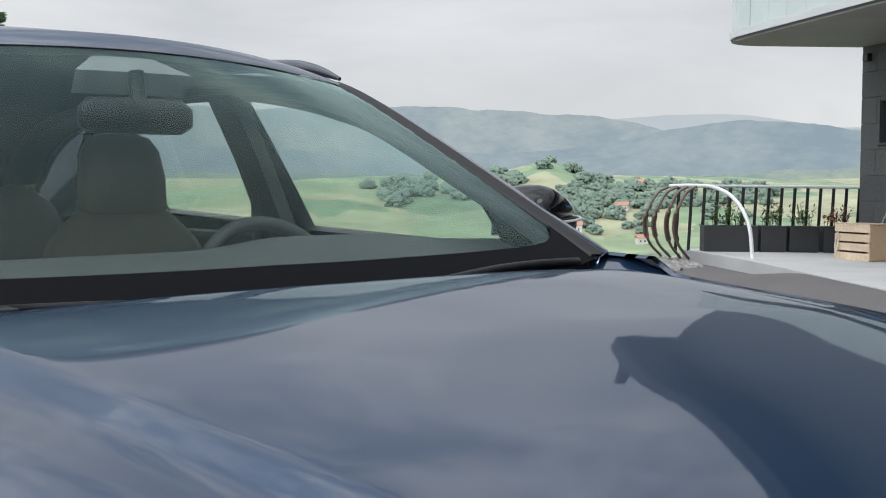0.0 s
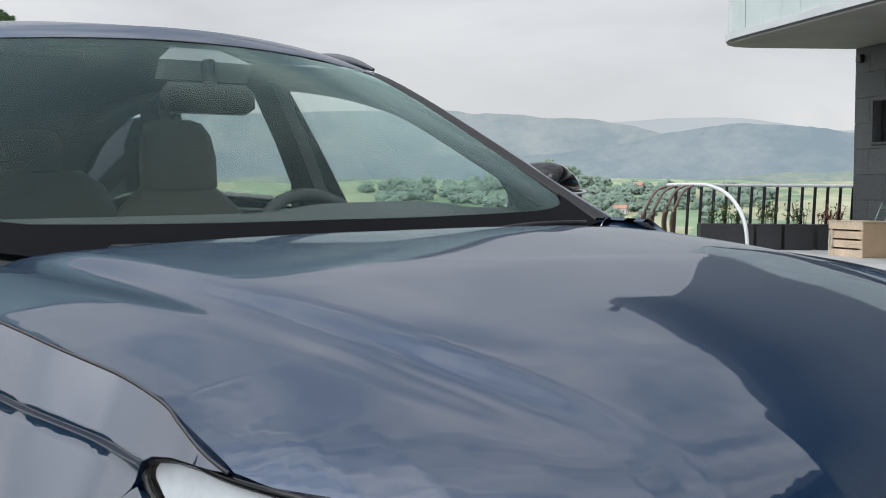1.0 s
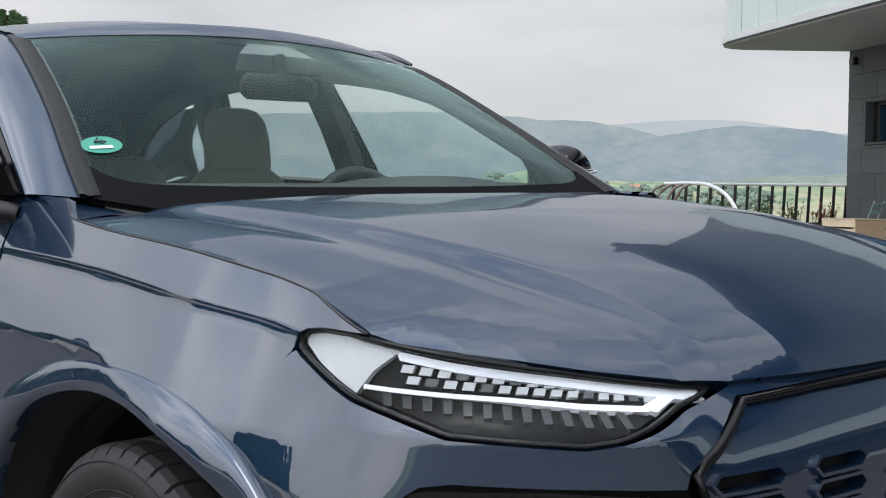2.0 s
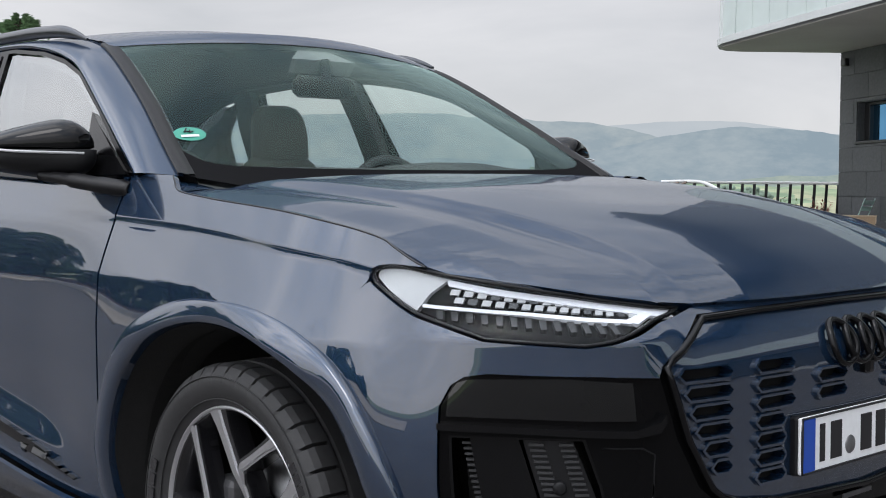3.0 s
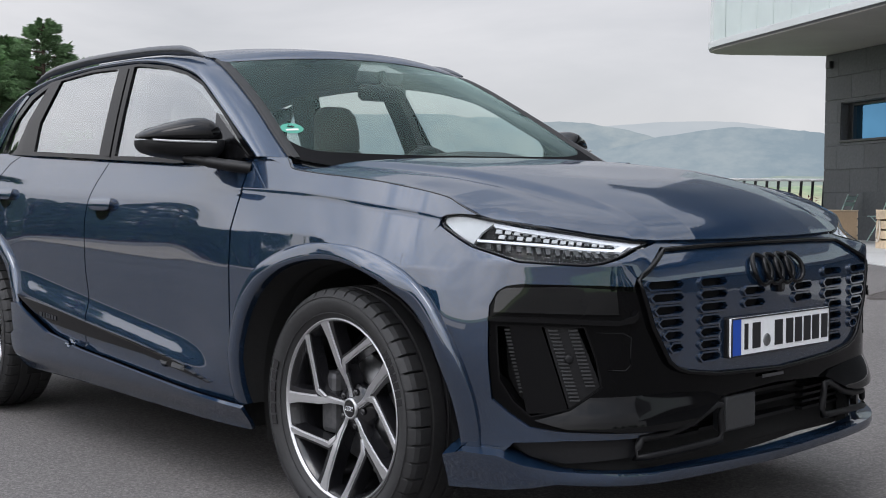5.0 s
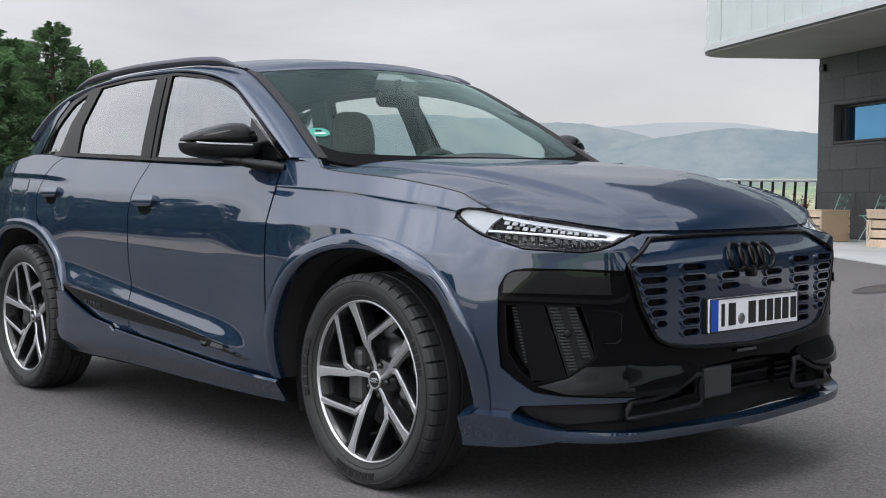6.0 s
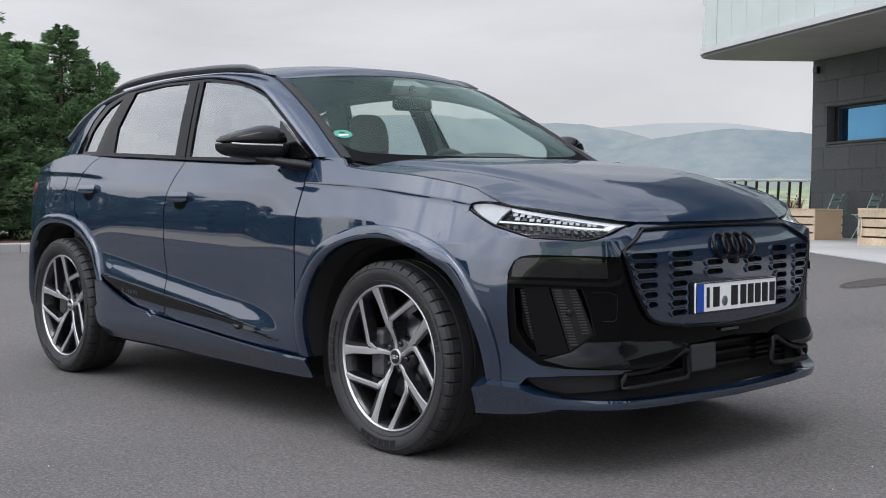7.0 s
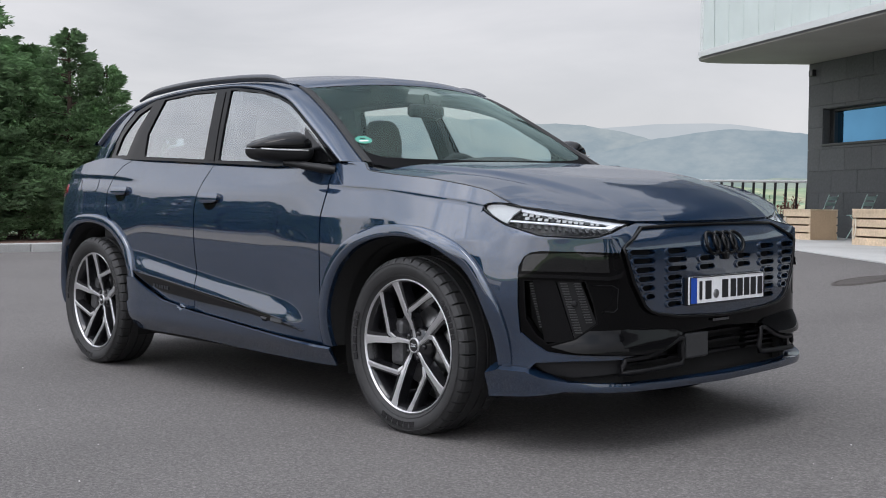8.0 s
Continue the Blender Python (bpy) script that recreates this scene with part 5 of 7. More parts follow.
seal_v, seal_f = revolve([(0.0, 0.9695), (0.018, 0.9695), (0.019, 0.9680)], 24)
part("plate_seal", mesh_of("plate_seal", np.stack([np.array(seal_v)[:, 1], np.array(seal_v)[:, 0] - 0.083, np.array(seal_v)[:, 2] + 0.612], 1), seal_f), STEEL, plate)
part("maker_bar", boxes(((0.004, 0.11, 0.010), (0.945, -0.03, 0.502), 0.001)), CAST, car)


# ---- mirrors ----
def rounded(size, power=2.6, taper=0.0, lean=0.0, nu=20, nv=28):
    """A soft box: a ball drawn out towards its corners, thinner towards its outer (-y) end."""
    th, ph = np.meshgrid(np.linspace(-np.pi / 2, np.pi / 2, nu), np.linspace(0, 2 * np.pi, nv, endpoint=False), indexing="ij")
    pw = lambda c: np.sign(c) * np.abs(c) ** (2 / power)
    p = np.stack([pw(np.cos(th)) * pw(np.cos(ph)), pw(np.sin(th)), pw(np.cos(th)) * pw(np.sin(ph))], -1) * np.array(size)
    k = np.interp(p[..., 1] / size[1], [-1, -0.8, -0.3, 0.25, 0.55, 0.85, 1], [1 - 1.3 * taper, 1 - taper, 1 - 0.62 * taper, 1 - 0.15 * taper, 1.0, 1 - 0.3 * taper, 1 - 0.8 * taper])
    p[..., 2] *= k
    p[..., 0] = p[..., 0] * (0.6 + 0.4 * k) + lean * p[..., 1]
    return p


for flip in (False, True):
    sg = np.array((1, -1, 1)) if flip else np.array((1, 1, 1))
    side_mirror = new("side_mirror")
    side_mirror.parent = car
    side_mirror["label"] = "gloss black door mirror with an indicator strip"
    p = rounded((0.108, 0.128, 0.078), 2.7, 0.55, 0.42)
    top = p.copy()
    top[..., 2] = np.where(top[..., 2] < 0, top[..., 2] * 0.15, top[..., 2])
    part("mirror_cap", grid_mesh("mirror_cap", (top + (-0.83, -1.012, 1.238)) * sg, closed=True, mirror=not flip), GLOSS_BLACK, side_mirror)
    low = rounded((0.104, 0.125, 0.075), 3.6, 0.30, 0.42)
    low[..., 2] = np.where(low[..., 2] > 0, low[..., 2] * 0.05, low[..., 2])
    part("mirror_body", grid_mesh("mirror_body", (low + (-0.83, -1.010, 1.229)) * sg, closed=True, mirror=not flip), SATIN_BLACK, side_mirror)
    q = spline([(-0.702, -0.935, 1.221), (-0.714, -0.975, 1.222), (-0.734, -1.03, 1.223), (-0.760, -1.085, 1.225), (-0.790, -1.112, 1.228), (-0.812, -1.118, 1.230)], 8)
    iv, jf = tube(q * sg, 0.0038, 6)
    part("indicator", mesh_of("indicator", iv, jf), LAMP_CELL, side_mirror, "clear indicator strip")
    arm_v, arm_f = tube(spline([(-0.575, -0.868, 1.128), (-0.64, -0.925, 1.140), (-0.70, -0.965, 1.152), (-0.78, -1.01, 1.165)], 6) * sg, [0.040] * 7 + [0.036] * 6 + [0.028] * 6, 10, flat=0.55)
    part("mirror_arm", mesh_of("mirror_arm", arm_v, arm_f), SATIN_BLACK, side_mirror)
    gl = boxes(((0.010, 0.14, 0.066), (-0.915, -1.02 * sg[1], 1.215), 0.004, Matrix.Rotation(0.35 * sg[1], 3, "Z")))
    part("mirror_glass", gl, MIRROR, side_mirror)
    part("mirror_sail", panel("mirror_sail", [(-0.56, 1.166), (-0.70, 1.240), (-0.88, 1.338), (-0.80, 1.166)], lambda x, z, o=0.0: cabin(x, z, o + 0.002), 0.03, lip=0.02, mirror=flip), GLOSS_BLACK, side_mirror)


# ---- cabin ----
def loft_box(rows):
    """A soft block from cross-sections: each row is (centre, half width, half depth), rounded in plan."""
    k = np.linspace(0, 2 * np.pi, 20, endpoint=False)
    c, s = np.sign(np.cos(k)) * np.abs(np.cos(k)) ** 0.55, np.sign(np.sin(k)) * np.abs(np.sin(k)) ** 0.55
    p = np.array([[(x + hd * cc, y + hw * ss, z) for cc, ss in zip(c, s)] for (x, y, z), hw, hd in rows])
    return p


def capped(name, p):
    n, m = p.shape[:2]
    v = np.concatenate([p.reshape(-1, 3), p[:1].mean(1), p[-1:].mean(1)])
    f = [(i * m + j, (i + 1) * m + j, (i + 1) * m + (j + 1) % m, i * m + (j + 1) % m)[::-1] for i in range(n - 1) for j in range(m)]
    f += [(n * m, (j + 1) % m, j) for j in range(m)] + [(n * m + 1, (n - 1) * m + j, (n - 1) * m + (j + 1) % m) for j in range(m)]
    return mesh_of(name, v, f)


for y0, slid in ((0.37, 0.0), (-0.37, -0.05)):
    seat = part("front_seat", capped("front_seat", loft_box([((slid - 1.62, y0, 0.55), 0.24, 0.06), ((slid - 1.66, y0, 0.75), 0.265, 0.075), ((slid - 1.70, y0, 0.95), 0.265, 0.07), ((slid - 1.735, y0, 1.08), 0.245, 0.06), ((slid - 1.75, y0, 1.16), 0.21, 0.055), ((slid - 1.757, y0, 1.22), 0.15, 0.05), ((slid - 1.76, y0, 1.25), 0.11, 0.035)])), LEATHER, car, "beige-grey leather front seat")
    part("seat_base", boxes(((0.52, 0.52, 0.20), (slid - 1.36, y0, 0.60), 0.06, None, 3)), LEATHER, seat)
    part("headrest", capped("headrest", loft_box([((slid - 1.757, y0, 1.232), 0.10, 0.04), ((slid - 1.752, y0, 1.245), 0.118, 0.055), ((slid - 1.757, y0, 1.33), 0.116, 0.06), ((slid - 1.767, y0, 1.40), 0.106, 0.052), ((slid - 1.774, y0, 1.435), 0.085, 0.035), ((slid - 1.777, y0, 1.447), 0.05, 0.02)])), LEATHER, seat, "beige-grey headrest")
rear = part("rear_bench", capped("rear_bench", loft_box([((-2.55, 0, 0.6), 0.66, 0.09), ((-2.62, 0, 0.95), 0.66, 0.09), ((-2.67, 0, 1.16), 0.62, 0.075), ((-2.69, 0, 1.25), 0.575, 0.065), ((-2.70, 0, 1.29), 0.52, 0.05), ((-2.70, 0, 1.305), 0.46, 0.03)])), LEATHER, car, "beige-grey rear bench")
for y0, top in ((0.31, 0.15), (0.0, 0.07), (-0.31, 0.15)):
    part("headrest", capped("headrest", loft_box([((-2.70, y0, 1.295), 0.095, 0.04), ((-2.70, y0, 1.305), 0.115, 0.05), ((-2.71, y0, 1.30 + 0.7 * top), 0.112, 0.048), ((-2.715, y0, 1.30 + 0.93 * top), 0.095, 0.036), ((-2.717, y0, 1.30 + top), 0.06, 0.02)])), TRIM_DARK, rear)
# dashboard with a raised instrument hood
u = np.linspace(-0.76, 0.76, 31)
rows = []
for x, z in ((-0.46, 1.085), (-0.58, 1.148), (-0.72, 1.190), (-0.84, 1.186), (-0.90, 1.12), (-0.92, 0.90), (-0.90, 0.70)):
    rows.append(np.stack([x + 0.06 * (1 - (u / 0.76) ** 2) * (x > -0.7) - 0.02 * np.exp(-((u - 0.37) / 0.2) ** 2), u, z + 0 * u + (0.020 * np.exp(-((u - 0.36) / 0.22) ** 4) if -0.88 < x < -0.6 else 0 * u)], 1))
part("dashboard", grid_mesh("dashboard", np.array(rows), mirror=False), DASH, car, "grey dashboard")
wheel_ring = [(-1.02 - 0.075 * math.sin(k), 0.37 + 0.185 * math.cos(k), 1.055 + 0.170 * math.sin(k)) for k in np.linspace(0, 6.283, 40, endpoint=False)]
wv, wf = tube(wheel_ring, 0.017, 8, closed=True)
steer = part("steering_wheel", mesh_of("steering_wheel", wv, wf), TRIM_DARK, car, "dark steering wheel")
part("airbag_cover", boxes(((0.05, 0.20, 0.13), (-0.99, 0.37, 1.03), 0.025)), TRIM_DARK, steer)
part("steering_spoke", boxes(((0.02, 0.34, 0.035), (-1.005, 0.37, 1.05), 0.008)), TRIM_DARK, steer)
part("rear_view_mirror", capped("rear_view_mirror", loft_box([((-0.95, 0.0, 1.415), 0.10, 0.015), ((-0.945, 0.0, 1.43), 0.12, 0.025), ((-0.945, 0.0, 1.465), 0.12, 0.025), ((-0.95, 0.0, 1.485), 0.10, 0.015)])), SATIN_BLACK, car, "black rear-view mirror")
mv, mf = tube([(-0.94, 0.0, 1.46), (-0.94, 0, 1.50), (-0.95, 0, 1.535)], 0.018, 8)
part("mirror_stalk", mesh_of("mirror_stalk", mv, mf), SATIN_BLACK, car)
for y0 in (0.40, -0.40):
    part("sun_visor", boxes(((0.17, 0.40, 0.018), (-1.24, y0, 1.555), 0.007)), FABRIC, car)
for sy in (1, -1):
    # centre pillar linings with belt anchors
    q = np.array([[(-1.60 + d, sy * (0.83 - 0.02), 1.13), (-1.68 + d, sy * 0.755, 1.38), (-1.74 + d, sy * 0.70, 1.56)] for d in (-0.06, 0.06)])
    q2 = q - np.array((0, sy * 0.045, 0))
    flat_b = part("centre_pillar", capped("centre_pillar", np.stack([np.stack([q[0, i], q[1, i], q2[1, i], q2[0, i]]) for i in range(3)])), TRIM_DARK, car)
    flat_b.data.polygons.foreach_set("use_smooth", [False] * len(flat_b.data.polygons))
    bv, bf = tube([(-1.66, sy * 0.735, 1.33), (-1.64, sy * 0.72, 1.15), (-1.62, sy * 0.71, 0.9)], 0.022, 6, flat=0.15)
    part("seat_belt", mesh_of("seat_belt", bv, bf), TRIM_DARK, car)
    q = np.array([[(-2.50 + d, sy * 0.815, 1.17), (-2.50 + d, sy * 0.74, 1.40), (-2.47 + d, sy * 0.69, 1.55)] for d in (-0.07, 0.07)])
    q2 = q - np.array((0, sy * 0.045, 0))
    flat_c = part("rear_pillar_lining", capped("rear_pillar_lining", np.stack([np.stack([q[0, i], q[1, i], q2[1, i], q2[0, i]]) for i in range(3)])), TRIM_DARK, car)
    flat_c.data.polygons.foreach_set("use_smooth", [False] * len(flat_c.data.polygons))
part("parcel_shelf", boxes(((0.55, 1.36, 0.03), (-3.05, 0, 1.06), 0.01)), TRIM_DARK, car)

# wipers, and the green badge on the windscreen
for y0, y1 in ((-0.52, 0.05), (0.20, 0.74)):
    a, b = on_screen(-0.62 if y0 < 0 else 0.28, 0.045, 0.010), on_screen(0.08 if y0 < 0 else 0.90, 0.015, 0.006)
    line = np.array([a + (b - a) * t + np.array((0.0, 0, 0.012 * math.sin(3.14 * t))) for t in np.linspace(0, 1, 9)])
    wv, wf = tube(line, 0.009, 6)
    wiper = part("wiper", mesh_of("wiper", wv, wf), SATIN_BLACK, car, "black windscreen wiper")
    part("wiper_pivot", boxes(((0.06, 0.035, 0.022), tuple(a + (0.012, 0.0, -0.004)), 0.006)), SATIN_BLACK, wiper)
sticker = part("badge_sticker", panel("badge_sticker", [(-0.905 + 0.062 * math.cos(k), 0.330 + 0.036 * math.sin(k)) for k in np.linspace(0, 6.283, 28, endpoint=False)], lambda u, r, o=0.0: on_screen(u, r, o + 0.003), 0.05, lip=0.0), GREEN, screen, "round green badge")
part("badge_bar", panel("badge_bar", [(-0.943, 0.313), (-0.874, 0.313), (-0.874, 0.325), (-0.943, 0.325)], lambda u, r, o=0.0: on_screen(u, r, o + 0.005), 0.05, lip=0.0), WHITE, screen)
for line in (((-0.912, 0.354), (-0.925, 0.339), (-0.890, 0.339)), ((-0.902, 0.346), (-0.902, 0.331))):
    for (u0, r0), (u1, r1) in zip(line[:-1], line[1:]):
        nv, nf = tube([on_screen(u0 + (u1 - u0) * t, r0 + (r1 - r0) * t, 0.006) for t in (0, 0.5, 1)], 0.0018, 5)
        part("digit_stroke", mesh_of("digit_stroke", nv, nf), INK, screen)


# ---- the ground ----
ASPHALT = material("grey_asphalt", (0.114, 0.1065, 0.103), 0.85, grain=0.25, grain_size=60, stain=0.13, stain_size=0.5, bump=0.8, bump_size=190)


def aggregate(m, size):
    """Single stones of the wearing course, each of its own shade and height."""
    n, l = m.node_tree.nodes, m.node_tree.links
    p = n["Principled BSDF"]
    at, cell, r, mix = n.new("ShaderNodeTexCoord"), n.new("ShaderNodeTexVoronoi"), n.new("ShaderNodeMapRange"), n.new("ShaderNodeMix")
    cell.inputs["Scale"].default_value = size
    l.new(at.outputs["Object"], cell.inputs["Vector"])
    sep = n.new("ShaderNodeSeparateColor")
    l.new(cell.outputs["Color"], sep.inputs[0])
    power = n.new("ShaderNodeMath")
    power.operation, power.inputs[1].default_value = "POWER", 2.0
    l.new(sep.outputs[0], power.inputs[0])
    r.inputs[3].default_value, r.inputs[4].default_value = 0.76, 1.42
    l.new(power.outputs[0], r.inputs[0])
    mix.data_type, mix.blend_type = "RGBA", "MULTIPLY"
    mix.inputs[0].default_value = 1.0
    l.new(p.inputs["Base Color"].links[0].from_socket, mix.inputs[6])
    l.new(r.outputs[0], mix.inputs[7])
    l.new(mix.outputs[2], p.inputs["Base Color"])


aggregate(ASPHALT, 150)
CONCRETE = material("pale_concrete", (0.42, 0.42, 0.41), 0.8, grain=0.08, grain_size=60, stain=0.10, stain_size=0.8, bump=0.2, bump_size=120)
SANDY = material("sandy_concrete", (0.46, 0.41, 0.35), 0.85, grain=0.10, grain_size=50, stain=0.10, stain_size=0.7, bump=0.2, bump_size=100)
KERB = material("kerb_stone", (0.40, 0.40, 0.39), 0.8, grain=0.12, grain_size=60, stain=0.12, stain_size=1.2, bump=0.3, bump_size=90, per_object=0.06)
# Pale meadow green, with the valley's haze painted into it.
MEADOW = material("meadow", (0.215, 0.265, 0.175), 0.95, grain=0.18, grain_size=0.05, stain=0.20, stain_size=0.010)


def patchwork(m, size):
    """Mown, grazed and straw-coloured fields beside one another."""
    n, l = m.node_tree.nodes, m.node_tree.links
    p, at, cell, ramp, mix = n["Principled BSDF"], n.new("ShaderNodeTexCoord"), n.new("ShaderNodeTexVoronoi"), n.new("ShaderNodeValToRGB"), n.new("ShaderNodeMix")
    warp, add = n.new("ShaderNodeTexNoise"), n.new("ShaderNodeVectorMath")
    warp.inputs["Scale"].default_value = size * 1.5
    add.operation = "MULTIPLY_ADD"
    add.inputs[1].default_value = (0.9 / size, 0.9 / size, 0)
    l.new(at.outputs["Object"], warp.inputs["Vector"])
    l.new(warp.outputs["Color"], add.inputs[0])
    l.new(at.outputs["Object"], add.inputs[2])
    cell.inputs["Scale"].default_value = size
    l.new(add.outputs[0], cell.inputs["Vector"])
    sep = n.new("ShaderNodeSeparateColor")
    l.new(cell.outputs["Color"], sep.inputs[0])
    e = ramp.color_ramp.elements
    e[0].position, e[0].color = 0.15, (0.72, 0.86, 0.78, 1)
    e[1].position, e[1].color = 0.62, (1.05, 1.08, 0.95, 1)
    k = e.new(0.85)
    k.color = (1.42, 1.16, 1.12, 1)
    l.new(sep.outputs[0], ramp.inputs[0])
    mix.data_type, mix.blend_type = "RGBA", "MULTIPLY"
    mix.inputs[0].default_value = 1.0
    l.new(p.inputs["Base Color"].links[0].from_socket, mix.inputs[6])
    l.new(ramp.outputs[0], mix.inputs[7])
    l.new(mix.outputs[2], p.inputs["Base Color"])


patchwork(MEADOW, 0.014)
SOIL = material("bark_mulch", (0.10, 0.055, 0.04), 0.95, grain=0.35, grain_size=20, stain=0.2, stain_size=1.0, bump=0.5, bump_size=40)
RUBBLE = material("grey_rubble_stone", (0.22, 0.215, 0.20), 0.9, grain=0.3, grain_size=14, stain=0.2, stain_size=2.5, bump=0.5, bump_size=30, per_object=0.25)
AHEAD, ACROSS = np.array((-0.747, 0.664)), np.array((0.664, 0.747))


def road_height(x, y):
    """The forecourt rises a little towards the terrace."""
    x, y = np.asarray(x, float), np.asarray(y, float)
    d, side = x * AHEAD[0] + y * AHEAD[1], x * ACROSS[0] + y * ACROSS[1]
    cross = 0.01745 * np.clip(y + 0.9, 0, 3) * (1 - smooth(1.3, 3.6, side)) * smooth(-9, -5, x)
    return (0.34 - 0.18 * smooth(13.5, 16.5, d)) * smooth(1.6, 4.5, side) * smooth(-9, 3.0, d) + cross


n = 120
gx, gy = np.meshgrid(np.linspace(-18.0, 34, n), np.linspace(-36, 16.5, n), indexing="ij")
tagged(part("road", grid_mesh("road", np.stack([gx, gy, road_height(gx, gy)], -1), mirror=True), ASPHALT), "worn grey asphalt forecourt", "road", kind="structure")


def land_height(x, y):
    """The hill falls away ahead into a wide green valley with a round knoll."""
    r, az = np.hypot(x, y), np.degrees(np.arctan2(y, x))
    out = np.exp(-((az - 128) / 36) ** 2)
    drop = -24 * smooth(24, 150, r) * out - 12 * smooth(150, 500, r) * out
    roll = 5 * np.sin(az * 0.55 + r * 0.011) * smooth(120, 400, r) * out
    far = 60 * smooth(700, 1700, r) * out + 30 * smooth(1500, 4200, r)
    base = -0.12 + drop + roll + far
    crest = 1000 * np.tan(np.radians(soft_line(az, [112, 122, 127, 129.3, 131.9, 132.6, 133.6, 134.2, 135.6, 136.8, 139, 145, 155], [0.2, 0.3, 0.55, 0.62, 0.85, 1.20, 1.66, 1.62, 1.25, 0.85, 0.7, 0.5, 0.0], 0.5)))
    return base + (crest - base) * np.exp(-((r - 1000) / np.where(r < 1000, 190, 130)) ** 2) * np.clip(out * 1.3, 0, 1)


rr = np.concatenate([np.linspace(0, 40, 9), np.geomspace(46, 600, 24), np.linspace(620, 1300, 36), np.geomspace(1350, 4600, 20)])
aa = np.radians(np.concatenate([np.linspace(90, 170, 241), np.linspace(174, 446, 69)]))
R, A = np.meshgrid(rr, aa, indexing="ij")
X, Y = R * np.cos(A), R * np.sin(A)
tagged(part("ground", grid_mesh("ground", np.stack([X, Y, land_height(X, Y)], -1)), MEADOW), "green meadows falling away to a wide valley", "ground", kind="structure")


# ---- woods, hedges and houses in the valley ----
# Lighter than real leaves: distance haze is painted into the base colour.
WOOD = material("haze_painted_wood", (0.185, 0.245, 0.195), 1.0, spec=0.0, grain=0.15, grain_size=0.25, stain=0.12, stain_size=0.04)
HOUSE_WALL = material("white_house_render", (0.62, 0.60, 0.57), 0.8, grain=0.05, grain_size=2)
HOUSE_ROOF = material("orange_roof_tiles", (0.42, 0.22, 0.15), 0.8, grain=0.15, grain_size=3)


def valley_point(az, el, r0=300):
    """Where a line of sight at this bearing and height meets the land beyond r0."""
    a, k = math.radians(az), math.tan(math.radians(el))
    for r in range(r0, 1500, 4):
        x, y = r * math.cos(a), r * math.sin(a)
        z = float(land_height(x, y))
        if z >= 1.3 + r * k:
            return x, y, z
    return x, y, z


def wood(name, spots, seed, label):
    """Broad-leaved trees of a far wood, each a heap of small uneven clumps."""
    rnd = random.Random(seed)
    lump = bmesh.new()
    bmesh.ops.create_icosphere(lump, subdivisions=1, radius=1)
    lv = np.array([tuple(q.co) for q in lump.verts])
    lump.verts.index_update()
    lf = [tuple(q.index for q in f.verts) for f in lump.faces]
    lump.free()
    v, f, round_n = [], [], []
    for x, y, z, size in spots:
        heart = np.array((x, y, z + 0.1 * size))
        for i in range(44):
            s = size * rnd.uniform(0.12, 0.24)
            a, d = rnd.uniform(0, 6.283), size * 0.66 * rnd.random() ** 0.6
            c = np.array((x + d * math.cos(a), y + d * math.sin(a), z + size * rnd.uniform(0.02, 0.80) * (1 - 0.65 * (d / size) ** 2)))
            wob = 1 + 0.35 * np.array([rnd.uniform(-1, 1) for q in lv])
            k = len(v)
            lump_v = lv * wob[:, None] * s * np.array((1, 1, 0.85)) + c
            away = (lump_v - heart) / size + 0.35 * lv + (0, 0, 0.25)
            v += list(lump_v)
            round_n += list(away / np.linalg.norm(away, axis=1)[:, None])
            f += [tuple(q + k for q in face) for face in lf]
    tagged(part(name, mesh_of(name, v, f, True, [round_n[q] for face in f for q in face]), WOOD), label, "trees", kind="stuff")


rnd = random.Random(77)
spots = []
for az, el, wide, tall, count, size in ((134.06, 1.25, 0.22, 0.02, 4, 9), (133.5, 1.55, 0.45, 0.03, 6, 7), (132.47, 1.05, 0.30, 0.03, 5, 9), (131.94, 0.60, 0.42, 0.08, 8, 10), (135.37, 0.52, 0.5, 0.08, 9, 11), (136.4, 0.80, 0.5, 0.05, 9, 11),
                                       (129.6, 0.40, 0.6, 0.06, 9, 8), (132.6, -0.45, 0.9, 0.30, 26, 9), (131.3, -0.30, 0.8, 0.35, 26, 9), (130.3, -0.25, 0.7, 0.30, 20, 9), (132.2, -0.95, 0.9, 0.25, 18, 8), (130.7, -1.0, 0.3, 0.08, 5, 7),
                                       (129.0, -0.4, 0.6, 0.3, 12, 9), (131.6, -1.75, 0.2, 0.05, 4, 7), (133.6, -1.0, 0.8, 0.4, 16, 8), (135.2, -0.4, 1.0, 0.3, 16, 9), (137.5, 0.2, 1.6, 0.4, 26, 11), (140.5, 0.1, 2.0, 0.5, 28, 11), (127.3, 0.2, 1.2, 0.3, 18, 10), (124.5, 0.0, 1.5, 0.3, 18, 10), (134.5, -2.0, 1.2, 0.3, 12, 6),
                                       (130.0, 0.25, 2.2, 0.12, 24, 8), (131.8, -0.15, 1.2, 0.25, 12, 8), (128.0, -0.1, 1.6, 0.3, 20, 8), (129.4, -1.2, 1.0, 0.5, 14, 6), (126.0, -0.8, 1.6, 0.5, 16, 7)):
    for i in range(count):
        spots.append((*valley_point(az + rnd.gauss(0, wide * 0.5), el + rnd.gauss(0, tall)), size * rnd.uniform(0.55, 1.0)))
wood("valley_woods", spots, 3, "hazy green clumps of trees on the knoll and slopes")


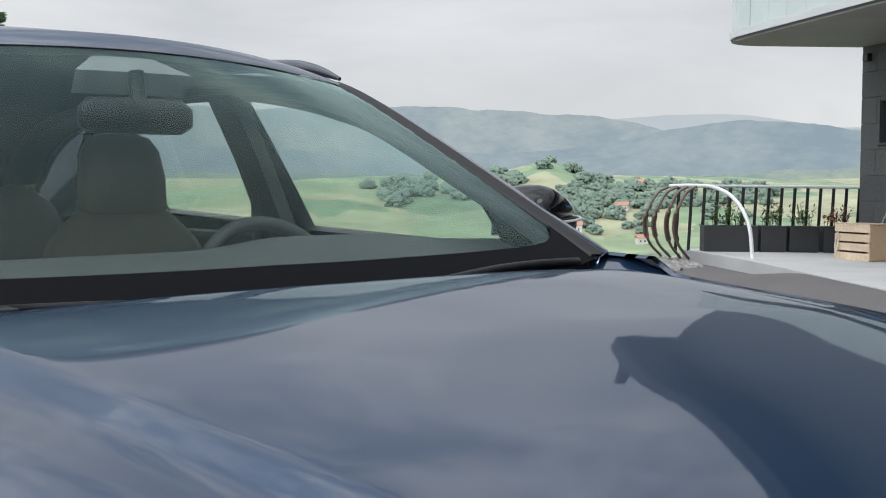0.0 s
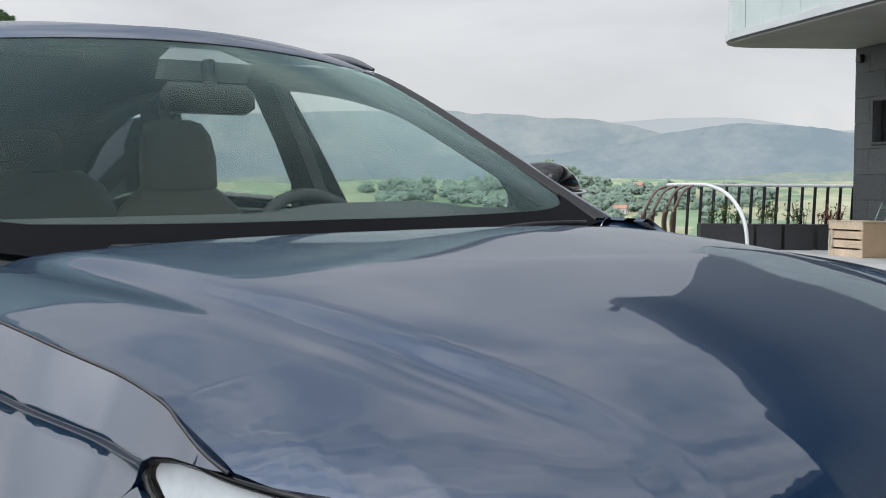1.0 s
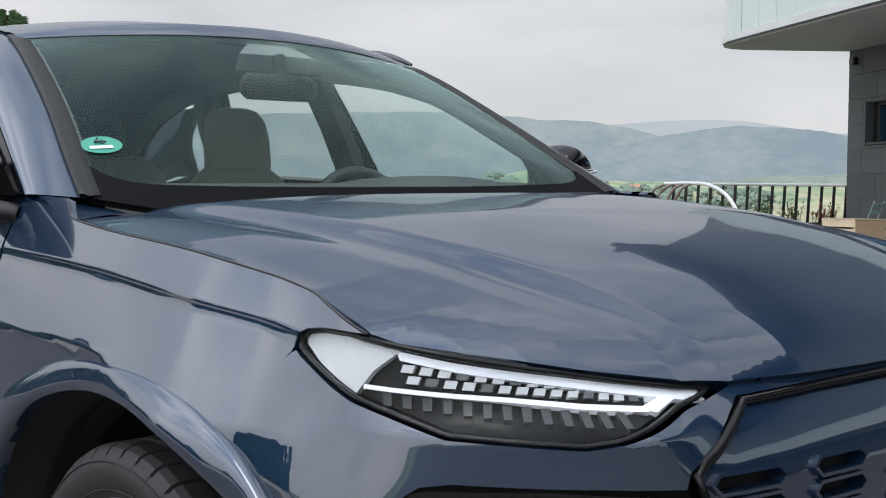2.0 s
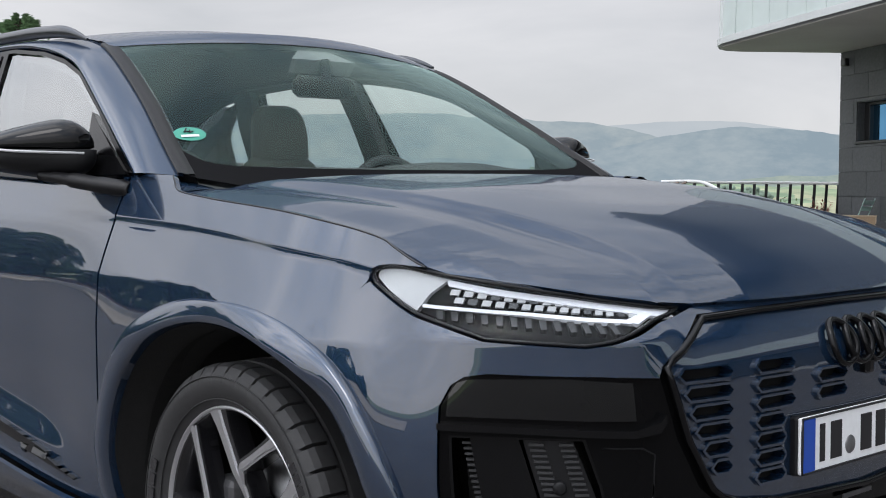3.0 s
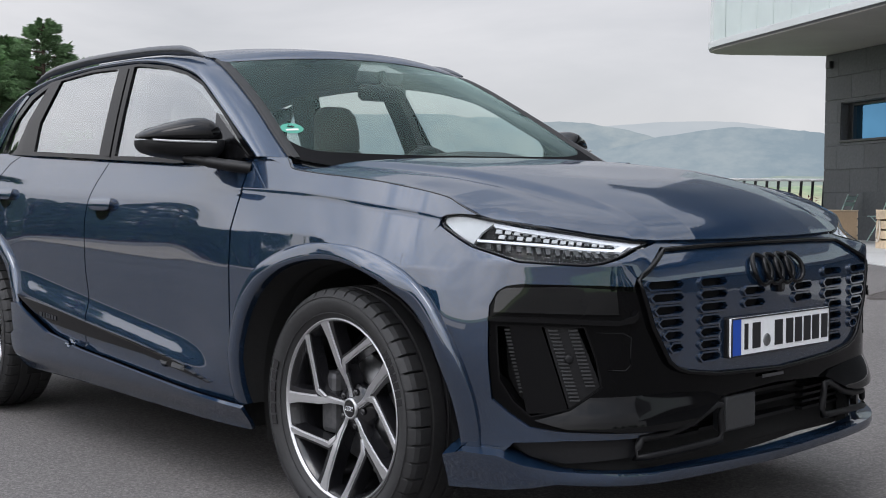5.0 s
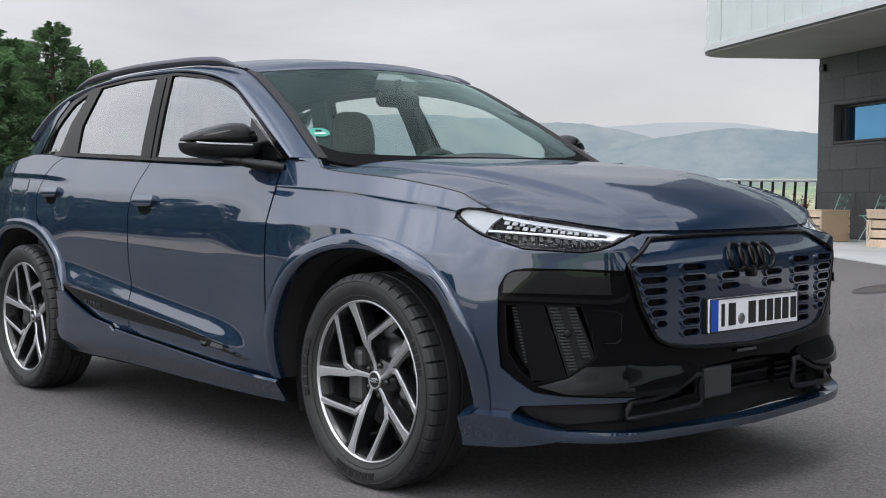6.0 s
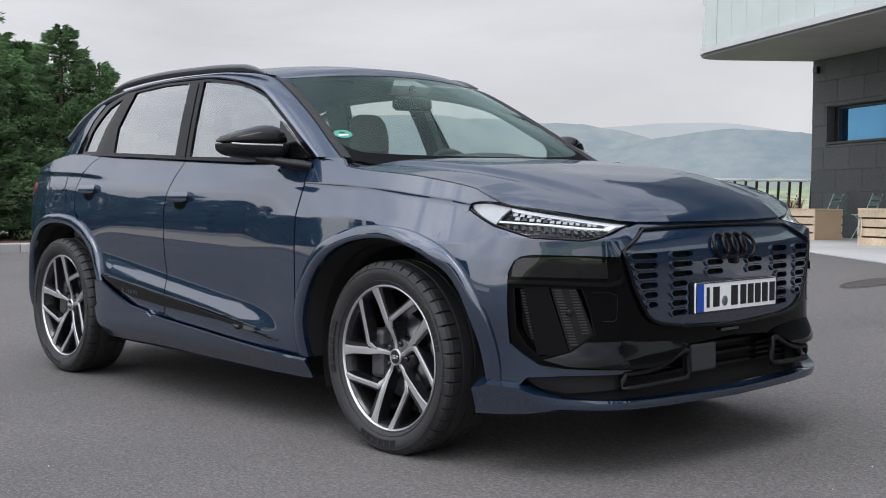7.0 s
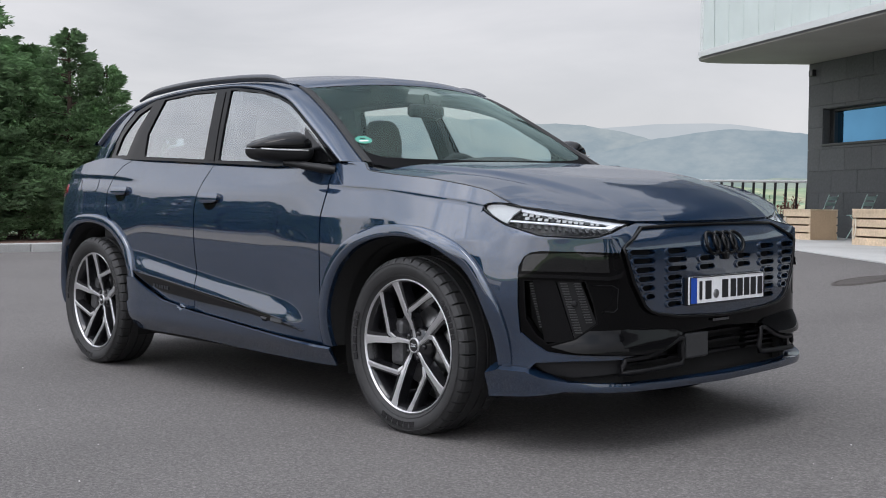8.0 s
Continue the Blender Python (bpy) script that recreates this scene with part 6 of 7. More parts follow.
def house(az, el, w, d, h, turn):
    x, y, z = valley_point(az, el)
    ho = thing("house", "white farmhouse with an orange tiled roof, far down the valley", "house", "houses in the valley", at=pose(x, y, z - 0.5, 0, 0, turn))
    wall_part = part("wall", boxes(((w, d, h + 0.5), (0, 0, (h + 0.5) / 2))), HOUSE_WALL, ho)
    o, t = 0.5, h + 0.5
    rv = [(-w / 2 - o, -d / 2 - o, t - 0.2), (w / 2 + o, -d / 2 - o, t - 0.2), (w / 2 + o, d / 2 + o, t - 0.2), (-w / 2 - o, d / 2 + o, t - 0.2), (-w / 2 - o, 0, t + d * 0.32), (w / 2 + o, 0, t + d * 0.32)]
    part("roof", mesh_of("roof", rv, [(0, 1, 5, 4), (2, 3, 4, 5), (0, 4, 3), (1, 2, 5), (3, 2, 1, 0)], False), HOUSE_ROOF, ho)
    for k in (-0.3, 0.05, 0.32):
        part("window", boxes(((0.9, 0.06, 1.2), (k * w, -d / 2 - 0.01, h * 0.55))), TRIM_DARK, ho)


house(132.56, -1.80, 11, 8, 5, 40)
house(129.53, 0.33, 8, 6, 5, 25)
house(129.33, -2.3, 8, 6, 4, 60)
house(130.3, -0.75, 9, 7, 4, 30)


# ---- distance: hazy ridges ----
# Unlit glowing hills: the distance haze is painted into the emission colours.
def painted_haze(name, low, high, size):
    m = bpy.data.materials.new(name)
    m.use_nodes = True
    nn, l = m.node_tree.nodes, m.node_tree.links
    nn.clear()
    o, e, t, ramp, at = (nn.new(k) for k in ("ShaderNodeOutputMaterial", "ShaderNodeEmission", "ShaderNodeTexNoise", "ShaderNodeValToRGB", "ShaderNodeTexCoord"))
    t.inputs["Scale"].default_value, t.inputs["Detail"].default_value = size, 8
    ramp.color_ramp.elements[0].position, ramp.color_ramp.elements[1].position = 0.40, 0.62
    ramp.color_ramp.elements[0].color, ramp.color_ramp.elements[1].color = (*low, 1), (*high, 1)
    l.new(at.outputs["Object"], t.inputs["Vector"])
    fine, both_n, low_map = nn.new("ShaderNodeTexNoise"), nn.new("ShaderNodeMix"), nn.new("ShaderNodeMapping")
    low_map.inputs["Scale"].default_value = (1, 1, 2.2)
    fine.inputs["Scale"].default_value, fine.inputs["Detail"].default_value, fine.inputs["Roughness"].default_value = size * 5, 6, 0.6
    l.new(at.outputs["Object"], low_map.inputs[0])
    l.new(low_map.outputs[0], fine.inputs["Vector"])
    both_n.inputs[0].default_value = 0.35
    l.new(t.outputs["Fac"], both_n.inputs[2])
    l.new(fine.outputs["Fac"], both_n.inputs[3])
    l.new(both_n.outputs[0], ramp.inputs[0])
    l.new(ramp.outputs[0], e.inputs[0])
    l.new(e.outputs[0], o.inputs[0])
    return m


def ridge(name, r, tops, foot, mat, rough, seed, label):
    """A far range of hills as a leaning sheet, its skyline through the given bearings and heights in degrees."""
    az = np.linspace(tops[0][0], tops[-1][0], 400)
    el = np.interp(az, *np.array(tops).T)
    el = sum(np.interp(az + d, *np.array(tops).T) for d in (-1.2, -0.6, 0, 0.6, 1.2)) / 5
    bump = np.array([sum(noise.noise((a * f, seed, 3.1 * f)) / f ** 0.9 for f in (0.35, 0.9, 2.3, 6.0, 14.0)) for a in az])
    el = el + rough * bump
    rows = []
    for t in np.linspace(0, 1, 14):
        e = foot + (el - foot) * t
        rad = r * (1 + 0.10 * t)
        rows.append(np.stack([rad * np.cos(np.radians(az)), rad * np.sin(np.radians(az)), 1.1 + rad * np.tan(np.radians(e))], -1))
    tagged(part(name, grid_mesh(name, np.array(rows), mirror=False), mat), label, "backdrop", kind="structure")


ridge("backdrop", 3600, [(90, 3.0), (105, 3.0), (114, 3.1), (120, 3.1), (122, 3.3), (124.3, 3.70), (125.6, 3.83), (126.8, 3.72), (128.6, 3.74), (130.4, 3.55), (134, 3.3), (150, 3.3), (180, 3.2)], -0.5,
      painted_haze("pale_far_ridge", (0.50, 0.565, 0.60), (0.54, 0.60, 0.63), 0.0030), 0.035, 1.7, "pale blue wooded ridge in haze")
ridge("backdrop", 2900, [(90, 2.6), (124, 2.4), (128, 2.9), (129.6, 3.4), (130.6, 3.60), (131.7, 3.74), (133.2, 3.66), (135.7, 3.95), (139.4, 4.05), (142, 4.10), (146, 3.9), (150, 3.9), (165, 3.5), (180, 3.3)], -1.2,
      painted_haze("blue_left_ridge", (0.315, 0.400, 0.445), (0.43, 0.50, 0.515), 0.0065), 0.065, 4.1, "blue-grey wooded hills in haze")
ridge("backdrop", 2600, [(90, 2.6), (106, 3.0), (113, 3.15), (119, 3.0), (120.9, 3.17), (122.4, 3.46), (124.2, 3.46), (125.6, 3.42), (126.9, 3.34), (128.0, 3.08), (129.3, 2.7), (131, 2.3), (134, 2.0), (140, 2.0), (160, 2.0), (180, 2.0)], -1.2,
      painted_haze("blue_mid_ridge", (0.285, 0.375, 0.43), (0.385, 0.465, 0.50), 0.0065), 0.065, 7.3, "blue-grey wooded hills in haze")
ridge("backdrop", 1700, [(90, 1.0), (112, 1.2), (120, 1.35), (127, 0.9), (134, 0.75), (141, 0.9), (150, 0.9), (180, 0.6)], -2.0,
      painted_haze("green_haze_slope", (0.28, 0.375, 0.37), (0.43, 0.51, 0.44), 0.014), 0.06, 9.7, "hazy green slopes with fields")


# ---- trees ----
NEEDLE = material("dark_conifer_foliage", (0.15, 0.255, 0.120), 0.8, grain=0.4, grain_size=9, stain=0.4, stain_size=0.9, per_object=0.2)
BARK = material("brown_bark", (0.09, 0.065, 0.05), 0.9, grain=0.3, grain_size=18, bump=0.5, bump_size=30)


def conifer(seed, height, spread):
    """Trunk, limbs and a crown of some thousand small drooping sprays."""
    rnd = random.Random(seed)
    tree = thing("conifer", "dark green bushy conifer beside the forecourt", "tree", "conifers round the forecourt")
    tv, tf = tube([(0, 0, -0.3), (0.02, 0.01, height * 0.35), (-0.02, 0.02, height * 0.7), (0, 0, height * 0.97)], [0.13, 0.10, 0.06, 0.015], 8)
    part("trunk", mesh_of("trunk", tv, tf), BARK, tree)
    v, f, lv, lf = [], [], [], []
    for i in range(210):
        t = (i + rnd.random()) / 210
        z = height * (0.04 + 0.94 * t)
        reach = spread * (1 - t) ** 0.5 * rnd.uniform(0.72, 1.12) * (0.75 + 0.25 * min(1, t * 6)) + 0.08
        az = rnd.uniform(0, 6.283)
        dx, dy = math.cos(az), math.sin(az)
        lift = rnd.uniform(0.05, 0.45)
        if i % 3 == 0:
            bv, bf = tube([(0, 0, z), (dx * reach * 0.5, dy * reach * 0.5, z + lift * reach * 0.4), (dx * reach * 0.9, dy * reach * 0.9, z + lift * reach * 0.5)], [0.025, 0.016, 0.006], 4)
            k = len(lv)
            lv += list(bv)
            lf += [tuple(q + k for q in face) for face in bf]
        for j in range(120):
            u = rnd.uniform(0.25, 1.0) ** 0.6
            side = rnd.uniform(-0.22, 0.22) * reach
            c = Vector((dx * reach * u - dy * side, dy * reach * u + dx * side, z + lift * reach * 0.5 * u + rnd.uniform(-0.12, 0.08)))
            size = rnd.uniform(0.06, 0.14)
            out = Vector((dx + rnd.uniform(-0.5, 0.5), dy + rnd.uniform(-0.5, 0.5), rnd.uniform(-0.35, 0.55))).normalized()
            across = out.cross(Vector((rnd.uniform(-0.4, 0.4), rnd.uniform(-0.4, 0.4), 1))).normalized()
            up = out.cross(across)
            for w3 in (across, up):
                k = len(v)
                v += [tuple(c - out * size * 0.4), tuple(c + w3 * size * 0.17), tuple(c + out * size), tuple(c - w3 * size * 0.17)]
                f.append((k, k + 1, k + 2, k + 3))
    part("branching", mesh_of("branching", lv, lf), BARK, tree)
    part("crown", mesh_of("crown", v, f, False), NEEDLE, tree)
    return tree


kinds = [conifer(11, 5.2, 1.7), conifer(23, 4.6, 1.9), conifer(37, 5.8, 1.6)]
spots = []
rnd = random.Random(5)
for i in range(9):
    spots.append((-21.3 + rnd.uniform(-0.5, 0.5), -14.5 + 1.25 * i + rnd.uniform(-0.3, 0.3), rnd.uniform(0.75, 1.0)))
for i in range(15):
    spots.append((-20.9 + rnd.uniform(-0.5, 0.5) - 0.3 * (i % 2), -3.4 + 0.95 * i + rnd.uniform(-0.25, 0.25), rnd.uniform(0.80, 1.05) if i < 12 else 0.8 - 0.1 * (i - 11)))
for i in range(8):
    spots.append((-23.4 + rnd.uniform(-0.7, 0.7), -3.0 + 1.5 * i + rnd.uniform(-0.5, 0.5), rnd.uniform(0.95, 1.15)))
for i in range(11):
    spots.append((-21.3 + rnd.uniform(-0.6, 0.6), -21.2 - 1.2 * i + rnd.uniform(-0.4, 0.4), rnd.uniform(0.95, 1.2) * (0.6 + 0.2 * min(i, 2))))
for i in range(12):
    spots.append((-26.0 + rnd.uniform(-0.8, 0.8), -24.0 - 1.6 * i + rnd.uniform(-0.4, 0.4), rnd.uniform(1.3, 1.55)))
for i in range(5):
    spots.append((-20 + 1.45 * i + rnd.uniform(-0.5, 0.5), -21.5 + rnd.uniform(-0.8, 0.8) - 0.15 * i, rnd.uniform(0.70, 0.95)))
for i in range(10):
    spots.append((31 + rnd.uniform(-1, 1), -6 + 2.9 * i + rnd.uniform(-0.8, 0.8), rnd.uniform(0.6, 0.8)))
for i, (x, y, k) in enumerate(spots):
    here = pose(x, y, 0.0, 0, 0, rnd.uniform(0, 360)) @ Matrix.Diagonal((k, k, k, 1))
    if i < 3:
        kinds[i].matrix_basis = here
    else:
        c = copy_thing(kinds[i % 3], pose(x, y, 0.0, 0, 0, rnd.uniform(0, 360)))
        c.scale = (k, k, k * rnd.uniform(0.92, 1.08))

# mulch bed and kerb stones in front of the trees
tagged(part("planting_bed", boxes(((7.0, 34, 0.16), (-21.8, -3.0, 0.05), 0.02)), SOIL), "brown mulch bed under the conifers", "planting bed", kind="structure")
tagged(part("planting_bed", boxes(((7, 16.0, 0.16), (-21.8, -28.05, 0.05), 0.02)), SOIL), "brown mulch bed under the conifers", "planting bed", kind="structure")
stone = boxes(((0.24, 0.985, 0.22), (0, 0, 0.05), 0.02))
stone_me = bpy.data.meshes.new("kerb_stone")
stone.to_mesh(stone_me)
stone.free()
stone_me.materials.append(KERB)
for i in range(22):
    tagged(new("kerb_stone", stone_me), "pale grey kerb stone along the bed", "kerb", "kerb stones").matrix_basis = pose(-18.1, -12.4 + i, 0.0)
tagged(part("pavement", boxes(((26, 11.0, 0.10), (-13.0, -12.4, 0.0), 0.02)), SANDY), "pale sandy concrete pavement along the forecourt", "pavement", kind="structure")


# ---- terrace ----
TZ = 0.36
terrace = [(-12.35, 16.55), (-9.45, 14.35), (-5.4, 10.85), (-2.4, 8.05), (1.5, 4.6), (7.5, 6.0), (9.0, 12.0), (-8.0, 22.0), (-10.6, 20.4)]
bm = bmesh.new()
ring = [bm.verts.new((x, y, TZ)) for x, y in terrace]
face = bm.faces.new(ring)
ext = bmesh.ops.extrude_face_region(bm, geom=[face])
for q in ext["geom"]:
    if isinstance(q, bmesh.types.BMVert):
        q.co.z -= 0.75
bmesh.ops.recalc_face_normals(bm, faces=bm.faces)
bmesh.ops.bevel(bm, geom=[e for e in bm.edges if all(abs(q.co.z - TZ) < 1e-4 for q in e.verts)], offset=0.012, segments=2, profile=0.5, affect="EDGES")
tagged(part("terrace", bm, CONCRETE), "pale concrete terrace, a low step above the asphalt", "terrace", kind="structure")
# rubble at the foot of the terrace's corner
rnd = random.Random(8)
for i in range(46):
    t = rnd.random()
    bm = bmesh.new()
    bmesh.ops.create_icosphere(bm, subdivisions=1, radius=1)
    sx = rnd.uniform(0.09, 0.22)
    for q in bm.verts:
        q.co *= 1 + rnd.uniform(-0.22, 0.22)
        q.co.x *= sx
        q.co.y *= sx * rnd.uniform(0.7, 1.0)
        q.co.z *= sx * 0.6
    x, y = -12.6 + 1.9 * t + rnd.uniform(-0.5, 0.1), 16.55 - 1.6 * t + rnd.uniform(-0.7, -0.05)
    tagged(part("rubble_stone", bm, RUBBLE), "rough grey stone at the terrace edge", "stone", "stones at the terrace edge").matrix_basis = pose(x, y, 0.03 + 0.16 * rnd.random(), 0, 0, rnd.uniform(0, 180))


# ---- building ----
WALL_TILE = material("dark_grey_stone_tile", (0.062, 0.066, 0.070), 0.6, grain=0.18, grain_size=25, stain=0.12, stain_size=1.4, bump=0.2, bump_size=70, per_object=0.12)
SOFFIT = material("grey_soffit_render", (0.27, 0.26, 0.24), 0.8, grain=0.06, grain_size=40, stain=0.10, stain_size=0.9)
UPPER_RENDER = material("mid_grey_render", (0.19, 0.195, 0.20), 0.8, grain=0.06, grain_size=40, stain=0.08, stain_size=0.9)
WHITE_METAL = material("white_fascia_metal", (0.56, 0.58, 0.58), 0.4, grain=0.03, grain_size=30, stain=0.05, stain_size=1.0)
# The window's reflection of blue sky is painted in as a mirror tint.
BLUE_GLASS = material("painted_blue_sky_glass", (0.10, 0.30, 0.50), 0.04, 1.0, stain=0.12, stain_size=0.6)
PALE_GLASS = material("pale_green_panel_glass", (0.52, 0.60, 0.58), 0.10, coat=1.0, stain=0.06, stain_size=1.5)
BLACK_METAL = material("black_powder_coat", (0.012, 0.013, 0.014), 0.4, grain=0.1, grain_size=50)
CORNER = Vector((-9.7, 18.0, TZ))
ALONG = Vector((0.884, -0.468, 0)).normalized()
OUT = Vector((-0.468, -0.884, 0)).normalized()
BUILD = Matrix.Translation(CORNER) @ Matrix((ALONG, -OUT, Vector((0, 0, 1)))).transposed().to_4x4()


def placed(ob, x=0, y=0, z=0, turn=0):
    """Sets a thing into the building's own axes: x along its front wall, y into it, z above the terrace."""
    ob.matrix_basis = BUILD @ pose(x, y, z, 0, 0, turn)
    return ob


WIN_X0, WIN_X1, WIN_Z0, WIN_Z1, EAVE = 0.55, 9.0, 1.86, 2.56, 3.52
building = placed(thing("building", "modern building with dark grey stone walls and a deep overhang", "building"))
# unseen far length of the front is added to darken the car nose's reflections
house_wall = part("wall", boxes(((WIN_X0, 0.30, EAVE), (WIN_X0 / 2, 0.17, EAVE / 2)), ((30 - WIN_X1, 0.30, EAVE), ((30 + WIN_X1) / 2, 0.17, EAVE / 2)),
                          ((WIN_X1 - WIN_X0, 0.30, WIN_Z0), ((WIN_X0 + WIN_X1) / 2, 0.17, WIN_Z0 / 2)), ((WIN_X1 - WIN_X0, 0.30, EAVE - WIN_Z1), ((WIN_X0 + WIN_X1) / 2, 0.17, (EAVE + WIN_Z1) / 2)),
                          ((0.30, 9, EAVE), (0.17, 4.83, EAVE / 2)), ((30, 0.3, EAVE), (15, 9.2, EAVE / 2)), ((0.3, 9, EAVE), (29.85, 4.7, EAVE / 2))), WALL_TILE, building, "dark grey stone wall")
win = part("window", boxes(((WIN_X1 - WIN_X0, 0.02, WIN_Z1 - WIN_Z0), ((WIN_X0 + WIN_X1) / 2, 0.24, (WIN_Z0 + WIN_Z1) / 2))), BLUE_GLASS, building, "long strip window with a blue sky reflection put into its colour")
part("window_frame", boxes(((0.16, 0.10, WIN_Z1 - WIN_Z0), (WIN_X0 + 0.08, 0.20, (WIN_Z0 + WIN_Z1) / 2), 0.01)), BLACK_METAL, win)
part("window_frame", boxes(((WIN_X1 - WIN_X0, 0.09, 0.05), ((WIN_X0 + WIN_X1) / 2, 0.20, WIN_Z1 - 0.025), 0.01)), BLACK_METAL, win)
part("window_sill", boxes(((WIN_X1 - WIN_X0 + 0.1, 0.28, 0.05), ((WIN_X0 + WIN_X1) / 2, 0.12, WIN_Z0 - 0.02), 0.01)), BLACK_METAL, win)
for x in (3.2, 5.9):
    part("mullion", boxes(((0.05, 0.06, WIN_Z1 - WIN_Z0), (x, 0.20, (WIN_Z0 + WIN_Z1) / 2), 0.008)), BLACK_METAL, win)
# the overhanging upper floor: soffit, fascia, glass parapet, and the storey behind it
slab_plan = [(-0.02, 3.0), (-0.05, 0.1), (-0.45, -1.80), (-0.42, -2.10), (-0.25, -2.33), (0.1, -2.43), (0.6, -2.45), (30, -2.45), (30, 3.0)]


def slab(plan, z0, z1):
    b = bmesh.new()
    low = [b.verts.new((x, y, z0)) for x, y in plan]
    b.faces.new(low)
    res = bmesh.ops.extrude_face_region(b, geom=list(b.faces))
    for q in res["geom"]:
        if isinstance(q, bmesh.types.BMVert):
            q.co.z = z1
    bmesh.ops.recalc_face_normals(b, faces=b.faces)
    return b


edge_plan = [(-0.45, -1.80), (-0.42, -2.10), (-0.25, -2.33), (0.1, -2.43), (0.6, -2.45), (30, -2.45)]
part("soffit", slab(slab_plan, EAVE, EAVE + 0.10), SOFFIT, building, "grey rendered underside of the overhang")
part("drip_edge", slab([(x * 1.0 - 0.01 * (x < 1), y - 0.012) for x, y in slab_plan], EAVE + 0.02, EAVE + 0.055), BLACK_METAL, building)
part("fascia", slab([(x - 0.03 * (x < 1), y - 0.03) for x, y in slab_plan], EAVE + 0.055, EAVE + 0.17), WHITE_METAL, building, "white metal fascia")
for i in range(50):
    x0 = 0.62 + 0.58 * i
    part("glass_panel", boxes(((0.572, 0.02, 1.36), (x0 + 0.29, -2.44, EAVE + 0.85), 0.004)), PALE_GLASS, building, "pale glass parapet panel")
for (x0, y0), (x1, y1) in zip(edge_plan[:4], edge_plan[1:5]):
    ln, a = math.hypot(x1 - x0, y1 - y0), math.atan2(y1 - y0, x1 - x0)
    part("glass_panel", boxes(((ln, 0.02, 1.36), ((x0 + x1) / 2, (y0 + y1) / 2 + 0.01, EAVE + 0.85), 0.0, Matrix.Rotation(a, 3, "Z"))), PALE_GLASS, building, "pale glass parapet panel")
part("upper_wall", boxes(((30.5, 7.2, 4.7), (14.85, 1.9, EAVE + 2.6))), UPPER_RENDER, building, "grey rendered upper storey")
part("roof", slab([(x - 0.9 * (x < 1), y - 0.3 * (y < 0)) for x, y in slab_plan], EAVE + 4.9, EAVE + 5.25), BLACK_METAL, building, "dark flat roof slab")
part("flue", boxes(((0.20, 0.20, 0.8), (-0.7, -2.4, EAVE + 5.6), 0.02)), BLACK_METAL, building)
part("wall_lamp", boxes(((0.16, 0.10, 0.14), (0.18, -0.04, EAVE - 0.20), 0.02)), BLACK_METAL, building, "small black wall lamp")
# stone tiles in courses
tile_sets = {}
for row in range(8):
    z0 = 0.44 * row
    x = -0.012
    first_w = 0.45 if row % 2 else 0.9
    while x < 7.6:
        wide = first_w if x < 0 else 0.9
        x1 = x + wide
        z1 = min(z0 + 0.44, EAVE - 0.005)
        pieces = [(x, x1, z0, z1)]
        if x1 > WIN_X0 and z1 > WIN_Z0 - 0.05 and z0 < WIN_Z1:
            pieces = [p for p in ((x, min(x1, WIN_X0 - 0.01), z0, z1), (max(x, WIN_X0 - 0.01), x1, z0, WIN_Z0 - 0.05), (max(x, WIN_X0 - 0.01), x1, WIN_Z1 + 0.01, z1)) if p[1] - p[0] > 0.03 and p[3] - p[2] > 0.03]
        for a, b, c, d in pieces:
            key = (round(b - a, 3), round(d - c, 3))
            if key not in tile_sets:
                tb = boxes(((key[0] - 0.006, 0.03, key[1] - 0.006), (0, 0, 0), 0.002, None, 1))
                tme = bpy.data.meshes.new("tile")
                tb.to_mesh(tme)
                tb.free()
                tme.materials.append(WALL_TILE)
                tile_sets[key] = tme
            o = new("tile", tile_sets[key])
            o.parent = house_wall
            o.location = ((a + b) / 2, 0.008, (c + d) / 2)
        x = x1

# ---- fence, handrail and hoops ----
WHITE_STEEL = material("white_painted_steel", (0.66, 0.67, 0.67), 0.35, grain=0.04, grain_size=30)
BRONZE = material("brown_lacquered_steel", (0.13, 0.095, 0.075), 0.4, 0.5, grain=0.15, grain_size=20)
F0, F1 = Vector((-12.25, 16.05, TZ)), Vector((-9.95, 18.55, TZ))
fence = thing("fence", "black post fence with a white top rail at the terrace edge", "fence", at=Matrix.Translation(F0))
span = F1 - F0
tv, tf = tube([(0, 0, 1.13), tuple(span * 0.5 + Vector((0, 0, 1.13))), tuple(span + Vector((0, 0, 1.13)))], 0.028, 8)
part("top_rail", mesh_of("top_rail", tv, tf), WHITE_STEEL, fence)
for i in range(15):
    at = span * ((i + 0.6) / 15)
    b = boxes(((0.055, 0.02, 1.14), (at.x, at.y, 0.55), 0.004, Matrix.Rotation(math.atan2(span.y, span.x), 3, "Z") @ Matrix.Rotation(radians(2.5), 3, "Y")))
    part("post", b, BLACK_METAL, fence)
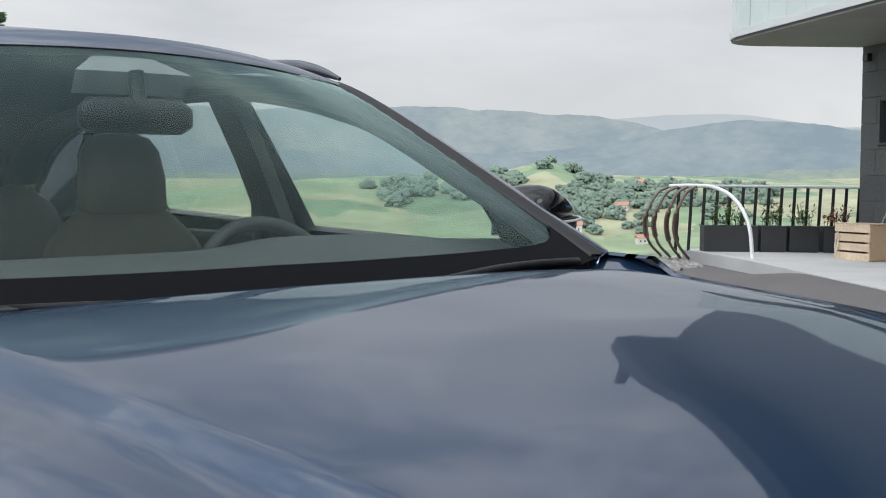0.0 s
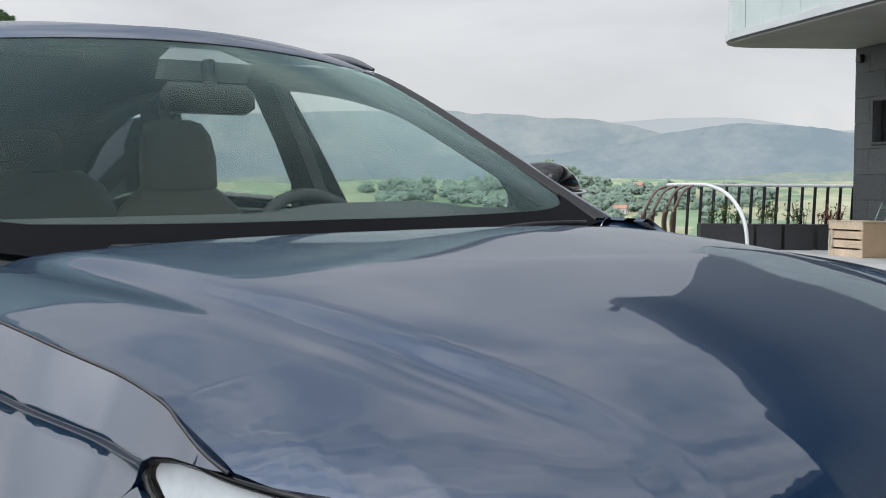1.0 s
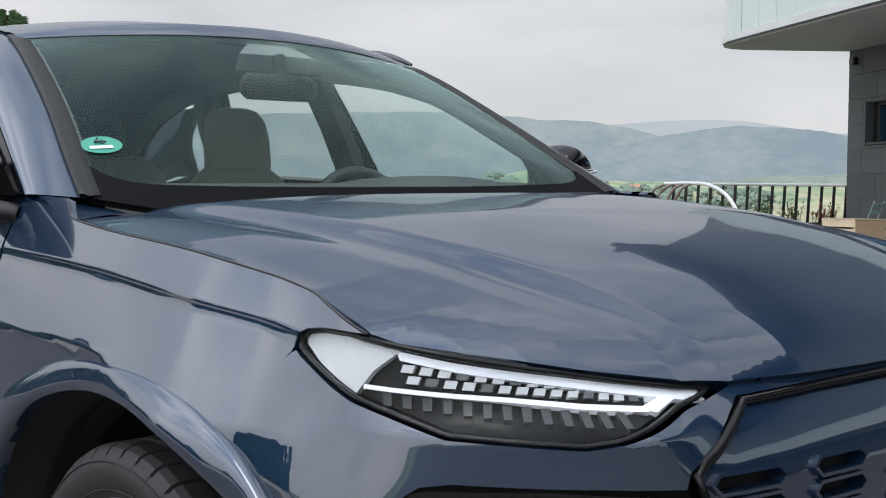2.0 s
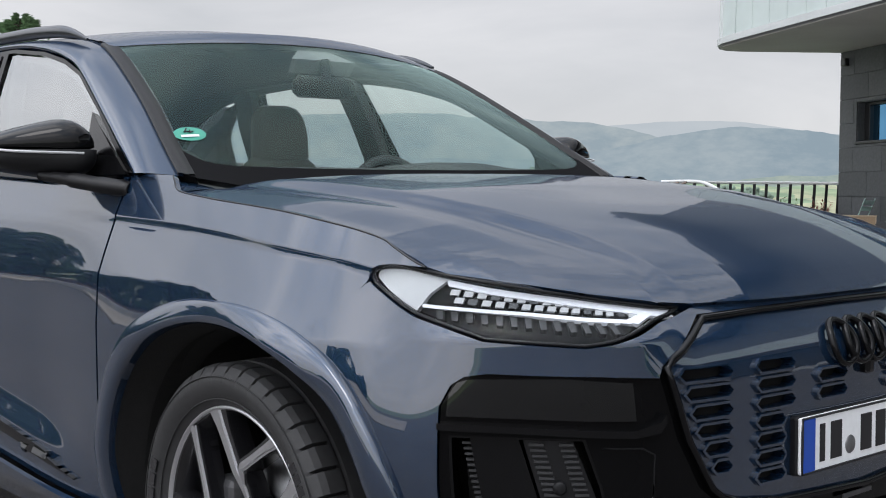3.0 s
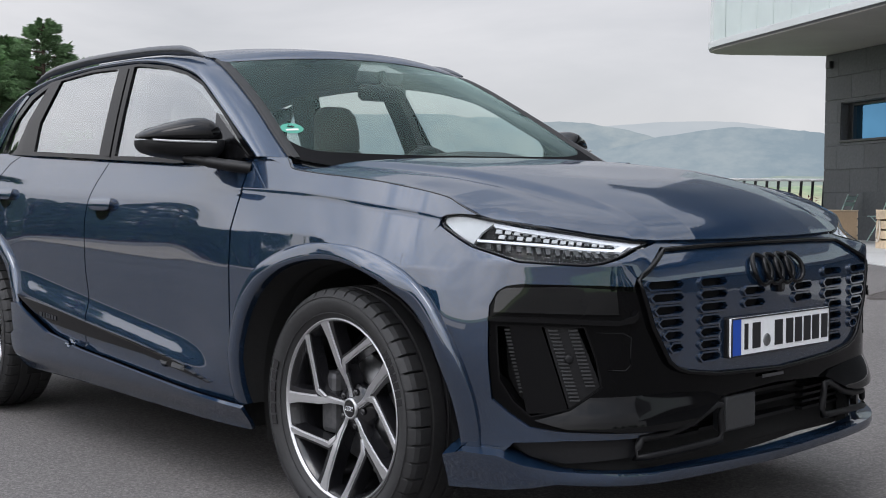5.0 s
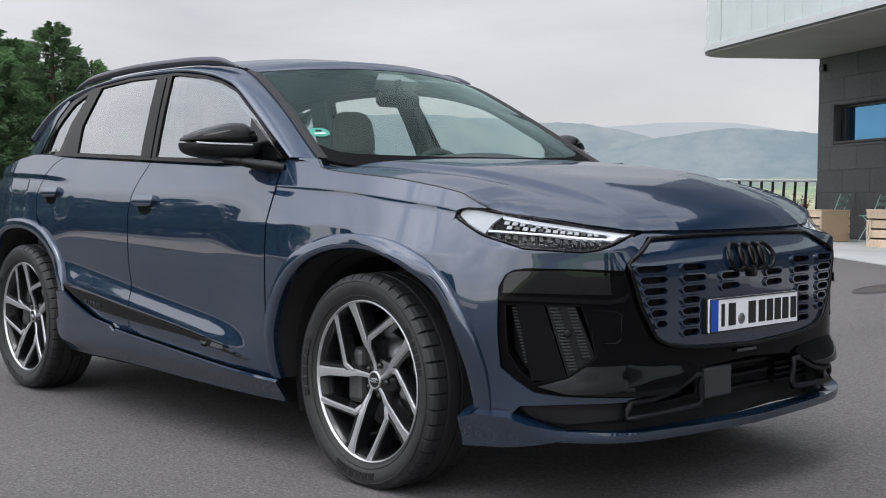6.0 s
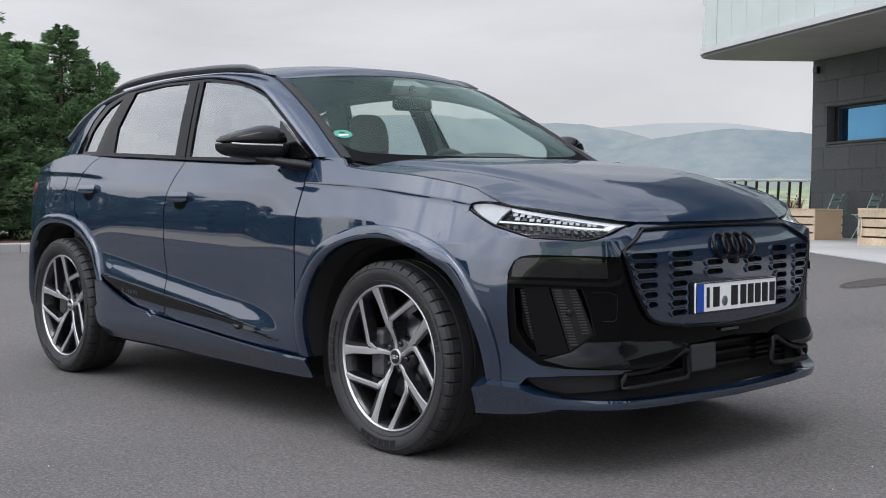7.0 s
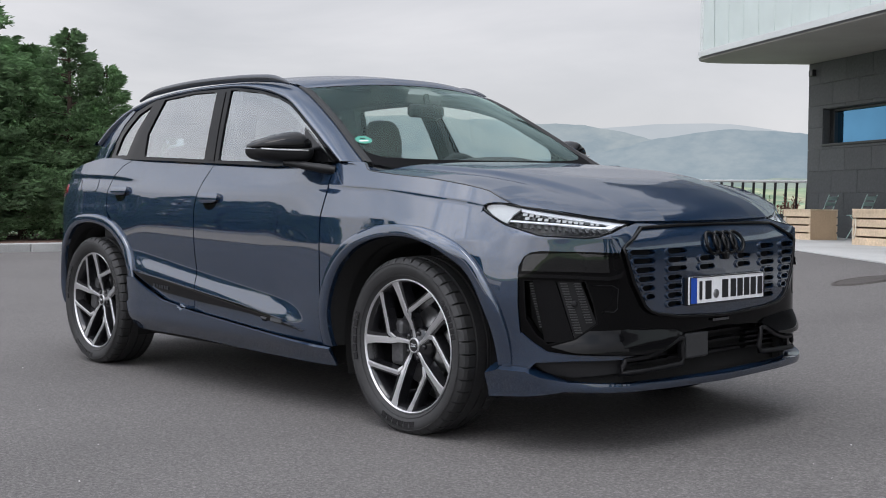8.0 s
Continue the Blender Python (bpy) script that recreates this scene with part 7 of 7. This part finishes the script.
# handrail that curves down to the terrace
hv, hf = tube(spline([(-12.25, 16.05, TZ + 1.13), (-11.4, 15.65, TZ + 1.13), (-10.75, 15.33, TZ + 1.09), (-10.15, 15.02, TZ + 0.90), (-9.75, 14.82, TZ + 0.52), (-9.62, 14.75, TZ - 0.01)], 8), 0.032, 10)
handrail = thing("handrail", "white tubular handrail curving down to the terrace", "handrail", at=Matrix.Identity(4))
part("rail", mesh_of("rail", hv, hf), WHITE_STEEL, handrail)
for i, (t, lean) in enumerate(((0.0, 0.42), (0.33, 0.42), (0.66, 0.36), (0.95, 0.36))):
    base = Vector((-12.3 + 1.0 * t, 16.1 - 0.5 * t, TZ))
    left = Vector((-ACROSS[0], -ACROSS[1], 0))
    q = spline([tuple(base + Vector((0, 0, 1.12))), tuple(base + left * lean * 0.55 + Vector((0, 0, 0.98))), tuple(base + left * lean + Vector((0, 0, 0.55))), tuple(base + left * lean * 0.85 + Vector((0, 0, 0.15))), tuple(base + left * lean * 0.3 + Vector((0, 0, -0.12)))], 8)
    bv, bf = tube(q, 0.070, 8, flat=0.35)
    part("hoop", mesh_of("hoop", bv, bf), BRONZE, handrail, "brown bowed flat bar")

# ---- planters ----
PLANTER = material("dark_grey_planter", (0.028, 0.030, 0.033), 0.55, grain=0.12, grain_size=30, stain=0.1, stain_size=2)
REED = material("green_reed_leaf", (0.085, 0.14, 0.045), 0.7, grain=0.3, grain_size=14, per_object=0.2)
REED_RED = material("reddish_leaf", (0.20, 0.07, 0.05), 0.7, grain=0.3, grain_size=14)
along_fence = span.normalized()
for i, (lat, wide) in enumerate(((0.95, 0.92), (1.68, 0.44), (2.20, 0.50), (2.78, 0.50))):
    base = F0 + along_fence * lat + Vector((0.745, -0.66, 0)) * 0.42
    turn = math.atan2(along_fence.y, along_fence.x)
    planter = thing("planter", "dark grey planter box with a thin leafy shrub", "planter", "planters along the fence", at=Matrix.Translation(base) @ Matrix.Rotation(turn, 4, "Z"))
    b = bmesh.new()
    box(b, (wide, 0.42, 0.45), (0, 0, 0.225), 0.012)
    top = max((q for q in b.faces), key=lambda q: q.calc_center_median().z)
    inset_f = bmesh.ops.inset_region(b, faces=[top], thickness=0.03)
    for q in top.verts:
        q.co.z -= 0.05
    part("box", b, PLANTER, planter)
    rnd = random.Random(40 + i)
    v, f = [], []
    for j in range(26 if wide > 0.6 else 15):
        x, y = rnd.uniform(-wide * 0.36, wide * 0.36), rnd.uniform(-0.13, 0.13)
        h = rnd.uniform(0.16, 0.46)
        lx, ly = rnd.uniform(-0.12, 0.12), rnd.uniform(-0.10, 0.10)
        sv, sf = tube([(x, y, 0.38), (x + lx * 0.4, y + ly * 0.4, 0.42 + h * 0.5), (x + lx, y + ly, 0.42 + h)], [0.005, 0.004, 0.002], 4)
        k = len(v)
        v += [tuple(q) for q in sv]
        f += [tuple(q + k for q in face) for face in sf]
        for leaf in range(16):
            t = rnd.uniform(0.25, 1.0)
            c = Vector((x + lx * t, y + ly * t, 0.42 + h * t))
            out = Vector((rnd.uniform(-1, 1), rnd.uniform(-1, 1), rnd.uniform(-0.2, 0.9))).normalized()
            wide_leaf = out.cross(Vector((0.1, 0.2, 1))).normalized() * rnd.uniform(0.010, 0.018)
            size = rnd.uniform(0.05, 0.10)
            k = len(v)
            v += [tuple(c), tuple(c + out * size * 0.5 + wide_leaf), tuple(c + out * size), tuple(c + out * size * 0.5 - wide_leaf)]
            f.append((k, k + 1, k + 2, k + 3))
    part("shrub", mesh_of("shrub", v, f, False), REED_RED if i == 3 else REED, planter, "thin leafy shrub")

# ---- wooden crates, folding chairs and table ----
PINE = material("raw_pine_board", (0.56, 0.44, 0.31), 0.7, grain=0.14, grain_size=22, stain=0.14, stain_size=3, bump=0.15, bump_size=50, per_object=0.10)
PLY = material("birch_plywood", (0.43, 0.31, 0.20), 0.65, grain=0.08, grain_size=40, stain=0.08, stain_size=2.5)
TEAL = material("teal_painted_steel", (0.42, 0.58, 0.54), 0.45, grain=0.08, grain_size=30)
ROPE = material("pale_rope", (0.55, 0.50, 0.42), 0.9)


def crate(corner, length, width, height=0.56):
    """A crate with slatted sides and plywood ends; its near corner stands at the given place."""
    m = Matrix.Translation((corner[0], corner[1], TZ)) @ Matrix((-ALONG, -OUT, Vector((0, 0, 1)))).transposed().to_4x4()
    c = thing("wooden_crate", "pale pine crate with slatted sides on the terrace", "crate", "crates on the terrace", at=m)
    n_b = 4
    gap = 0.028
    bh = (height - gap * (n_b - 1)) / n_b
    for i in range(n_b):
        z = bh / 2 + i * (bh + gap)
        part("slat", boxes(((length, 0.018, bh), (length / 2, 0.009, z), 0.003)), PINE, c)
        part("slat", boxes(((length, 0.018, bh), (length / 2, width - 0.009, z), 0.003)), PINE, c)
    part("end_panel", boxes(((0.018, width - 0.04, height - 0.01), (0.010, width / 2, height / 2), 0.003)), PLY, c, "plywood end panel")
    part("end_panel", boxes(((0.018, width - 0.04, height - 0.01), (length - 0.010, width / 2, height / 2), 0.003)), PLY, c)
    part("lid", boxes(((length + 0.01, width + 0.01, 0.02), (length / 2, width / 2, height + 0.010), 0.004)), PINE, c)
    for x in (0.06, length - 0.06):
        for y in (0.035, width - 0.035):
            part("corner_post", boxes(((0.05, 0.03, height - 0.02), (x, y, height / 2), 0.004)), PINE, c)
    rv, rf = tube(spline([(length - 0.10, -0.012, 0.42), (length - 0.06, -0.03, 0.22), (length - 0.10, -0.04, 0.10), (length - 0.15, -0.03, 0.22), (length - 0.12, -0.012, 0.42)], 6), 0.012, 6)
    part("rope_handle", mesh_of("rope_handle", rv, rf), ROPE, c, "pale rope handle")
    return c


crate((-8.07, 15.45), 0.95, 0.56, 0.54)
crate((-5.46, 13.40), 1.0, 0.66)


def folding_chair(x, y, turn):
    ch = thing("folding_chair", "teal steel folding bistro chair on the terrace", "chair", "bistro chairs", at=pose(x, y, TZ, 0, 0, turn))
    for sy in (-0.18, 0.18):
        lv, lf = tube([(0.22, sy, 0.0), (0.0, sy, 0.36), (-0.20, sy, 0.84)], 0.010, 6)
        part("back_leg", mesh_of("back_leg", lv, lf), TEAL, ch)
        lv, lf = tube([(-0.22, sy * 0.86, 0.0), (0.0, sy * 0.86, 0.30), (0.16, sy * 0.86, 0.45)], 0.010, 6)
        part("front_leg", mesh_of("front_leg", lv, lf), TEAL, ch)
    for i in range(5):
        part("seat_slat", boxes(((0.055, 0.38, 0.012), (-0.10 + 0.07 * i, 0, 0.455), 0.003)), TEAL, ch)
    for z in (0.66, 0.77):
        part("back_slat", boxes(((0.014, 0.38, 0.075), (-0.125 - (z - 0.66) * 0.42, 0, z), 0.003, Matrix.Rotation(radians(-22), 3, "Y"))), TEAL, ch)
    return ch


folding_chair(-8.80, 17.15, 182)
folding_chair(-7.66, 16.54, 180)
DRAIN_X, DRAIN_Y = -2.12, 6.63
drain_z = float(road_height(DRAIN_X, DRAIN_Y))
drain_v, drain_f = revolve([(0.0, 0.004), (0.20, 0.004), (0.235, 0.006), (0.24, 0.003), (0.25, 0.003), (0.255, 0.008), (0.29, 0.008), (0.30, -0.03)], 40)
drain_gx = float(road_height(DRAIN_X + 0.2, DRAIN_Y) - road_height(DRAIN_X - 0.2, DRAIN_Y)) / 0.4
drain_gy = float(road_height(DRAIN_X, DRAIN_Y + 0.2) - road_height(DRAIN_X, DRAIN_Y - 0.2)) / 0.4
tagged(part("manhole_cover", mesh_of("manhole_cover", np.stack([drain_v[:, 0], drain_v[:, 2], drain_v[:, 1] + drain_gx * drain_v[:, 0] + drain_gy * drain_v[:, 2]], 1) + (DRAIN_X, DRAIN_Y, drain_z + 0.008), drain_f), material("dark_worn_iron", (0.05, 0.042, 0.038), 0.7, grain=0.3, grain_size=30)), "dark round manhole cover in the asphalt", "manhole cover")

# loose pale chippings on the asphalt
CHIP = material("pale_stone_chip", (0.45, 0.44, 0.42), 0.8, grain=0.2, grain_size=80)
rnd = random.Random(91)
v, f = [], []
for i in range(150):
    x, y, r = rnd.uniform(-6, 3.4), rnd.uniform(-4.6, -1.15), 0.0025 + 0.0045 * rnd.random() ** 3
    if i % 3 == 0:
        x, y = rnd.uniform(1.2, 4.0), rnd.uniform(-3.0, 3.0)
    z = float(road_height(x, y))
    turn, k = rnd.uniform(0, 3), len(v)
    for a, b, c in ((1, 0, 0), (0, 1, 0), (-1, 0, 0), (0, -1, 0), (0.1, 0.1, 0.9), (0, 0, -0.4)):
        v.append((x + r * (a * math.cos(turn) - b * math.sin(turn)), y + 0.8 * r * (a * math.sin(turn) + b * math.cos(turn)), z + r * (0.3 + c)))
    f += [(k, k + 1, k + 4), (k + 1, k + 2, k + 4), (k + 2, k + 3, k + 4), (k + 3, k, k + 4), (k + 1, k, k + 5), (k + 2, k + 1, k + 5), (k + 3, k + 2, k + 5), (k, k + 3, k + 5)]
tagged(part("loose_chippings", mesh_of("loose_chippings", v, f, False), CHIP), "scattered pale stone chippings on the asphalt", "chippings", kind="stuff")
